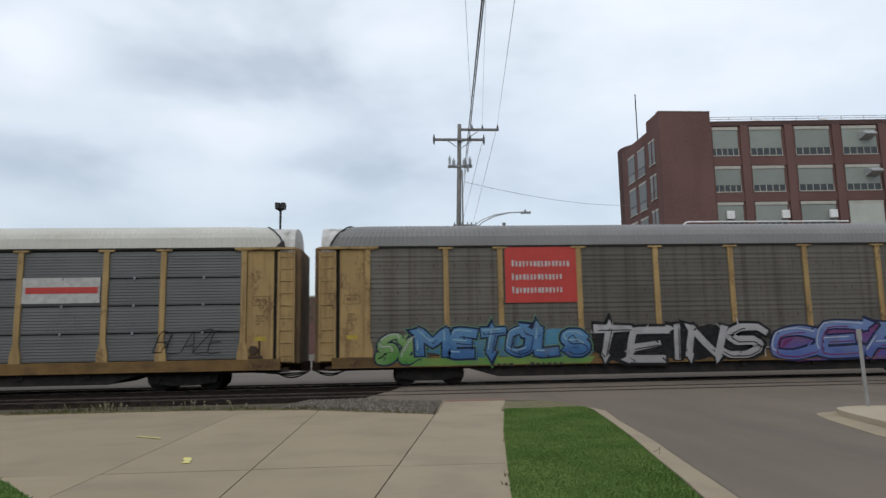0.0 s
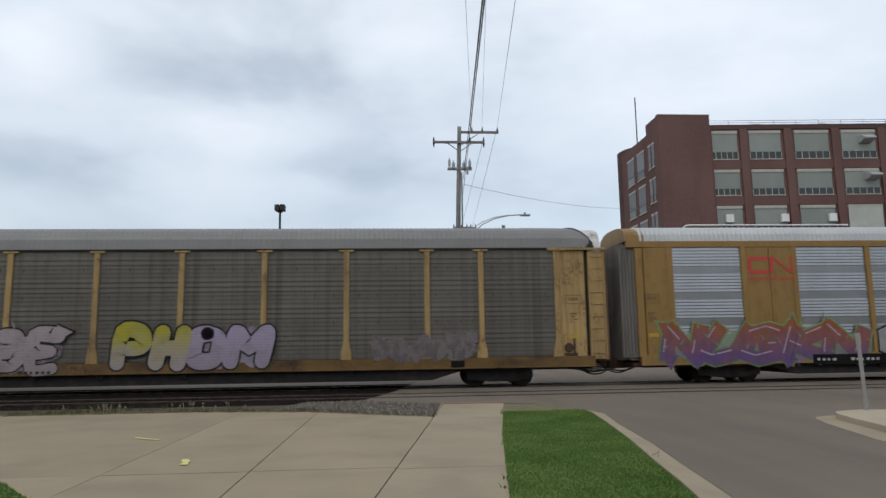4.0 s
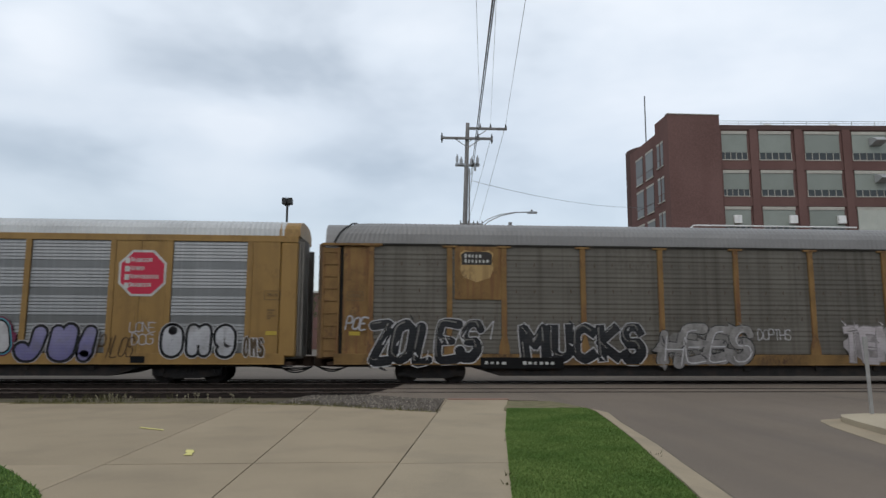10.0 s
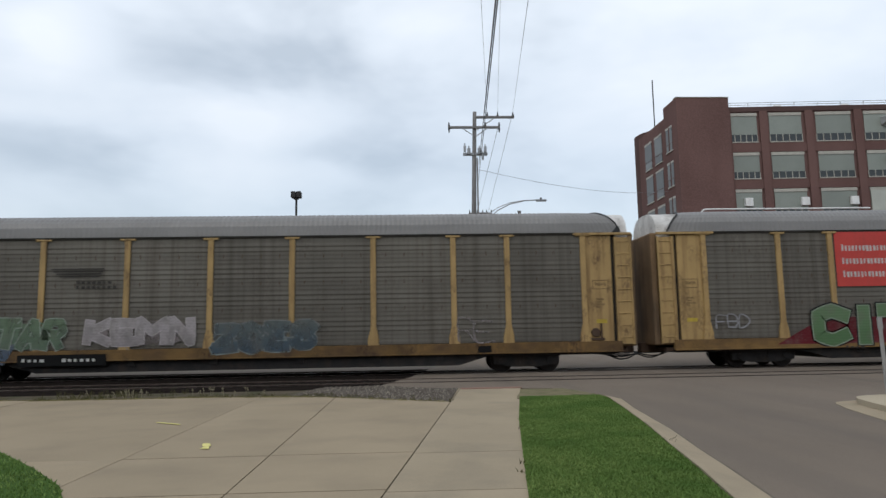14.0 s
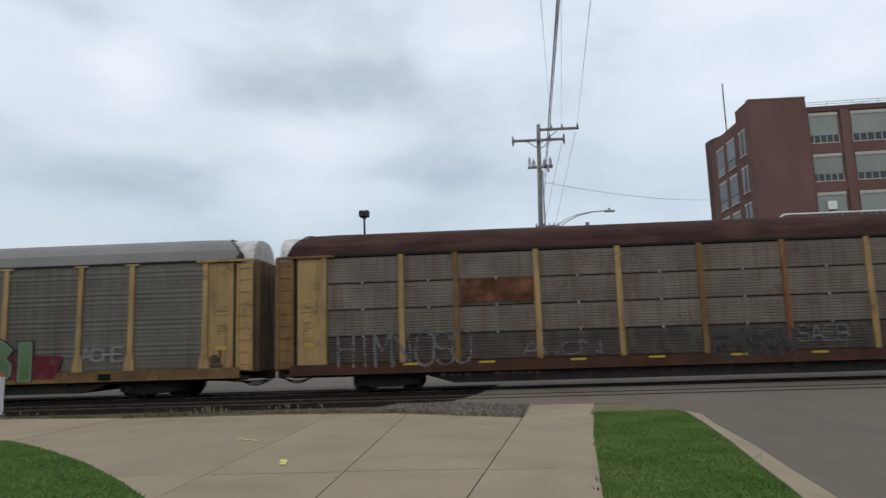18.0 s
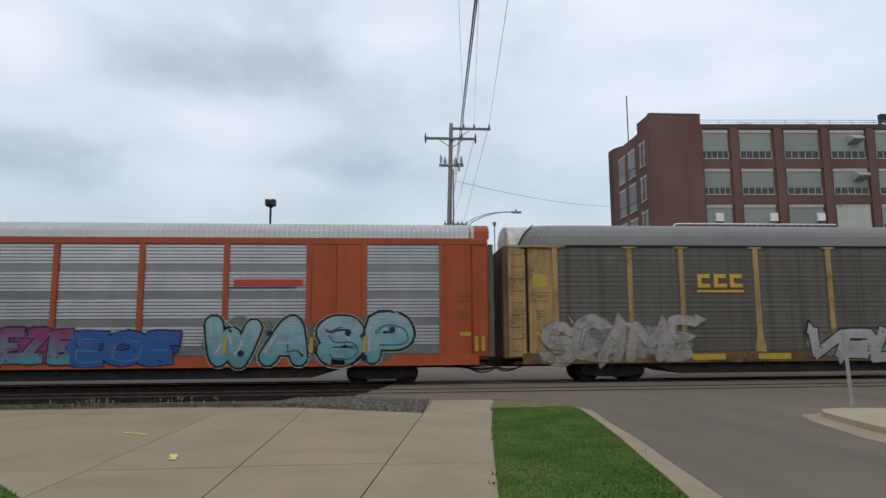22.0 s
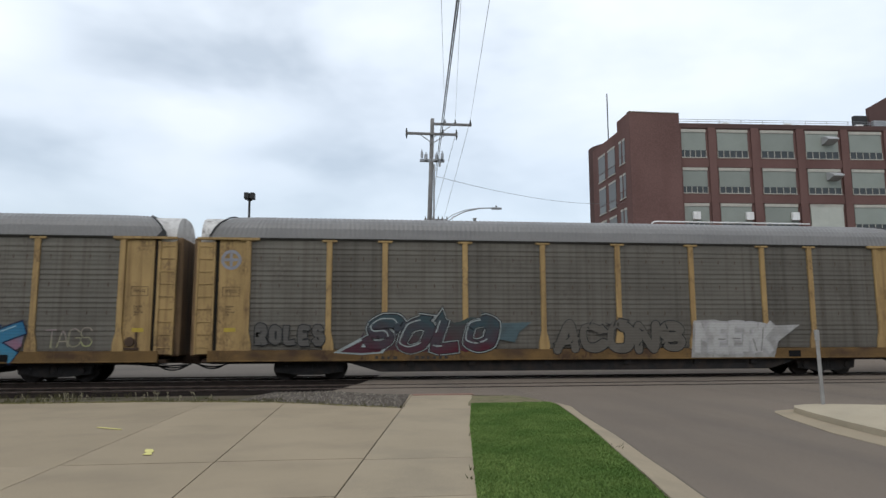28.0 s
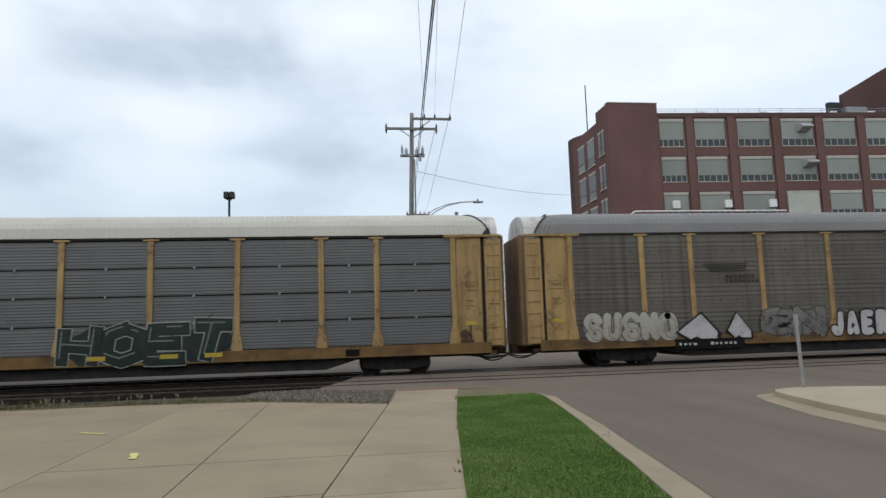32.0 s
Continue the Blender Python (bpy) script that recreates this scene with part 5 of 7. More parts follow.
def octagon_logo(car, c, z, r):
    y = FACE + 0.012
    def octa(k):
        w, q = k * r, 0.45 * k * r
        return [(c + w, z - q), (c + w, z + q), (c + q, z + w), (c - q, z + w), (c - w, z + q), (c - w, z - q), (c - q, z - w), (c + q, z - w)]
    slab_decal("logo_border", octa(1.0), y, M_LETTER, car, "white octagonal border")
    slab_decal("logo", octa(0.9), y - 0.006, M_LOGO_CRIMSON, car, "crimson octagon emblem")
    for i, n in enumerate((6, 4, 8, 6)):
        zz = z + 0.52 * r - i * 0.36 * r
        bars(car, c - 0.5 * r, c - 0.5 * r + n * 0.15 * r, zz - 0.12 * r, zz + 0.16 * r, 1, M_LETTER, y - 0.012, "logo_bar", 2 * n)
        slab_decal("logo_initial", rect(c - 0.74 * r, c - 0.54 * r, zz - 0.1 * r, zz + 0.14 * r), y - 0.012, M_LETTER, car)


def speed_logo(car, x0, z, dark):
    y = FACE + 0.028
    for i in range(4):
        slab_decal("logo_stripe", rect(x0 + 0.1 * i, x0 + 1.9 - 0.05 * i, z - 0.09 * i, z - 0.09 * i + 0.045), y, dark, car)
    bars(car, x0 + 0.9, x0 + 2.4, z - 0.75, z - 0.4, 2, dark, y, "logo_bar", (7, 8))

# ------------------------------------------------------------------ the train, car by car in order of passing
cars = []

car = railcar("open", M_ROOF_WHITE, M_PANEL_BLUE, "yellow autorack railcar with blue-grey split panels and white roof", "split")
slab_decal("logo_panel", rect(4.54, 7.27, 3.2, 4.12), FACE + 0.03, M_LETTER, car, "white strip with red streaks")
slab_decal("logo_stripe", rect(4.7, 7.2, 3.55, 3.78), FACE + 0.024, M_LOGO_RED, car)
graffiti(car, "BLAZE", 9.3, 11.7, 1.37, 2.15, [(-0.012, P_BLK)], "thin black sprayed tag", 0.5, 0.3, 2)
cars.append(car)

car = railcar("open", M_ROOF, M_PANEL, "yellow autorack railcar with grey panels, red square and bright graffiti")
red_square(car)
number_panel(car, -7.9, -5.0, 0.64, 0.82, False)
graffiti(car, "SC", -12.1, -10.2, 0.8, 2.0, [(0.05, P_NAVY), (0.0, paint((0.1, 0.3, 0.06), (0.32, 0.5, 0.22)))], "green sprayed swirls", 1.2, 0.5, 5, paint((0.16, 0.3, 0.08), (0.3, 0.42, 0.2)), soft=1.0, shine=P_WHT)
slab_decal("graffiti_band", [(-10.9, 0.72), (-4.2, 0.7), (-4.0, 0.98), (-10.6, 1.02)], FACE - 0.002, paint((0.13, 0.3, 0.07), (0.4, 0.38, 0.08)), car, "green and yellow sprayed ground")
graffiti(car, "METOLS", -10.7, -4.2, 0.9, 2.18, [(0.1, paint((0.12, 0.32, 0.1), (0.16, 0.3, 0.2))), (0.07, P_NAVY), (0.0, paint((0.04, 0.13, 0.34), (0.14, 0.32, 0.54)))], "blue graffiti letters edged in navy and green", 0.75, 0.08, 7, paint((0.05, 0.16, 0.26), (0.1, 0.3, 0.45)), soft=0.55, fat=0.125, shine=paint((0.32, 0.52, 0.6)), ink=P_NAVY, drop=paint((0.03, 0.08, 0.28), (0.05, 0.14, 0.4)), over=0.08)
graffiti(car, "TEINS", -4.2, 2.5, 0.7, 2.14, [(0.1, P_BLK), (0.0, P_SILVER)], "silver graffiti letters with black outline", 1.0, 0.1, 8, P_BLK, soft=0.2, fat=0.09, ink=P_BLK, drop=P_BLK, over=0.08)
graffiti(car, "RIT", 1.9, 2.75, 0.85, 1.2, [(0.0, P_WHT)], "small white sprayed tag", 0.2, 0.0, 6)
slab_decal("graffiti_band", [(3.1, 1.0), (3.5, 0.66), (10.0, 0.66), (10.3, 1.2), (9.9, 1.8), (4.0, 1.7)], FACE - 0.001, paint((0.12, 0.09, 0.34), (0.2, 0.06, 0.2)), car, "purple sprayed ground")
graffiti(car, "CEAD", 2.9, 10.3, 0.66, 2.12, [(0.08, P_NAVY), (0.0, paint((0.1, 0.15, 0.42), (0.2, 0.3, 0.56)))], "pale blue graffiti letters with purple edges", 0.7, 0.1, 9, paint((0.14, 0.03, 0.12), (0.2, 0.06, 0.2)), soft=0.8, fat=0.125, shine=paint((0.5, 0.55, 0.66)), ink=paint((0.2, 0.02, 0.12)), drop=paint((0.2, 0.04, 0.16), (0.24, 0.08, 0.28)), over=0.06)
cars.append(car)

car = railcar("open", M_ROOF, M_PANEL, "yellow autorack railcar with grey panels and round emblem")
ring_logo(car, -12.98, 4.2, 0.34, FACE + 0.062)
number_panel(car, -8.2, -5.6, 0.72, 0.9, False)
graffiti(car, "VASE", -10.2, -5.5, 0.72, 2.4, [(0.05, P_BLK), (0.0, P_PINK)], "dusty pink graffiti letters outlined in black", 0.7, 0.12, 11, paint((0.35, 0.27, 0.33), (0.25, 0.22, 0.24), 0.4), soft=0.8, fat=0.14, round_ends=True, over=0.04)
graffiti(car, "PH", -3.75, -1.1, 0.76, 2.5, [(0.06, P_BLK), (0.0, paint((0.42, 0.36, 0.42), (0.46, 0.42, 0.05)))], "yellow and lilac graffiti letters outlined in black", 0.4, 0.1, 12, soft=1.0, fat=0.15, round_ends=True, over=0.04)
graffiti(car, "OM", -1.2, 1.85, 0.76, 2.45, [(0.06, P_BLK), (0.0, paint((0.36, 0.3, 0.38), (0.44, 0.38, 0.52)))], "lilac graffiti letters outlined in black", 0.4, 0.1, 13, paint((0.4, 0.35, 0.42), (0.36, 0.3, 0.4), 0.3), soft=1.0, fat=0.17, round_ends=True, over=0.03)
graffiti(car, "NAT", 5.4, 9.3, 0.95, 2.0, [(0.05, P_FAINT), (0.0, P_FAINT)], "faint pink washed-out graffiti", 0.6, 0.0, 14, P_FAINT, fat=0.16)
cars.append(car)

car = railcar("smooth", M_ROOF_BRIGHT, [M_PANEL_NEW, M_PANEL_NEW, M_PANEL_NEW, M_PANEL_NEW, M_PANEL_MID, M_PANEL_NEW, M_PANEL_NEW, M_PANEL_NEW, M_PANEL_NEW], "gold smooth-sided autorack railcar with bright ribbed panels and graffiti", "grouped", M_GOLD)
bent_logo(car, -9.33, -7.5, 4.12, 4.78, M_LOGO_RED, FACE + 0.015)
bars(car, -9.3, -7.5, 3.82, 4.0, 1, M_LOGO_RED, FACE + 0.015, "logo_bar", 9)
number_panel(car, -6.9, -4.2, 0.74, 0.9)
graffiti(car, "NUGKN", -12.9, -4.9, 0.6, 2.28, [(0.06, paint((0.18, 0.32, 0.09), (0.26, 0.4, 0.17), 0.15)), (0.0, paint((0.17, 0.1, 0.27), (0.38, 0.13, 0.06), 0.15))], "purple and orange wildstyle graffiti on a green ground", 1.1, 0.25, 16, paint((0.25, 0.16, 0.4), (0.3, 0.5, 0.16)), soft=0.15, fat=0.17, shine=paint((0.46, 0.4, 0.56)), ink=paint((0.09, 0.05, 0.16)), over=0.1)
graffiti(car, "GMANIK", -4.35, 1.4, 0.88, 2.12, [(0.06, P_BLK), (0.0, paint((0.34, 0.35, 0.36), (0.42, 0.43, 0.44)))], "hollow white graffiti letters outlined in black", 0.25, 0.0, 17, soft=0.0, fat=0.13, over=0.05)
graffiti(car, "STONER", 1.75, 4.0, 1.15, 1.95, [(0.035, paint((0.12, 0.2, 0.22))), (0.0, paint((0.3, 0.42, 0.44), (0.4, 0.46, 0.48)))], "small pale teal graffiti letters", 0.4, 0.0, 18, soft=0.7, fat=0.09)
slab_decal("graffiti", [(4.9, 0.78), (12.2, 0.78), (11.9, 1.7), (12.05, 2.98), (5.1, 3.0), (4.7, 1.9)], FACE - 0.002, paint((0.12, 0.2, 0.31), (0.21, 0.3, 0.4)), car, "pale blue sprayed ground")
for q in ([(4.75, 2.96), (12.1, 2.93), (12.1, 3.03), (4.7, 3.06)], [(4.4, 0.5), (12.0, 0.55), (11.9, 0.8), (4.6, 0.82)], [(4.35, 0.5), (4.62, 0.52), (4.95, 2.9), (4.7, 3.02)]):
    slab_decal("graffiti_border", q, FACE - 0.008, paint((0.11, 0.02, 0.06), BLK), car, "dark red sprayed border")
graffiti(car, "MOTER", 4.75, 12.3, 0.62, 2.85, [(0.13, paint((0.12, 0.02, 0.07), BLK)), (0.07, P_BLK), (0.035, paint((0.4, 0.42, 0.46), (0.5, 0.52, 0.55))), (-0.01, paint((0.13, 0.22, 0.34), (0.28, 0.37, 0.46)))], "big pale blue graffiti letters with white and black edges", 0.45, 0.1, 19, y=FACE - 0.016, soft=0.25, fat=0.13, ink=paint((0.08, 0.14, 0.22)), over=0.02)
graffiti(car, "X", 12.25, 12.65, 2.35, 2.75, [(0.0, P_BLK)], "thin black sprayed star", 0.8, 0.0, 20)
graffiti(car, "NLNE", 12.3, 13.1, 1.75, 2.05, [(-0.004, P_BLK)], "thin black sprayed tag", 0.9, 0.3, 28)
graffiti(car, "SMN", 12.0, 12.9, 1.15, 1.4, [(-0.004, P_BLK)], "thin black sprayed tag", 0.9, 0.2, 29)
graffiti(car, "Y", 3.3, 4.0, 2.2, 3.0, [(0.0, P_BLK)], "thin black sprayed mark", 0.5, 0.0, 15)
cars.append(car)

car = railcar("smooth", M_ROOF_BRIGHT, M_PANEL_MID, "gold smooth-sided autorack railcar with dull ribbed panels and octagon emblems", "grouped", M_GOLD)
octagon_logo(car, -8.42, 4.03, 0.86)
octagon_logo(car, 8.53, 3.97, 0.84)
number_panel(car, -6.9, -4.2, 0.76, 0.92)
graffiti(car, "PALZA", -2.1, 4.3, 0.95, 2.42, [(0.16, paint((0.16, 0.02, 0.05), (0.2, 0.03, 0.08))), (0.11, paint((0.06, 0.3, 0.4), (0.1, 0.36, 0.44))), (0.06, P_BLK), (0.0, paint((0.5, 0.5, 0.52), (0.62, 0.62, 0.64)))], "fat white graffiti letters shaded teal and dark red", 0.35, 0.1, 21, paint((0.14, 0.02, 0.05), (0.2, 0.04, 0.1)), soft=1.0, fat=0.17, round_ends=True, over=0.04)
graffiti(car, "JU!", 4.3, 7.1, 0.72, 2.2, [(0.13, paint((0.4, 0.38, 0.42), (0.5, 0.5, 0.52))), (0.1, P_BLK), (0.0, paint((0.16, 0.15, 0.32), (0.28, 0.27, 0.44)))], "violet graffiti letters outlined in black and white", 0.35, 0.1, 22, soft=0.8, fat=0.15, round_ends=True)
graffiti(car, "Pilos", 7.15, 8.4, 0.95, 1.7, [(0.0, paint((0.1, 0.06, 0.03)))], "thin brown sprayed tag", 0.5, 0.2, 23)
graffiti(car, "LONE", 8.2, 9.1, 1.85, 2.2, [(0.0, P_WHT)], "thin white sprayed tag", 0.4, 0.0, 24)
graffiti(car, "DOG", 8.3, 9.05, 1.4, 1.8, [(0.0, P_WHT)], "thin white sprayed tag", 0.4, 0.0, 25)
graffiti(car, "OM9", 9.3, 12.0, 0.9, 2.22, [(0.13, P_WHT), (0.1, P_BLK), (0.0, paint((0.46, 0.47, 0.5), (0.56, 0.57, 0.6)))], "fat silver graffiti letters outlined in black", 0.15, 0.0, 26, soft=1.0, fat=0.14, round_ends=True)
graffiti(car, "oms", 12.2, 13.0, 0.95, 1.7, [(0.02, P_WHT), (-0.01, paint((0.1, 0.07, 0.04)))], "small brown and white sprayed tag", 0.5, 0.0, 27)
cars.append(car)

car = railcar("open", M_ROOF, M_PANEL, "rust-stained yellow autorack railcar with shield emblem and black graffiti", "banded", M_TAN_RUST)
shield_logo(car, -9.1, -7.85, 3.75, 4.95, True)
number_panel(car, -8.2, -5.4, 0.68, 0.86)
graffiti(car, "ZOLES", -12.4, -8.3, 0.7, 2.4, [(0.04, P_WHT), (0.0, P_TAR)], "black graffiti letters outlined in white", 0.6, 0.1, 31, soft=0.6, fat=0.17, shine=P_ASH, round_ends=True, over=0.1)
graffiti(car, "AFM", -9.2, -7.9, 1.6, 2.3, [(0.0, P_WHT)], "thin white sprayed tag", 0.6, 0.2, 38)
graffiti(car, "MUCKS", -6.85, -2.2, 0.72, 2.3, [(0.04, P_WHT), (0.0, P_TAR)], "black graffiti letters outlined in white", 0.5, 0.0, 32, soft=0.5, fat=0.17, shine=P_ASH, over=0.08)
graffiti(car, "HEES", -1.6, 2.0, 0.72, 2.2, [(0.03, P_TAR), (0.0, paint((0.3, 0.29, 0.29), (0.4, 0.39, 0.38), 0.3))], "faded pale grey graffiti letters", 0.8, 0.1, 33, P_ASH, soft=0.8, fat=0.16, round_ends=True, over=0.09, ink=P_WHT)
graffiti(car, "DOPTHS", 2.2, 3.5, 1.65, 2.05, [(0.0, P_WHT)], "thin white sprayed tag", 0.3, 0.0, 34)
graffiti(car, "TENIRE", 5.55, 9.25, 0.78, 2.24, [(0.04, paint((0.24, 0.23, 0.24), (0.3, 0.28, 0.29))), (0.0, paint((0.44, 0.41, 0.43), (0.56, 0.52, 0.54)))], "pinkish white graffiti letters", 0.6, 0.0, 35, paint((0.4, 0.37, 0.38), (0.5, 0.47, 0.48), 0.3), soft=0.3, fat=0.13, over=0.08, ink=P_ASH)
slab_decal("graffiti", [(10.9, 1.35), (11.7, 1.3), (11.75, 2.0), (11.0, 2.05)], FACE + 0.03, paint((0.12, 0.15, 0.2), (0.1, 0.12, 0.15), 0.75), car, "worn blue sprayed patch")
graffiti(car, "POE", -13.3, -12.5, 1.95, 2.45, [(0.015, P_WHT)], "thin white sprayed tag", 0.4, 0.2, 36)
cars.append(car)

car = railcar("open", M_ROOF, M_PANEL, "yellow autorack railcar with grey panels and faded green graffiti")
speed_logo(car, -7.15, 4.0, M_LETTER_DARK)
number_panel(car, -8.0, -5.2, 0.66, 0.84)
graffiti(car, "SUOLTAR", -12.2, -6.5, 1.08, 2.28, [(0.035, paint((0.4, 0.44, 0.4), (0.34, 0.42, 0.36), 0.2)), (0.0, paint((0.13, 0.2, 0.14), (0.17, 0.25, 0.16), 0.3))], "faded green graffiti letters", 0.6, 0.1, 41, paint((0.14, 0.22, 0.16), (0.17, 0.26, 0.17), 0.4), soft=0.3, fat=0.15, over=0.1)
slab_decal("graffiti_band", [(-11.4, 0.66), (-8.6, 0.62), (-8.2, 1.35), (-11.0, 1.25)], FACE - 0.003, paint((0.1, 0.14, 0.2), (0.16, 0.2, 0.26), 0.45), car, "worn blue sprayed ground")
graffiti(car, "KEMN", -5.8, -2.0, 1.2, 2.28, [(0.03, paint((0.5, 0.46, 0.47), (0.56, 0.52, 0.53), 0.1)), (0.0, paint((0.34, 0.31, 0.32), (0.48, 0.45, 0.46), 0.2))], "faded pinkish white graffiti letters", 0.5, 0.0, 42, P_FAINT, soft=0.3, fat=0.14, over=0.08)
graffiti(car, "ZOES", -1.3, 2.4, 0.9, 2.1, [(0.04, paint((0.3, 0.36, 0.36), (0.24, 0.26, 0.26), 0.4)), (0.0, paint((0.06, 0.1, 0.14), (0.14, 0.17, 0.17), 0.3))], "dark teal worn graffiti letters", 0.8, 0.0, 43, paint((0.08, 0.12, 0.15), (0.15, 0.17, 0.17), 0.5), soft=0.3, fat=0.15, over=0.08)
graffiti(car, "RE", 7.55, 8.9, 1.15, 2.0, [(0.01, paint((0.36, 0.32, 0.33), (0.28, 0.26, 0.26), 0.5))], "faint pink sprayed tag", 0.7, 0.0, 44)
cars.append(car)

car = railcar("open", M_ROOF, M_PANEL, "yellow autorack railcar with red square and green block graffiti")
red_square(car)
number_panel(car, -7.2, -4.6, 0.62, 0.78, False)
bm = bmesh.new()
bm_prism(bm, [(-9.8, 0.86), (-8.6, 1.5), (-7, 1.85), (-3, 1.8), (1, 1.75), (5.2, 1.8), (6.9, 1.7), (6.6, 0.86)], "y", FACE - 0.006, FACE - 0.002)
part("graffiti", finish(bm, "graffiti", paint((0.15, 0.012, 0.02), (0.1, 0.015, 0.02))), car, "dark red sprayed ground")
gg = paint((0.1, 0.2, 0.09), (0.14, 0.24, 0.125))
graffiti(car, "CITY", -8.45, -2.7, 0.66, 2.42, [(0.1, P_BLK), (0.045, paint((0.3, 0.37, 0.28), (0.26, 0.34, 0.25))), (0.0, gg)], "green block graffiti letters edged in pale green and black", 0.15, 0.0, 51, soft=0.25, fat=0.125)
bm = bmesh.new()
bm_disc(bm, (-1.75, 1.82), 0.3, FACE - 0.016, FACE - 0.012, 14)
bm_prism(bm, [(-2.35, 1.98), (-1.15, 1.98), (-1.3, 2.12), (-1.45, 2.16), (-1.5, 2.3), (-2.0, 2.3), (-2.05, 2.16), (-2.25, 2.12)], "y", FACE - 0.02, FACE - 0.014)
for q in ([(-2.2, 0.72), (-2.1, 0.68), (-1.35, 1.5), (-1.45, 1.56)], [(-1.3, 0.72), (-1.4, 0.68), (-2.15, 1.5), (-2.05, 1.56)], [(-2.5, 1.05), (-2.4, 1.0), (-1.95, 1.5), (-2.1, 1.58)], [(-1.0, 1.05), (-1.1, 1.0), (-1.55, 1.5), (-1.4, 1.58)]):
    bm_prism(bm, q, "y", FACE - 0.018, FACE - 0.012)
part("graffiti", finish(bm, "graffiti", P_BLK), car, "black sprayed mark with crossed bars")
slab_decal("graffiti", [(-2.15, 0.7), (-1.35, 0.7), (-1.25, 1.5), (-1.5, 1.66), (-2.0, 1.66), (-2.25, 1.5)], FACE - 0.008, paint((0.16, 0.2, 0.14), (0.24, 0.28, 0.2)), car, "pale green sprayed ground")
graffiti(car, "KIDS!", -0.5, 5.9, 0.66, 2.42, [(0.1, P_BLK), (0.045, paint((0.3, 0.37, 0.28), (0.26, 0.34, 0.25))), (0.0, gg)], "green block graffiti letters edged in pale green and black", 0.15, 0.0, 53, soft=0.25, fat=0.125)
graffiti(car, "fBD", -12.1, -10.8, 1.5, 2.0, [(0.01, paint((0.45, 0.46, 0.5), (0.3, 0.3, 0.32)))], "thin pale sprayed tag", 0.5, 0.0, 54)
graffiti(car, "aCHE", 7.6, 9.25, 1.45, 2.0, [(0.01, paint((0.42, 0.42, 0.44), (0.3, 0.3, 0.32)))], "thin pale sprayed tag", 0.5, 0.0, 55)
cars.append(car)

car = railcar("open", M_ROOF_RUST, M_PANEL_OLD, "old autorack railcar with brown rusted roof and stained panels", "split", M_TAN_RUST, [M_YELLOW, M_YELLOW, M_TAN_RUST, M_YELLOW, M_YELLOW, M_TAN_RUST, M_POST_RUST, M_YELLOW, M_TAN_RUST, M_YELLOW], M_SILL_RUST)
slab_decal("logo_panel", rect(-7.25, -4.55, 3.2, 4.1), FACE + 0.03, surface("rusted_patch", (0.11, 0.05, 0.03), 0.4, 2.5, 0.9, 0, 0.2, 30, (0.24, 0.12, 0.06), 0.6, (1, 1, 1), 2.0), car, "rusted name patch")
number_panel(car, -8.1, -4.2, 0.5, 0.68, False)
graffiti(car, "Himn", -11.9, -9.2, 0.95, 2.25, [(0.01, paint((0.28, 0.28, 0.28), (0.22, 0.22, 0.21), 0.55))], "thin pale sprayed scrawl", 0.6, 0.0, 61)
graffiti(car, "OsO", -9.0, -6.9, 0.95, 2.2, [(0.01, paint((0.28, 0.28, 0.28), (0.22, 0.22, 0.21), 0.55))], "thin pale sprayed scrawl", 0.6, 0.0, 62)
graffiti(car, "AWCN", -5.1, -2.3, 1.2, 1.7, [(0.0, paint((0.38, 0.37, 0.37), (0.2, 0.2, 0.2), 0.4))], "thin pale sprayed scrawl", 0.6, 0.0, 63)
graffiti(car, "EMSBN", 1.6, 4.6, 0.95, 1.9, [(0.02, paint((0.15, 0.155, 0.16), (0.12, 0.12, 0.12), 0.6)), (0.0, paint((0.06, 0.055, 0.05), (0.08, 0.08, 0.075), 0.5))], "worn dark graffiti letters", 0.9, 0.0, 64, fat=0.07)
graffiti(car, "SAEB", 4.7, 6.5, 1.4, 2.0, [(0.02, paint((0.2, 0.24, 0.27), (0.2, 0.19, 0.17), 0.5))], "worn blue-grey sprayed scrawl", 0.8, 0.0, 65)
graffiti(car, "OWUK", 8.2, 10.8, 1.25, 2.25, [(0.03, paint((0.34, 0.33, 0.32), (0.42, 0.41, 0.4), 0.2)), (0.0, paint((0.2, 0.19, 0.18), (0.3, 0.29, 0.28), 0.35))], "worn white graffiti letters", 0.7, 0.0, 66, paint((0.16, 0.15, 0.14), (0.24, 0.23, 0.22), 0.6), soft=0.8, fat=0.16, round_ends=True, over=0.06)
for x in (-9.2, -6.4, -3.1, -0.3, 2.6, 5.4, 8.4, 11.0):
    slab_decal("reflector", rect(x - 0.28, x + 0.28, 0.99, 1.07), FACE - 0.006, M_STICKER, car)
cars.append(car)

car = railcar("smooth", M_ROOF_BRIGHT, M_PANEL_SILVER, "bright orange smooth-sided autorack railcar with cyan graffiti", "grouped", M_ORANGE)
slab_decal("logo_stripe", rect(4.75, 7.25, 3.62, 3.86), FACE + 0.03, M_LOGO_RED, car, "faded red name stripe")
slab_decal("logo_stripe", rect(4.6, 7.0, 3.54, 3.585), FACE + 0.03, M_LETTER_DARK, car)
number_panel(car, -6.0, -3.9, 0.76, 0.92)
cy1, cy2 = (0.12, 0.36, 0.42), (0.33, 0.52, 0.58)
P_CY, P_GRN = paint(cy1, cy2), paint((0.2, 0.22, 0.14), (0.3, 0.3, 0.2))
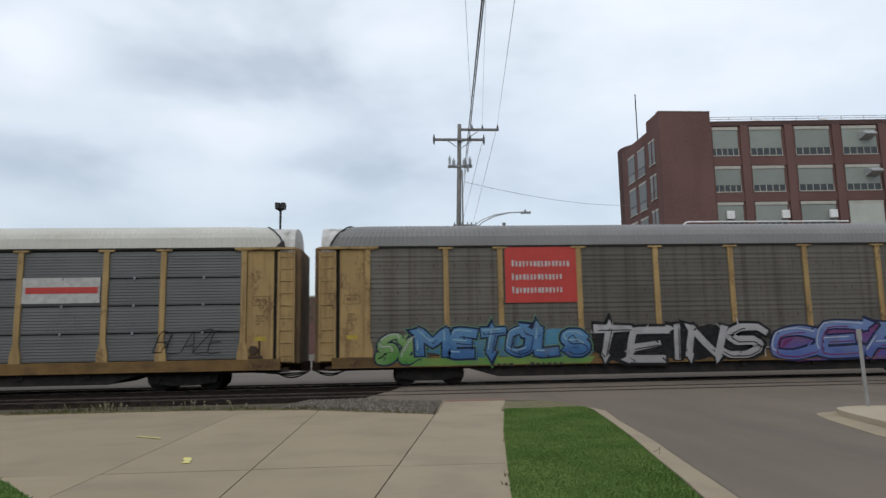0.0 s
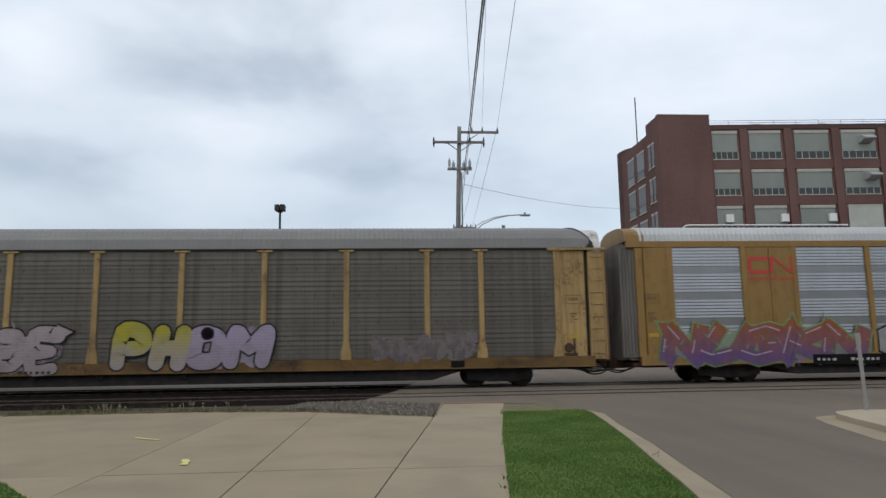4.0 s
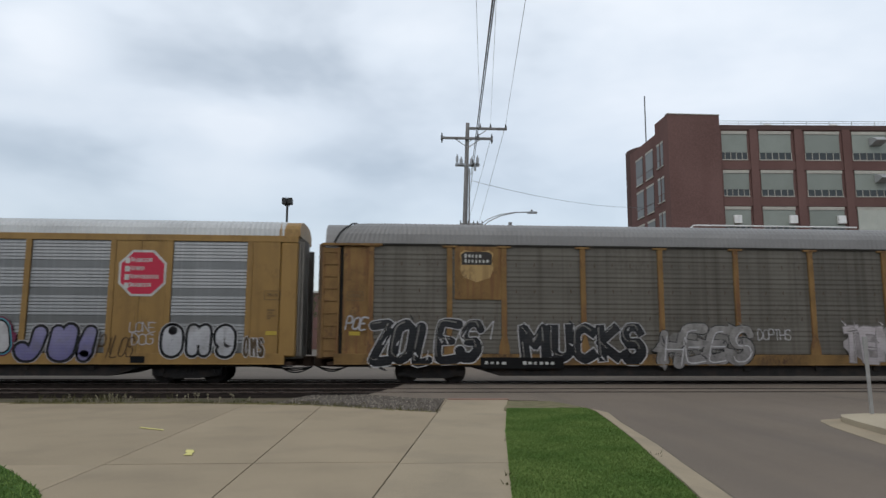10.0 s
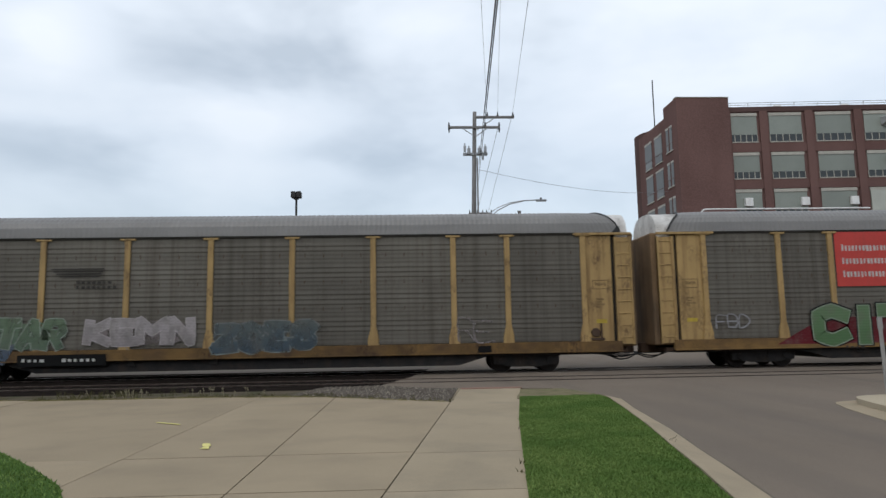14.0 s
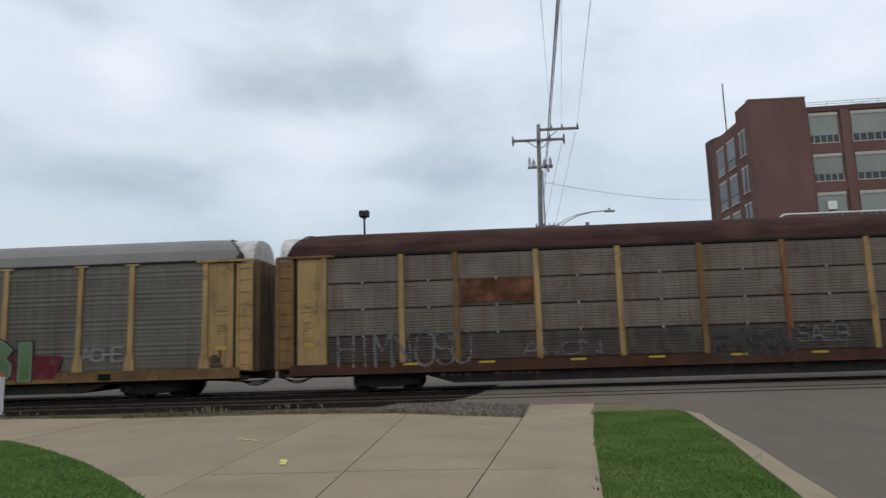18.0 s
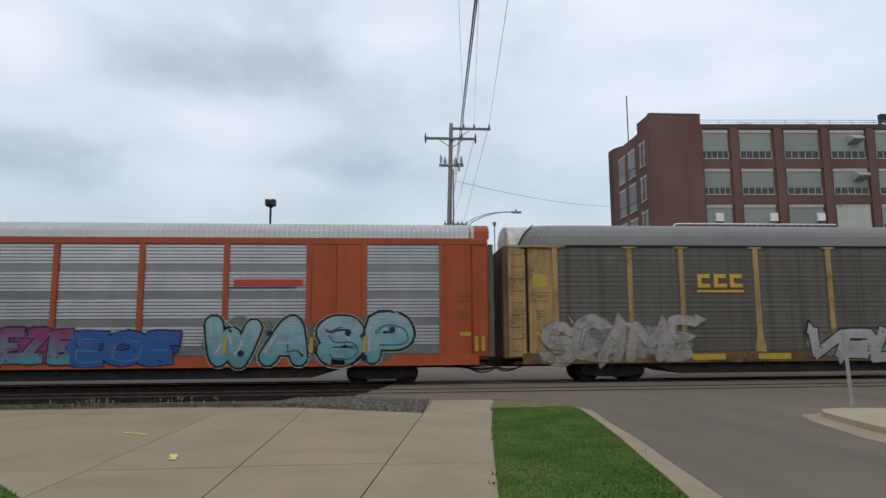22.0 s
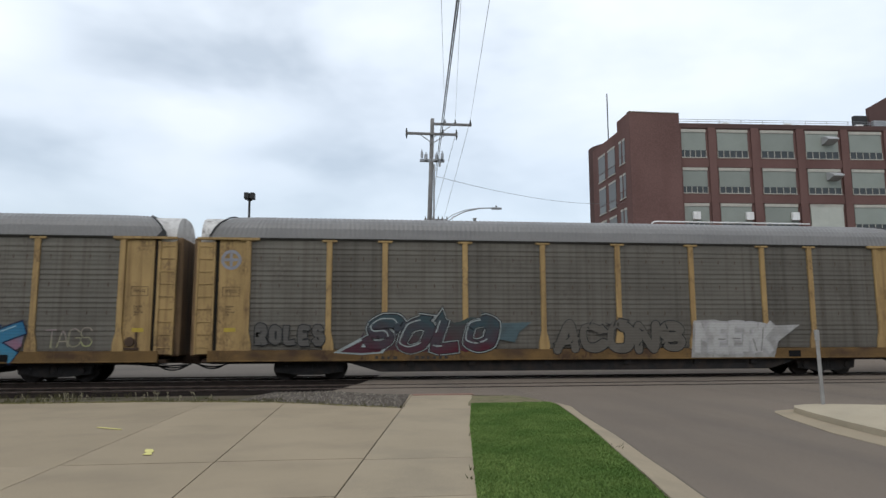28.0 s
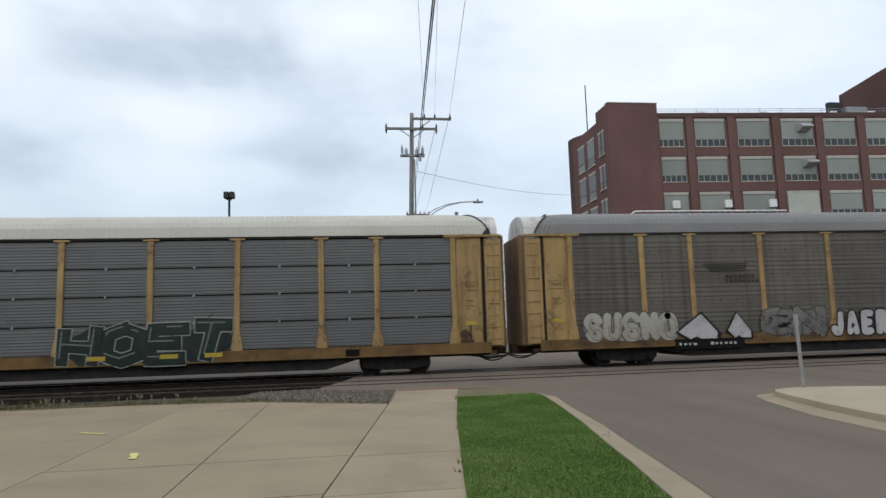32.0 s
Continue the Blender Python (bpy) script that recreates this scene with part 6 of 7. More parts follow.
blobs = [(-11.9, 1.55, 0.7, 0.5), (-7.9, 2.0, 0.9, 0.45), (-6.4, 1.75, 0.9, 0.5), (-5.3, 1.3, 0.7, 0.45), (-12.5, 1.15, 0.6, 0.45), (-11.2, 1.6, 0.66, 0.62), (-10.0, 1.95, 0.4, 0.68), (-9.1, 1.9, 0.52, 0.62), (-8.95, 1.1, 0.5, 0.42), (-7.9, 1.5, 0.6, 0.58), (-6.75, 1.25, 0.55, 0.42)]
for i, (x, z, a, b) in enumerate(blobs):
    edge = 0.09
    bm = bmesh.new()
    for k, (grow, mi) in enumerate(((edge * 1.35, 2), (edge, 0), (0.0, 3 if i < 4 else 1))):
        ring = [(x + (a + grow) * math.cos(2 * math.pi * j / 26), z + (b + grow) * math.sin(2 * math.pi * j / 26)) for j in range(26)]
        y0 = FACE - 0.003 - 0.0045 * i - 0.0014 * k
        bm.faces.new([bm.verts.new((p[0], y0, max(p[1], 0.66))) for p in ring]).material_index = mi
    part("graffiti_bubble", finish(bm, "graffiti_bubble", P_BLK, P_CY, P_WHT, P_GRN), car, "cyan graffiti bubble with black and white outline")
for x, z, a in ((-11.2, 1.85, 0.55), (-10.0, 2.15, 0.3), (-10.0, 1.45, 0.3), (-9.1, 2.1, 0.42), (-7.9, 1.7, 0.5), (-12.5, 1.25, 0.48), (-8.95, 1.05, 0.25), (-6.75, 1.3, 0.4)):
    for m, dz, wd in ((P_BLK, 0.0, 0.035), (P_WHT, 0.14, 0.05)):
        le, ri = band([Vector((x + a * (q / 5 - 1), z + dz + 0.07 * math.sin(q * 0.314))) for q in range(11)], wd, 0.0)
        bm = bmesh.new()
        for q in range(10):
            bm.faces.new([bm.verts.new((p.x, FACE - 0.062 - 0.001 * (dz > 0), p.y)) for p in (le[q], ri[q], ri[q + 1], le[q + 1])])
        part("graffiti_line", finish(bm, "graffiti_line", m), car, "inner line of a graffiti bubble")
graffiti(car, "GEZE", -4.0, -0.7, 0.84, 2.15, [(0.06, paint((0.1, 0.015, 0.05), (0.07, 0.02, 0.1))), (0.0, paint((0.08, 0.34, 0.4), (0.28, 0.05, 0.16)))], "crimson graffiti letters fading to teal", 0.9, 0.1, 71, paint((0.24, 0.04, 0.08), (0.26, 0.08, 0.28)), soft=0.3, fat=0.15, over=0.08, ink=paint((0.3, 0.05, 0.06)))
graffiti(car, "EOE", -0.8, 2.9, 0.8, 2.1, [(0.05, paint((0.015, 0.025, 0.1))), (0.0, paint((0.03, 0.12, 0.36), (0.04, 0.12, 0.4)))], "deep blue and teal graffiti letters", 0.5, 0.1, 73, paint((0.03, 0.06, 0.28), (0.03, 0.08, 0.32)), soft=0.8, fat=0.18, over=0.06, ink=paint((0.06, 0.3, 0.42)))
graffiti(car, "WASP", 3.7, 11.3, 0.66, 2.66, [(0.11, P_WHT), (0.085, P_BLK), (0.0, P_CY)], "cyan graffiti letters with black outline", 0.55, 0.12, 72, paint((0.16, 0.22, 0.2), (0.2, 0.26, 0.2), 0.3), soft=0.9, fat=0.15, shine=P_WHT, ink=paint((0.05, 0.16, 0.22)), round_ends=True, over=0.01)
for x, z in ((5.1, 1.2), (6.1, 1.9), (7.7, 1.3), (8.9, 1.9), (9.5, 1.0), (10.5, 2.0)):
    slab_decal("graffiti_dot", [(x + 0.12 * math.cos(0.7 * q), z + 0.12 * math.sin(0.7 * q)) for q in range(9)], FACE - 0.034, P_NAVY, car, "dark sprayed dot")
for x in (-13.85, -13.6, -9.75, -7.6, -4.6, 4.55, 7.6, 9.5, 13.6, 13.85):
    slab_decal("reflector", rect(x - 0.06, x + 0.06, 1.2, 1.75), FACE - 0.066, M_STICKER, car)
M_REDSILL = surface("dark_red_sill", (0.16, 0.036, 0.022), 0.7, 2, 0.7)
for a, b in ((-12.45, -9.55), (-8.15, -7.15)):
    slab_decal("sill_guard", rect(a, b, 0.66, 1.04), FACE - 0.066, M_REDSILL, car, "dark red plate over the truck")
cars.append(car)

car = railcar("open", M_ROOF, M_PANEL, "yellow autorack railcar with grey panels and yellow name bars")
for x in (-6.83, -6.17, -5.53):
    bm = bmesh.new()
    for q in (rect(x, x + 0.16, 3.54, 4.06), rect(x + 0.16, x + 0.5, 3.9, 4.06), rect(x + 0.16, x + 0.5, 3.54, 3.68)):
        bm_prism(bm, q, "y", FACE + 0.022, FACE + 0.028)
    part("logo_block", finish(bm, "logo_block", M_LOGO_YELLOW), car, "bracket-shaped yellow block")
slab_decal("logo_stripe", rect(-6.85, -5.0, 3.35, 3.44), FACE + 0.028, M_LOGO_YELLOW, car)
slab_decal("decal", rect(-13.25, -12.7, 3.55, 4.05), FACE + 0.06, M_STICKER, car, "yellow notice decal")
number_panel(car, -6.5, -4.0, 0.68, 0.84, False)
graffiti(car, "SCAME", -12.9, -7.1, 0.72, 2.35, [(0.03, paint((0.17, 0.18, 0.15), (0.22, 0.23, 0.2), 0.2)), (0.0, paint((0.4, 0.38, 0.34), (0.52, 0.49, 0.46), 0.25))], "chalky white graffiti letters", 1.3, 0.15, 81, paint((0.36, 0.35, 0.31), (0.46, 0.44, 0.43), 0.5), soft=0.6, fat=0.11, over=0.08, ink=paint((0.22, 0.26, 0.22)), round_ends=True)
graffiti(car, "VBLA", -2.7, 3.1, 0.72, 2.02, [(0.05, P_BLK), (0.0, P_SILVER)], "white graffiti letters with black outline", 0.9, 0.35, 82, paint((0.28, 0.4, 0.34), (0.22, 0.24, 0.22), 0.5), soft=0.2, fat=0.14, over=0.06, ink=P_BLK)
graffiti(car, "ADHEW", 6.3, 12.8, 0.72, 2.05, [(0.035, paint((0.03, 0.07, 0.05))), (0.0, paint((0.36, 0.42, 0.36), (0.46, 0.5, 0.46)))], "pale green graffiti letters", 1.1, 0.2, 83, paint((0.05, 0.1, 0.06), (0.09, 0.15, 0.09), 0.2), soft=0.4, fat=0.09, over=0.05)
for x in (-7.2, -4.6, 3.5, 5.4):
    slab_decal("sill_patch", rect(x, x + 1.3, 0.8, 1.02), FACE - 0.006, M_STICKER, car, "bright yellow patch of sill paint")
cars.append(car)

car = railcar("open", M_ROOF, M_PANEL, "yellow autorack railcar with blue shield emblem and colourful graffiti")
shield_logo(car, -8.95, -7.8, 3.5, 4.95, False)
number_panel(car, -6.2, -3.9, 0.68, 0.84)
graffiti(car, "SNOVR", -9.9, -4.2, 0.9, 2.1, [(0.035, paint((0.1, 0.2, 0.16), (0.14, 0.24, 0.14))), (0.0, paint((0.36, 0.42, 0.12), (0.4, 0.5, 0.34)))], "yellow-green graffiti letters", 0.7, 0.1, 91, paint((0.2, 0.36, 0.36), (0.3, 0.38, 0.26)), soft=0.8, fat=0.16, over=0.06, ink=paint((0.16, 0.24, 0.12)), shine=paint((0.5, 0.56, 0.48)))
slab_decal("graffiti_band", [(-12.2, 0.72), (-4.4, 0.72), (-4.2, 1.12), (-12.0, 1.18)], FACE - 0.003, paint((0.13, 0.2, 0.07), (0.2, 0.26, 0.1), 0.3), car, "olive green sprayed ground")
graffiti(car, "SX", -12.0, -10.2, 1.2, 2.1, [(0.02, P_NAVY), (0.0, paint((0.4, 0.5, 0.5)))], "pale blue sprayed stars", 0.8, 0.0, 95, paint((0.06, 0.16, 0.2), (0.1, 0.2, 0.24)))
graffiti(car, "ENTZUP", -3.6, 3.5, 0.62, 2.1, [(0.1, P_WHT), (0.065, P_BLK), (0.0, paint((0.05, 0.05, 0.06), (0.2, 0.02, 0.05)))], "black and crimson graffiti letters edged in white", 0.9, 0.1, 92, paint((0.42, 0.24, 0.26), (0.4, 0.16, 0.2)), soft=0.1, fat=0.11, over=0.05, shine=paint((0.4, 0.5, 0.5)), ink=P_BLK)
graffiti(car, "FORK", 3.9, 9.2, 0.72, 2.2, [(0.05, P_NAVY), (0.0, paint((0.06, 0.26, 0.4), (0.03, 0.16, 0.32)))], "bright blue graffiti letters outlined in navy", 0.35, 0.1, 93, paint((0.36, 0.14, 0.2), (0.1, 0.26, 0.36)), soft=0.4, fat=0.15, over=0.02, shine=paint((0.3, 0.5, 0.6)))
graffiti(car, "tags", 9.95, 11.5, 1.25, 1.9, [(0.0, paint((0.42, 0.46, 0.2), (0.36, 0.28, 0.3)))], "thin yellow sprayed tag", 0.8, 0.0, 94)
cars.append(car)

car = railcar("open", M_ROOF, M_PANEL, "yellow autorack railcar with round emblem and outlined graffiti")
ring_logo(car, -13.0, 4.35, 0.36, FACE + 0.062)
number_panel(car, -7.8, -4.9, 0.72, 0.9, False)
graffiti(car, "ROLES", -12.1, -9.6, 1.25, 2.05, [(0.035, P_TAR), (0.0, paint((0.13, 0.125, 0.115)))], "thin black outlined graffiti", 0.4, 0.0, 101, soft=0.8, fat=0.12)
graffiti(car, "SOLO", -8.1, -3.3, 0.9, 2.36, [(0.085, P_BLK), (0.06, paint((0.36, 0.44, 0.44), (0.42, 0.46, 0.46))), (0.03, P_BLK), (0.0, paint((0.1, 0.015, 0.03), (0.05, 0.085, 0.1)))], "dark teal and crimson graffiti letters with pale outline", 0.9, 0.25, 102, paint((0.1, 0.02, 0.03), (0.06, 0.09, 0.09)), soft=0.6, fat=0.13, over=0.06, shine=paint((0.4, 0.46, 0.46)))
for tip, m, y in (([(-9.3, 1.0), (-7.9, 1.75), (-8.15, 1.3), (-7.3, 1.28), (-7.5, 0.98), (-8.3, 0.92)], paint((0.36, 0.44, 0.44), (0.42, 0.46, 0.46)), FACE - 0.003), ([(-9.05, 1.03), (-8.1, 1.52), (-8.3, 1.2), (-7.5, 1.18), (-7.6, 1.03), (-8.3, 0.98)], paint((0.1, 0.015, 0.03), (0.05, 0.085, 0.1)), FACE - 0.009), ([(-3.5, 2.05), (-1.95, 2.1), (-2.4, 1.75), (-2.6, 1.35), (-3.4, 1.5)], paint((0.05, 0.085, 0.1), (0.12, 0.18, 0.2)), FACE - 0.003)):
    slab_decal("graffiti_arrow", tip, y, m, car, "sprayed arrow at the end of the letters")
graffiti(car, "ACONS", -1.1, 4.1, 0.9, 2.2, [(0.03, P_TAR), (0.0, paint((0.13, 0.12, 0.102), (0.145, 0.134, 0.115)))], "hollow grey outlined graffiti", 0.8, 0.0, 103, soft=1.0, fat=0.12, round_ends=True)
graffiti(car, "MEERK", 4.5, 7.7, 0.86, 2.15, [(0.05, P_SILVER), (0.0, paint((0.5, 0.5, 0.49), (0.55, 0.55, 0.54)))], "white blocked-in graffiti letters", 0.3, 0.1, 104, P_SILVER, soft=0.2, fat=0.14, over=0.1, ink=P_ASH)
slab_decal("graffiti", [(4.3, 0.72), (7.7, 0.72), (7.9, 1.35), (8.85, 2.0), (7.4, 1.95), (6.9, 2.12), (6.2, 2.0), (5.3, 2.2), (4.45, 2.15)], FACE - 0.003, paint((0.44, 0.44, 0.43), (0.52, 0.52, 0.51), 0.2), car, "chalky white sprayed ground")
cars.append(car)

car = railcar("open", M_ROOF_WHITE, M_PANEL_BLUE, "yellow autorack railcar with blue-grey split panels and off-white roof", "split")
slab_decal("logo_panel", rect(-7.34, -4.56, 3.15, 4.1), FACE + 0.031, M_PANEL_MID, car, "pale strip behind the emblem")
bent_logo(car, -6.87, -5.1, 3.4, 4.2, M_LETTER_DARK, FACE + 0.026)
number_panel(car, -6.3, -3.6, 0.78, 0.94, False)
slab_decal("decal", rect(-12.0, -11.62, 1.5, 1.75), FACE + 0.03, M_GREEN_STICKER, car, "small green decal")
graffiti(car, "HOET", -1.5, 4.3, 0.66, 2.24, [(0.075, paint((0.36, 0.39, 0.38), (0.42, 0.44, 0.43))), (0.04, paint((0.015, 0.03, 0.025))), (0.0, paint((0.02, 0.035, 0.03), (0.03, 0.05, 0.04)))], "black graffiti letters with pale outline", 0.6, 0.1, 111, paint((0.02, 0.03, 0.028), (0.03, 0.045, 0.04)), soft=0.1, fat=0.115, over=0.03, shine=paint((0.2, 0.23, 0.22)))
for x in (-0.2, 2.2, 3.7):
    slab_decal("reflector", rect(x - 0.3, x + 0.3, 0.9, 1.05), FACE - 0.03, M_STICKER, car)
cars.append(car)

car = railcar("open", M_ROOF, M_PANEL, "yellow autorack railcar with grey panels and white graffiti", "banded", M_YELLOW)
speed_logo(car, -6.95, 3.85, M_LETTER_DARK)
number_panel(car, -8.2, -5.6, 0.68, 0.84)
graffiti(car, "SUSNO", -12.0, -8.2, 0.92, 2.1, [(0.04, paint((0.1, 0.095, 0.08))), (0.0, paint((0.42, 0.41, 0.34), (0.52, 0.51, 0.45)))], "fat cream graffiti letters", 0.35, 0.0, 121, paint((0.4, 0.39, 0.34), (0.46, 0.45, 0.4), 0.3), soft=1.0, fat=0.16, over=0.03, round_ends=True, ink=paint((0.2, 0.19, 0.16)))
for x, w, cut in ((-8.35, 1.95, 0.6), (-6.2, 1.15, 0.42)):
    peak = [(0, 0.3), (cut, 1.0), (1, 0.25), (0.97, 0), (0.6, 0), (0.45, 0.1), (0.3, 0)]
    for grow, y, m, lbl in ((1.0, FACE - 0.006, P_BLK, "black edge of a sprayed peak"), (0.84, FACE - 0.012, P_WHT, "white sprayed peak")):
        slab_decal("graffiti_peak", [(x + w * (0.5 + (a - 0.5) * grow), 1.42 + (b - 0.48) * 1.16 * grow) for a, b in peak], y, m, car, lbl)
graffiti(car, "GN", -4.7, -1.9, 0.85, 2.1, [(0.03, P_BLK), (0.0, P_ASH)], "worn grey graffiti letters", 0.7, 0.0, 123, P_ASH, soft=0.5, fat=0.17, over=0.05)
graffiti(car, "JAER", -1.7, 1.0, 0.85, 1.95, [(0.06, P_BLK), (0.0, P_WHT)], "white graffiti letters outlined in black", 0.25, 0.0, 124, soft=0.4, fat=0.14, round_ends=True)
cars.append(car)

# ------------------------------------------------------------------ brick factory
# darker copy of the glazing; side-face shade is put into its colour
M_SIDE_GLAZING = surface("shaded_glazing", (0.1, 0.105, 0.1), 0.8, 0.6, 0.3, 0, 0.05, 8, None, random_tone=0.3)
M_HOODMETAL = surface("pale_sheet_metal", (0.4, 0.4, 0.4), 0.85, 2, 0.4, 0.2)
factory = thing("factory_building", Matrix(), "four-storey red brick factory with pale window heads", "building")
X0, Y0 = 29.05, 70.0
FRONT = pose(34.85, Y0, 0, 0, 0, -3.2)
part("wall", box_mesh("wall", M_BRICK, -0.1, 75, 0.25, 26, -0.1, 25.0), factory, "", FRONT)
part("tower", box_mesh("tower", M_BRICK, X0, 34.9, Y0 - 0.35, Y0 + 3.4, -0.1, 26.4), factory, "windowless brick stair tower")
part("side_wall", box_mesh("side_wall", M_BRICK, X0 + 0.02, 40, Y0 + 3.4, Y0 + 12, -0.1, 25.2), factory)
bm = bmesh.new()
bm_prism(bm, [(X0 + 4 + 4 * math.cos(a), Y0 + 13 + 4 * math.sin(a)) for a in [math.pi / 2 + math.pi * i / 14 for i in range(15)]], "z", -0.1, 25.9)
part("rear_turret", finish(bm, "rear_turret", M_BRICK_DARK), factory)
COLS = [(0.15, 3.3), (4.6, 8.2), (9.7, 13.6), (15.0, 18.9), (20.2, 24.1), (25.4, 29.3), (30.7, 34.6), (36.0, 39.9), (41.3, 45.2), (46.6, 50.5)]
ROWS_Z = [(21.5, 24.75), (17.4, 20.3), (13.2, 16.2), (9.2, 12.1), (5.0, 8.0)]
for i in range(11):
    x = [-0.05, 3.95, 8.95, 14.3, 19.55, 24.75, 30.0, 35.3, 40.6, 45.9, 51.2][i]
    part("pilaster", box_mesh("pilaster", M_BRICK, x - 0.42, x + 0.42, 0.0, 0.3, -0.1, 24.95), factory, "", FRONT)
for r, (z0, z1) in enumerate(ROWS_Z):
    part("spandrel", box_mesh("spandrel", M_BRICK, 0, 52, 0.1, 0.3, z0 - 1.15, z0 - 0.12), factory, "", FRONT)
    for i, (a, b) in enumerate(COLS):
        w, h = b - a, z1 - z0
        key = (round(w, 1), round(h, 1))

        def window_build(w=w, h=h):
            bm = bmesh.new()
            bm_box(bm, 0, w, 0.12, 0.26, h - 0.34, h)
            return finish(bm, "window", M_STONE)
        win = part("window", cached(("win", key), window_build), factory, "", FRONT @ pose(a, 0, z0))
        part("glazing", cached(("glz", key), lambda: box_mesh("glazing", M_BLIND, 0.03, w - 0.03, 0.19, 0.245, h * 0.25, h - 0.34)), win)
        part("sill", cached(("sill", key), lambda: box_mesh("sill", M_STONE, 0, w, 0.06, 0.24, -0.1, 0.0)), win)
        for k in range(6):
            part("mullion", cached(("mull", round(h, 1)), lambda: box_mesh("mullion", M_STONE, -0.035, 0.035, 0.17, 0.24, 0, h * 0.24)), win, "", pose(min(max(w * k / 5, 0.035), w - 0.035), 0, 0))
        for k in range(5):
            part("pane", cached(("pane", key), lambda: box_mesh("pane", M_PANE, 0.05, w / 5 - 0.05, 0.2, 0.245, 0.02, h * 0.25)), win, "", pose(w * k / 5, 0, 0))
for a, z in ((16.7, 23.0), (17.0, 18.8)):
    bm = bmesh.new()
    bm_prism(bm, [(0.25, 0.1), (0.25, 1.05), (-0.5, 0.95), (-1.1, 0.6), (-1.1, 0.45), (-0.4, 0.2)], "x", 0.2, 1.5)
    part("exhaust_hood", finish(bm, "exhaust_hood", M_HOODMETAL, bevel=0.02), factory, "galvanised exhaust hood over a window", FRONT @ pose(a, 0, z))
for a in (1.3, 7.4, 12.7):
    part("window_unit", box_mesh("window_unit", M_WHITE, a, a + 0.85, -0.15, 0.2, 14.3, 15.2, 0.03), factory, "white box set in a window", FRONT)
part("panel_window", box_mesh("panel_window", surface("pale_sheeting", (0.42, 0.43, 0.38), 0.85, 1.0, 0.6), 15.05, 18.85, 0.12, 0.2, 13.25, 16.15), factory, "pale boarded window", FRONT)
part("parapet", box_mesh("parapet", M_BRICK_DARK, -0.1, 75, 0.1, 0.5, 24.9, 25.45), factory, "", FRONT)
part("parapet_cap", box_mesh("parapet_cap", M_STONE, X0 - 0.05, 34.95, Y0 - 0.42, Y0 + 0.3, 26.4, 26.48), factory)
bm = bmesh.new()
for z in (25.75, 26.0):
    bm_tube(bm, [(0, 0.4, z), (75, 0.4, z)], 0.03, 5)
for i in range(30):
    bm_tube(bm, [(i * 2.55, 0.4, 25.4), (i * 2.55, 0.4, 26.02)], 0.03, 5)
part("roof_railing", finish(bm, "roof_railing", M_GALV), factory, "thin pale roof railing", FRONT)
for a in (6.2, 13.8, 22.6, 27.5):
    part("roof_vent", box_mesh("roof_vent", M_WHITE, a, a + 0.9, 2, 3, 24.9, 26.25, 0.08), factory, "", FRONT)
# side windows toward the tracks' far end, on the tower's west face


def side_window(w, h):
    bm = bmesh.new()
    bm_box(bm, -0.05, 0.1, 0, w, h - 0.22, h)
    return finish(bm, "window", M_STONE)


for y, w, rows_z in ((Y0 + 1.2, 0.75, (21.0, 17.0, 13.0)), (Y0 + 2.25, 0.75, (21.0, 17.0, 13.0)), (Y0 + 4.3, 2.3, (20.5, 16.4, 12.2)), (Y0 + 7.6, 2.3, (20.5, 16.4, 12.2))):
    h = 2.8 if w < 1 else 3.3
    for z0 in rows_z:
        win = part("window", cached(("sidewin", w), lambda: side_window(w, h)), factory, "", pose(X0 - 0.005, y, z0))
        part("sill", cached(("sidesill", w), lambda: box_mesh("sill", M_STONE, -0.08, 0.1, -0.03, w + 0.03, -0.1, 0.02)), win)
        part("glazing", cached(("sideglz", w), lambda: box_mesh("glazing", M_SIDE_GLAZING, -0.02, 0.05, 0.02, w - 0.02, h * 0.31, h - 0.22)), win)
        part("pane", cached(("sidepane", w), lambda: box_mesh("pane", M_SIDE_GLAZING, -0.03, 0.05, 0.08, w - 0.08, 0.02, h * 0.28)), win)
part("antenna", box_mesh("antenna", M_DARKMETAL, 31.98, 32.1, Y0 + 14, Y0 + 14.1, 25, 33.9), factory, "thin dark roof mast")
# penthouse and gabled block behind the parapet
part("penthouse", box_mesh("penthouse", M_DARKMETAL, 68.85, 70.8, 84.9, 85.6, 20, 32.5, 0.05), factory)
bm = bmesh.new()
bm_prism(bm, [(71.2, 20), (71.2, 33.75), (78.9, 38.0), (118, 38.6), (118, 20)], "y", 85, 85.6)
part("upper_block", finish(bm, "upper_block", M_BRICK_DARK), factory)
part("roof_unit", box_mesh("roof_unit", M_GALV, 70.6, 73.8, 83.5, 84.2, 25, 31.4, 0.1), factory)

annex = thing("annex_building", Matrix(), "low brick annex with a white roof coping", "building")
part("wall", box_mesh("wall", M_BRICK, 28.6, 45.6, 64, 69.4, -0.1, 12.7), annex)
bm = bmesh.new()
bm_tube(bm, [(28.3, 63.9, 12.45), (28.8, 63.9, 12.9), (29.2, 63.9, 12.95), (45.7, 63.9, 12.95)], 0.08, 8)
part("coping", finish(bm, "coping", M_WHITE), annex, "white pipe-like coping")


# ------------------------------------------------------------------ poles, lamps, wires
def sagging(p, q, sag, n=14):
    p, q = Vector(p), Vector(q)
    return [p.lerp(q, i / n) - Vector((0, 0, sag * 4 * (i / n) * (1 - i / n))) for i in range(n + 1)]


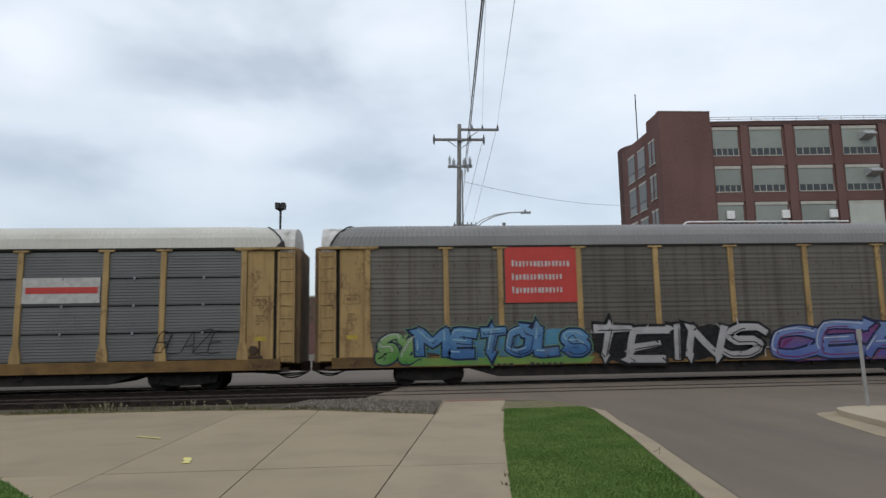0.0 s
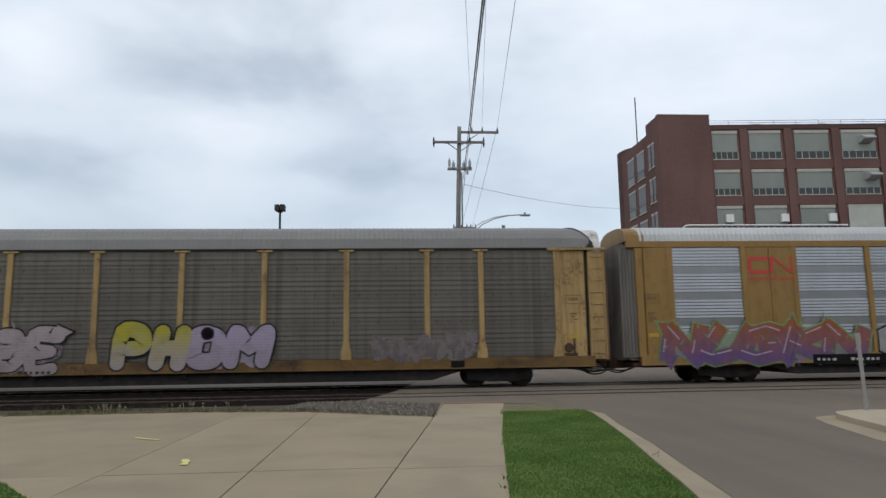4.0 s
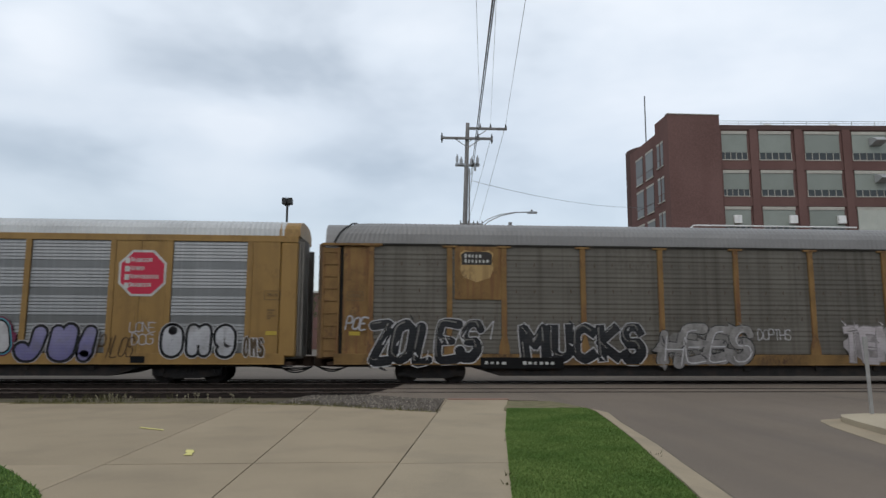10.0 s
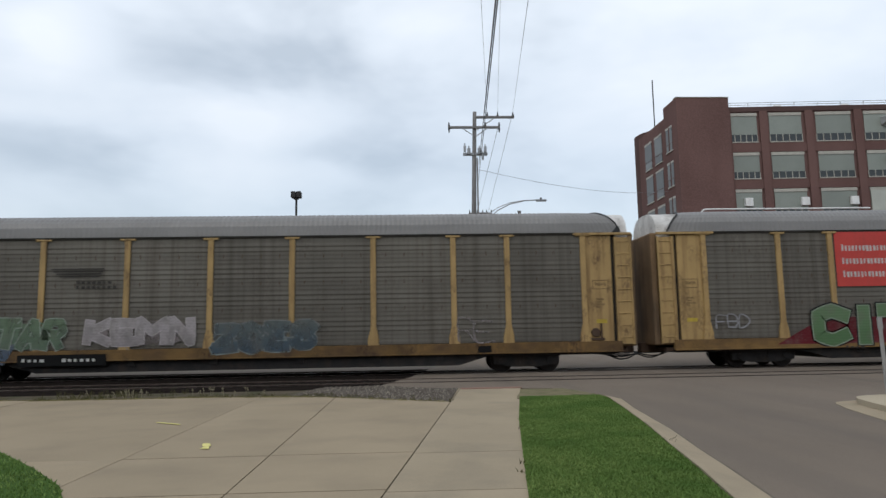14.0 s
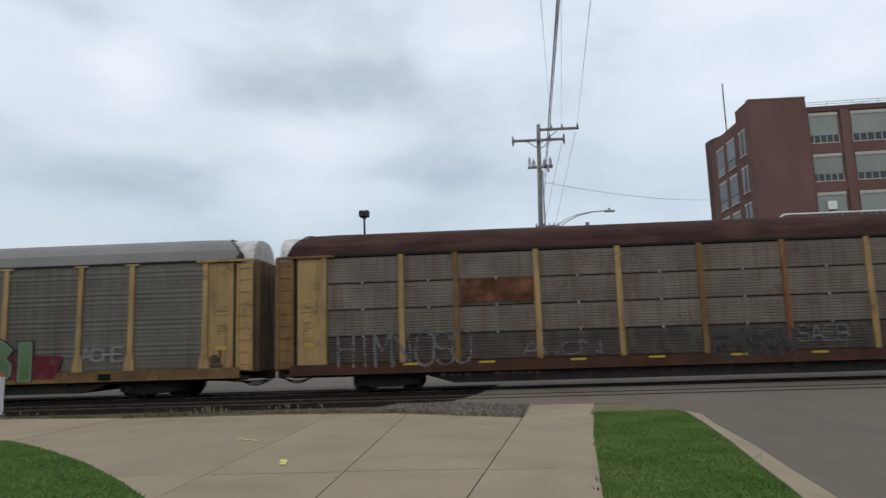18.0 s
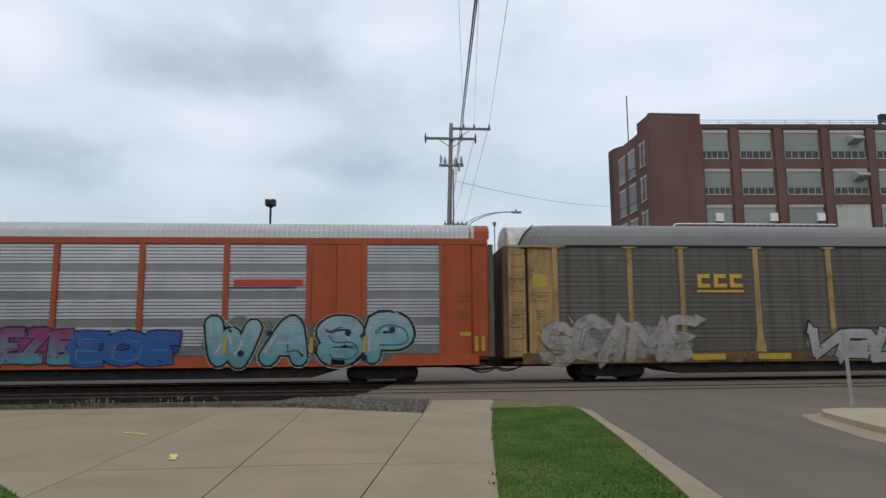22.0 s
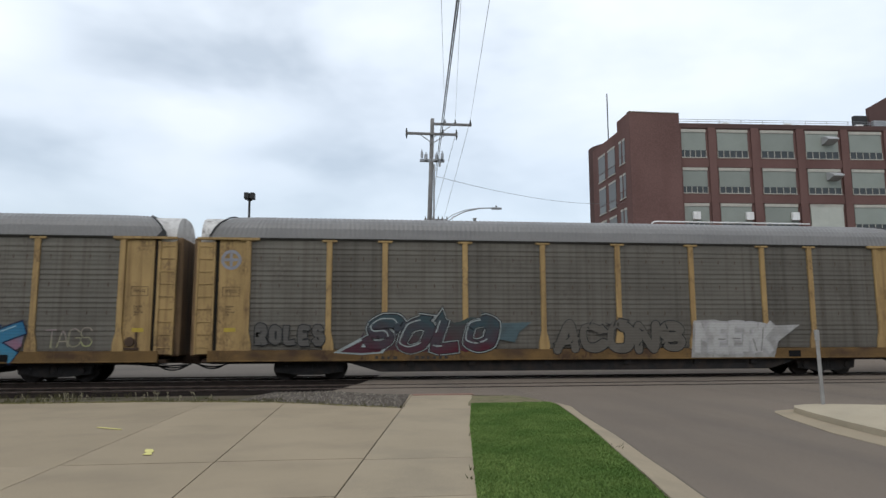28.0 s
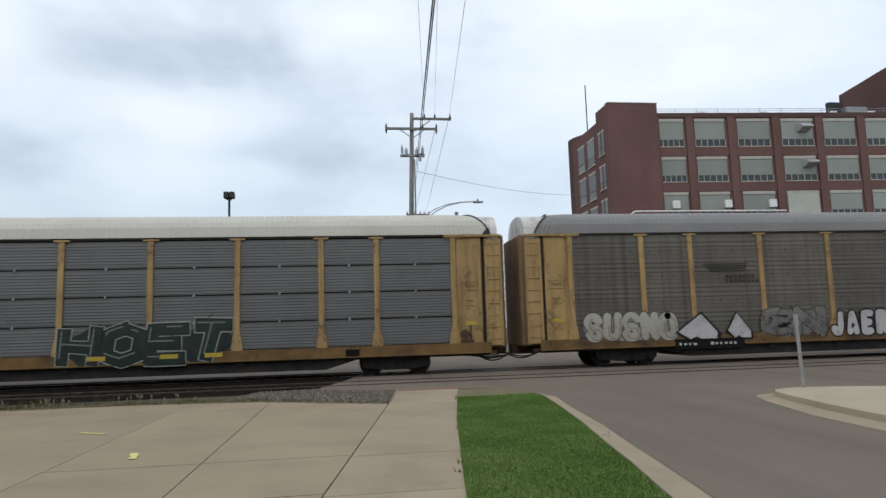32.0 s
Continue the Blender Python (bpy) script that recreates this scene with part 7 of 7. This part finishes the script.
pole = thing("utility_pole", pose(0, 40, 0), "weathered wooden utility pole with two cross arms", "utility pole")
bm = bmesh.new()
bm_tube(bm, [(3.62, 0, -0.1), (3.78, 0, 8.0), (3.97, 0, 14.95)], 0.19, 10, 0.12)
part("shaft", finish(bm, "shaft", M_POLE, smooth=True), pole)


def arm_mesh(name, x0, x1, z):
    bm = bmesh.new()
    bm_box(bm, x0, x1, -0.07, 0.07, z - 0.07, z + 0.07)
    return finish(bm, name, M_POLE, bevel=0.01)


part("cross_arm", arm_mesh("cross_arm", 3.95, 6.42, 14.62), pole)
part("cross_arm", arm_mesh("cross_arm", 2.3, 5.5, 13.92), pole, "", pose(0, -0.18, 0))
for a, b in (((5.1, 0, 14.5), (4.0, 0, 13.75)), ((3.2, -0.2, 13.85), (3.9, -0.2, 13.35)), ((4.7, -0.2, 13.85), (4.0, -0.2, 13.35))):
    bm = bmesh.new()
    bm_tube(bm, [a, b], 0.03, 5)
    part("brace", finish(bm, "brace", M_GALV), pole)
ins = bmesh.new()
bm_tube(ins, [(0, 0, 0), (0, 0, 0.1), (0, 0, 0.12), (0, 0, 0.25)], 0.07, 8, 0.03)
ins_me = finish(ins, "insulator", M_DARKMETAL)
for x, y, z in ((4.75, 0, 14.69), (5.4, 0, 14.69), (6.35, 0, 14.69), (2.36, -0.18, 13.99), (5.45, -0.18, 13.99), (4.6, -0.18, 13.99)):
    part("insulator", ins_me, pole, "", pose(x, y, z))
for x in (2.36, 5.45):
    part("insulator", ins_me, pole, "", pose(x, -0.18, 13.85, 180))
for x, z, r in ((3.55, 12.45, 0.1), (4.2, 12.45, 0.11), (4.55, 12.55, 0.09), (3.3, 12.6, 0.08), (4.4, 12.1, 0.07)):
    bm = bmesh.new()
    bm_tube(bm, [(x, -0.2, z - 0.22), (x, -0.2, z - 0.18), (x, -0.2, z + 0.08), (x, -0.2, z + 0.12), (x, -0.2, z + 0.15)], r, 10)
    bm_tube(bm, [(x, -0.2, z + 0.13), (x, -0.2, z + 0.3)], 0.035, 6)
    part("cutout", finish(bm, "cutout", M_GALV), pole, "small grey fuse cutout")
part("bracket", box_mesh("bracket", M_GALV, 3.2, 4.7, -0.12, 0.1, 12.2, 12.35, 0.01), pole)
bm = bmesh.new()
bm_tube(bm, [(4.0, -0.2, 0), (4.05, -0.2, 12)], 0.05, 6)
part("conduit", finish(bm, "conduit", M_POLE), pole)

WIRES = [((4.75, 40, 14.95), (0.106, 0.936, 0.506), 17.0, 0.006, M_WIRE_GREY), ((5.4, 40, 14.95), (0.136, 0.933, 0.506), 17.0, 0.006, M_WIRE_GREY),
         ((6.35, 40, 14.95), (0.18, 0.93, 0.507), 17.0, 0.008, M_WIRE_GREY), ((4.15, 39.8, 11.6), (0.131, 0.933, 0.506), 12.0, 0.017, M_WIRE),
         ((4.1, 39.8, 10.6), (0.134, 0.933, 0.506), 11.5, 0.013, M_WIRE)]
for p, d, reach, r, m in WIRES:
    way = Vector(d).normalized()
    q = Vector(EYE) + way * reach
    end = Vector(p) + (q - Vector(p)) * 1.9
    bm = bmesh.new()
    bm_tube(bm, [Vector(p).lerp(end, i / 12) for i in range(13)], r, 5)
    thing("overhead_wire", Matrix(), "overhead cable running from the utility pole", "cable", "overhead cables", data=finish(bm, "overhead_wire", m))
for p, q, sag, r, m in (((6.35, 40, 14.95), (12.0, 140, 12.6), 0.8, 0.013, M_WIRE_GREY), ((5.45, 39.8, 14.2), (9.5, 140, 12.2), 0.9, 0.013, M_WIRE_GREY),
                        ((4.2, 40, 11.3), (29.1, 72, 16.5), 0.7, 0.014, M_WIRE_GREY)):
    bm = bmesh.new()
    bm_tube(bm, sagging(p, q, sag), r, 5)
    thing("overhead_wire", Matrix(), "thin overhead cable leaving the utility pole", "cable", "overhead cables", data=finish(bm, "overhead_wire", m))

far_pole = thing("utility_pole", pose(6.3, 60, 0), "farther wooden utility pole with one cross arm", "utility pole")
bm = bmesh.new()
bm_tube(bm, [(0, 0, -0.1), (0, 0, 12.0)], 0.15, 8, 0.1)
part("shaft", finish(bm, "shaft", M_POLE), far_pole)
part("cross_arm", box_mesh("cross_arm", M_POLE, -1.08, 1.05, -0.07, 0.07, 12.0, 12.14), far_pole)
for x in (-1.0, -0.3, 0.2, 0.55, 0.98):
    part("insulator", ins_me, far_pole, "", pose(x, 0, 12.14))

lot_light = thing("street_lamp", pose(9.85, 60, 0), "small pale post-top lamp beyond the tracks", "street lamp")
bm = bmesh.new()
bm_tube(bm, [(0, 0, -0.1), (0, 0, 11.95)], 0.06, 6)
part("pole", finish(bm, "pole", M_GALV), lot_light)
bm = bmesh.new()
bm_tube(bm, [(0, 0, 11.9), (0, 0, 11.98), (0, 0, 12.2), (0, 0, 12.26)], 0.1, 8, 0.2)
part("lamp_head", finish(bm, "lamp_head", M_POLE), lot_light)

street = thing("street_lamp", pose(5.4, 48, 0), "grey street lamp with a long curved arm", "street lamp")
bm = bmesh.new()
bm_tube(bm, [(0, 0, -0.1), (0, 0, 9.8)], 0.1, 8, 0.07)
part("pole", finish(bm, "pole", M_GALV), street)
bm = bmesh.new()
bm_tube(bm, [(0, 0, 9.4), (0.9, 0, 10.2), (1.8, 0, 10.65), (2.9, 0, 10.9), (3.9, 0, 10.95)], 0.045, 6)
bm_tube(bm, [(0, 0, 9.75), (0.9, 0, 10.4), (1.8, 0, 10.75), (2.9, 0, 10.93)], 0.03, 6)
part("arm", finish(bm, "arm", M_GALV), street)
part("lamp_head", box_mesh("lamp_head", M_GALV, 3.75, 4.5, -0.14, 0.14, 10.84, 10.98, 0.03), street)
part("photocell", box_mesh("photocell", M_DARKMETAL, 4.05, 4.15, -0.05, 0.05, 10.98, 11.12), street)

flood = thing("flood_light", pose(-9.5, 55, 0), "dark lot light on a tall thin pole", "lamp post")
bm = bmesh.new()
bm_tube(bm, [(0, 0, -0.1), (0, 0, 12.7)], 0.09, 8)
part("pole", finish(bm, "pole", M_DARKMETAL), flood)
for x in (-0.42, 0.02):
    part("lamp_head", box_mesh("lamp_head", M_DARKMETAL, x, x + 0.4, -0.3, 0.3, 12.62, 13.15, 0.04), flood)
part("bracket", box_mesh("bracket", M_DARKMETAL, -0.2, 0.2, -0.06, 0.06, 12.5, 12.66), flood)

lot = thing("street_lamp", pose(56.6, 60, 0), "pale lamp post with a short curved arm", "street lamp")
bm = bmesh.new()
bm_tube(bm, [(0, 0, -0.1), (0, 0, 16), (-0.15, 0, 16.8), (-0.8, 0, 17.05)], 0.13, 8, 0.09)
part("pole", finish(bm, "pole", M_WHITE), lot)
part("lamp_head", box_mesh("lamp_head", M_GALV, -1.3, -0.7, -0.15, 0.15, 16.95, 17.12, 0.03), lot)

# near things along the walk
post = thing("sign_post", pose(9.95, 13.9, 0.12), "plain galvanised post with a bent lean", "post")
bm = bmesh.new()
bm_prism(bm, [(-0.045, -0.02), (0.045, -0.02), (0.045, 0.0), (0.02, 0.0), (0.015, 0.03), (-0.015, 0.03), (-0.02, 0.0), (-0.045, 0.0)], "z", -0.15, 1.6)
part("channel", finish(bm, "channel", M_POSTSTEEL), post)
part("top_bracket", box_mesh("top_bracket", M_POSTSTEEL, -0.055, 0.055, -0.035, 0.01, 1.38, 1.62, 0.006), post)
post.matrix_world = pose(9.95, 13.9, 0.12, 0, -1.6, 10)

marker = thing("marker_post", pose(-15.0, 20.35, -0.02), "white cable marker post with an orange top", "post")
bm = bmesh.new()
bm_tube(bm, [(0, 0, 0), (0, 0, 1.16)], 0.13, 10)
part("shaft", finish(bm, "shaft", M_WHITE), marker)
bm = bmesh.new()
bm_tube(bm, [(0, 0, 1.16), (0, 0, 1.2), (0, 0, 1.26)], 0.15, 10)
part("cap", finish(bm, "cap", surface("orange_cap", (0.4, 0.14, 0.06), 0.7, 8)), marker, "faded orange cap")

walk_lamp = thing("lamp_post", pose(-20.6, 17.0, 0), "dark square lamp post with a flat head", "lamp post")
part("shaft", box_mesh("shaft", M_DARKMETAL, -0.07, 0.07, -0.07, 0.07, 0.1, 4.62, 0.012), walk_lamp)
part("base", box_mesh("base", M_DARKMETAL, -0.28, 0.28, -0.28, 0.28, -0.02, 0.14, 0.03), walk_lamp)
part("lamp_head", box_mesh("lamp_head", M_DARKMETAL, 0.05, 1.25, -0.2, 0.2, 4.44, 4.6, 0.03), walk_lamp)

# ------------------------------------------------------------------ weeds and gravel beside the track
rng = np.random.default_rng(11)


def tufts(name, spots, material, height, spread, count):
    verts, faces = [], []
    for x, y in spots:
        for _ in range(count):
            a, h = rng.uniform(0, 6.28), height * rng.uniform(0.35, 1.1)
            bx, by = x + rng.normal(0, 0.06), y + rng.normal(0, 0.06)
            tx, ty = bx + math.cos(a) * spread * h, by + math.sin(a) * spread * h
            w = 0.008
            k = len(verts)
            verts += [(bx - w, by, 0), (bx + w, by, 0), (tx, ty, h)]
            faces.append((k, k + 1, k + 2))
    me = bpy.data.meshes.new(name)
    me.from_pydata(verts, [], faces)
    me.materials.append(material)
    return me


def far_edge(x):
    return float(np.interp(x, [-40, -24, -18, -13, -9.6, -5.2, -2.3, -0.8, 0.8], [17.5, 18.3, 18.6, 18.5, 17.9, 17.9, 17.4, 16.5, 15.6]))


patches = rng.uniform(-30, 0.6, 60)
spots = [(x, far_edge(x) + abs(rng.normal(0, 0.3)) + 0.05) for x in (rng.choice(patches, 520) + rng.normal(0, 0.18, 520)) if x < 0.7]
thing("weeds", pose(0, 0, -0.015), "low dry weeds along the edge of the walk", "weeds", kind="stuff", data=tufts("weeds", spots, M_WEED, 0.09, 0.6, 8))
spots = [(x, far_edge(x) + 0.2 + abs(rng.normal(0, 0.5))) for x in np.concatenate([rng.uniform(-24, -6, 40), rng.normal(-7.7, 0.5, 16), rng.normal(-14.2, 1.0, 14)])]
thing("tall_weeds", pose(0, 0, -0.015), "taller pale flowering weeds beside the track", "weeds", kind="stuff", data=tufts("tall_weeds", spots, M_WEED, 0.26, 0.5, 6))
spots = [(x, far_edge(x) + rng.normal(0.02, 0.05)) for x in rng.uniform(-30, 0.7, 1500)]
thing("edge_growth", pose(0, 0, -0.008), "low yellowish growth along the edge of the walk", "weeds", kind="stuff", data=tufts("edge_growth", spots, M_MOSS, 0.035, 0.9, 6))
heads = []
for x in np.concatenate([rng.normal(-7.7, 0.35, 14), rng.normal(-14.4, 0.9, 22), rng.normal(-5.0, 0.3, 5), rng.uniform(-24, -3.0, 14)]):
    heads += [(x + rng.normal(0, 0.05), far_edge(x) + 0.25 + abs(rng.normal(0, 0.25)))]
bm = bmesh.new()
for x, y in heads:
    h = rng.uniform(0.06, 0.22)
    tip = (x + rng.normal(0, 0.05), y, h)
    bm_tube(bm, [(x, y, 0), tip], 0.004, 3)
    for _ in range(5):
        p = (tip[0] + rng.normal(0, 0.015), tip[1] + rng.normal(0, 0.015), h + rng.uniform(-0.05, 0.03))
        bm_tube(bm, [p, (p[0] + rng.normal(0, 0.012), p[1], p[2] + 0.025)], 0.012, 4, 0.004)
thing("seed_heads", pose(0, 0, -0.015), "thin weed stems with pale seed heads", "weeds", kind="stuff", data=finish(bm, "seed_heads", M_WEED_HEAD))
spots = [(1.27, 7.9), (3.6, 9.6), (3.62, 9.75), (1.75, 11.2), (1.33, 8.4), (0.84, 15.62), (0.86, 15.8), (-0.03, 16.1)]
thing("edge_weeds", pose(0, 0, 0.005), "small green weeds in the joints of the walk", "weeds", kind="stuff", data=tufts("edge_weeds", spots, M_WEED, 0.06, 0.7, 6))
verts, faces = [], []
soil = [(-3.2, 18.2), (-2.3, 17.45), (-0.8, 16.55), (0.78, 15.65), (1.2, 18.95), (0.4, 19.2), (-1.0, 20.4), (-2.6, 20.2)]
n = 0
while n < 7000:
    x, y = rng.uniform(-3.2, 1.2), rng.uniform(15.6, 20.4)
    if not inside((x, y), soil):
        continue
    r = rng.uniform(0.015, 0.048)
    k = len(verts)
    verts += [(x + r * rng.uniform(0.7, 1.2) * dx, y + r * rng.uniform(0.7, 1.2) * dy, max(0, r * dz)) for dx, dy, dz in ((1, 0, 0), (0, 1, 0), (-1, 0, 0), (0, -1, 0), (0.2, 0.1, 1))]
    faces += [(k, k + 1, k + 4), (k + 1, k + 2, k + 4), (k + 2, k + 3, k + 4), (k + 3, k, k + 4)]
    n += 1
me = bpy.data.meshes.new("gravel")
me.from_pydata(verts, [], faces)
me.materials.append(M_STONES)
thing("gravel", pose(0, 0, -0.014), "loose grey gravel at the end of the crossing", "gravel", kind="stuff", data=me)


# ------------------------------------------------------------------ far side of the tracks
def tree(x, y, height, seed):
    r = random.Random(seed)
    t = thing("tree", pose(x, y, 0), "leafy green tree beyond the tracks", "tree", "trees beyond the tracks")
    bm = bmesh.new()
    bm_tube(bm, [(0, 0, -0.1), (0.1, 0, height * 0.3), (0.05, 0.1, height * 0.6)], 0.22, 8, 0.1)
    for i in range(7):
        a = 6.28 * i / 7
        z = height * r.uniform(0.3, 0.55)
        bm_tube(bm, [(0.08, 0, z), (math.cos(a) * height * 0.14, math.sin(a) * height * 0.14, z + height * 0.14), (math.cos(a) * height * 0.25, math.sin(a) * height * 0.25, z + height * 0.24)], 0.07, 5, 0.02)
    part("trunk", finish(bm, "trunk", M_BARK), t)
    verts, faces = [], []
    clumps = [(r.gauss(0, 0.17) * height, r.gauss(0, 0.17) * height, height * r.uniform(0.38, 0.92)) for _ in range(34)]
    for cx, cyy, cz in clumps:
        for _ in range(70):
            s = height * 0.07
            p = Vector((cx + r.gauss(0, s), cyy + r.gauss(0, s), cz + r.gauss(0, s * 0.8)))
            d1, d2 = Vector((r.gauss(0, 1), r.gauss(0, 1), r.gauss(0, 1))).normalized() * 0.13, Vector((r.gauss(0, 1), r.gauss(0, 1), r.gauss(0, 1))).normalized() * 0.11
            k = len(verts)
            verts += [p - d1, p + d2, p + d1, p - d2]
            faces.append((k, k + 1, k + 2, k + 3))
    me = bpy.data.meshes.new("crown")
    me.from_pydata([tuple(v) for v in verts], [], faces)
    me.materials.append(M_LEAF)
    part("crown", me, t)


for i, (x, y, h) in enumerate(((-3.5, 88, 8.5), (-8, 92, 9), (1.5, 95, 8), (-14, 90, 8), (-22, 96, 9), (-30, 94, 8.5), (-40, 98, 9))):
    tree(x, y, h, i)
low = thing("low_building", pose(-6, 110, 0), "low red brick building beyond the tracks", "building")
part("wall", box_mesh("wall", M_BRICK, -12, 8, 0, 12, -0.1, 9.0), low)
part("roof", box_mesh("roof", M_STONE, -12.2, 8.2, -0.2, 12.2, 9.0, 9.3), low)
board = thing("sign_board", pose(-0.4, 60, 0), "dark sign board on two posts with pale lettering", "sign")
part("board", box_mesh("board", M_DARKMETAL, -1.6, 0.8, 0, 0.2, 7.6, 9.0, 0.02), board)
for x in (-1.3, 0.5):
    part("leg", box_mesh("leg", M_DARKMETAL, x - 0.06, x + 0.06, 0.02, 0.18, -0.1, 7.6), board)
bars(board, -1.4, 0.6, 7.8, 8.8, 2, M_LETTER, -0.002, "sign_bar", (8, 7))


# ------------------------------------------------------------------ movement of the train
def travel(t):
    """Metres that the train has gone by t seconds."""
    return 11.55 * t - 0.486 * (((t - 16) / 10) ** 2 - 2.56)


# cars stand a little apart from an even spacing
SLACK = (0.0, 0.05, -0.01, -0.03, -0.14, -0.15, -0.16, 0.04, 0.15, 0.18, 0.04, -0.06, -0.15, -0.28, -0.15)


def motions():
    for k, c in enumerate(cars):
        start = 1.022 * (-33.01 + 28.55 * k + 0.476 * 2.56 + 14.275) + SLACK[k]
        walk(c, [(t, pose(start - travel(t), NEAR_RAIL, 0.012)) for t in range(0, 33, 2)])
        # wheels turn while the car is before the street
        t0, t1 = max(0.0, (start - 36) / 11.55), min(32.0, (start + 42) / 11.55)
        steps = sorted({0.0, 32.0} | {round(n / 20, 4) for n in range(int(t0 * 20), int(t1 * 20) + 1)})
        for truck in c.children:
            if not truck.name.startswith("truck"):
                continue
            for w in truck.children:
                if w.name.startswith("wheelset"):
                    x = w.location.x
                    walk(w, [(t, pose(x, 0, 0.432, 0, -math.degrees(travel(min(max(t, t0), t1)) / 0.42), 0)) for t in steps])


motions()
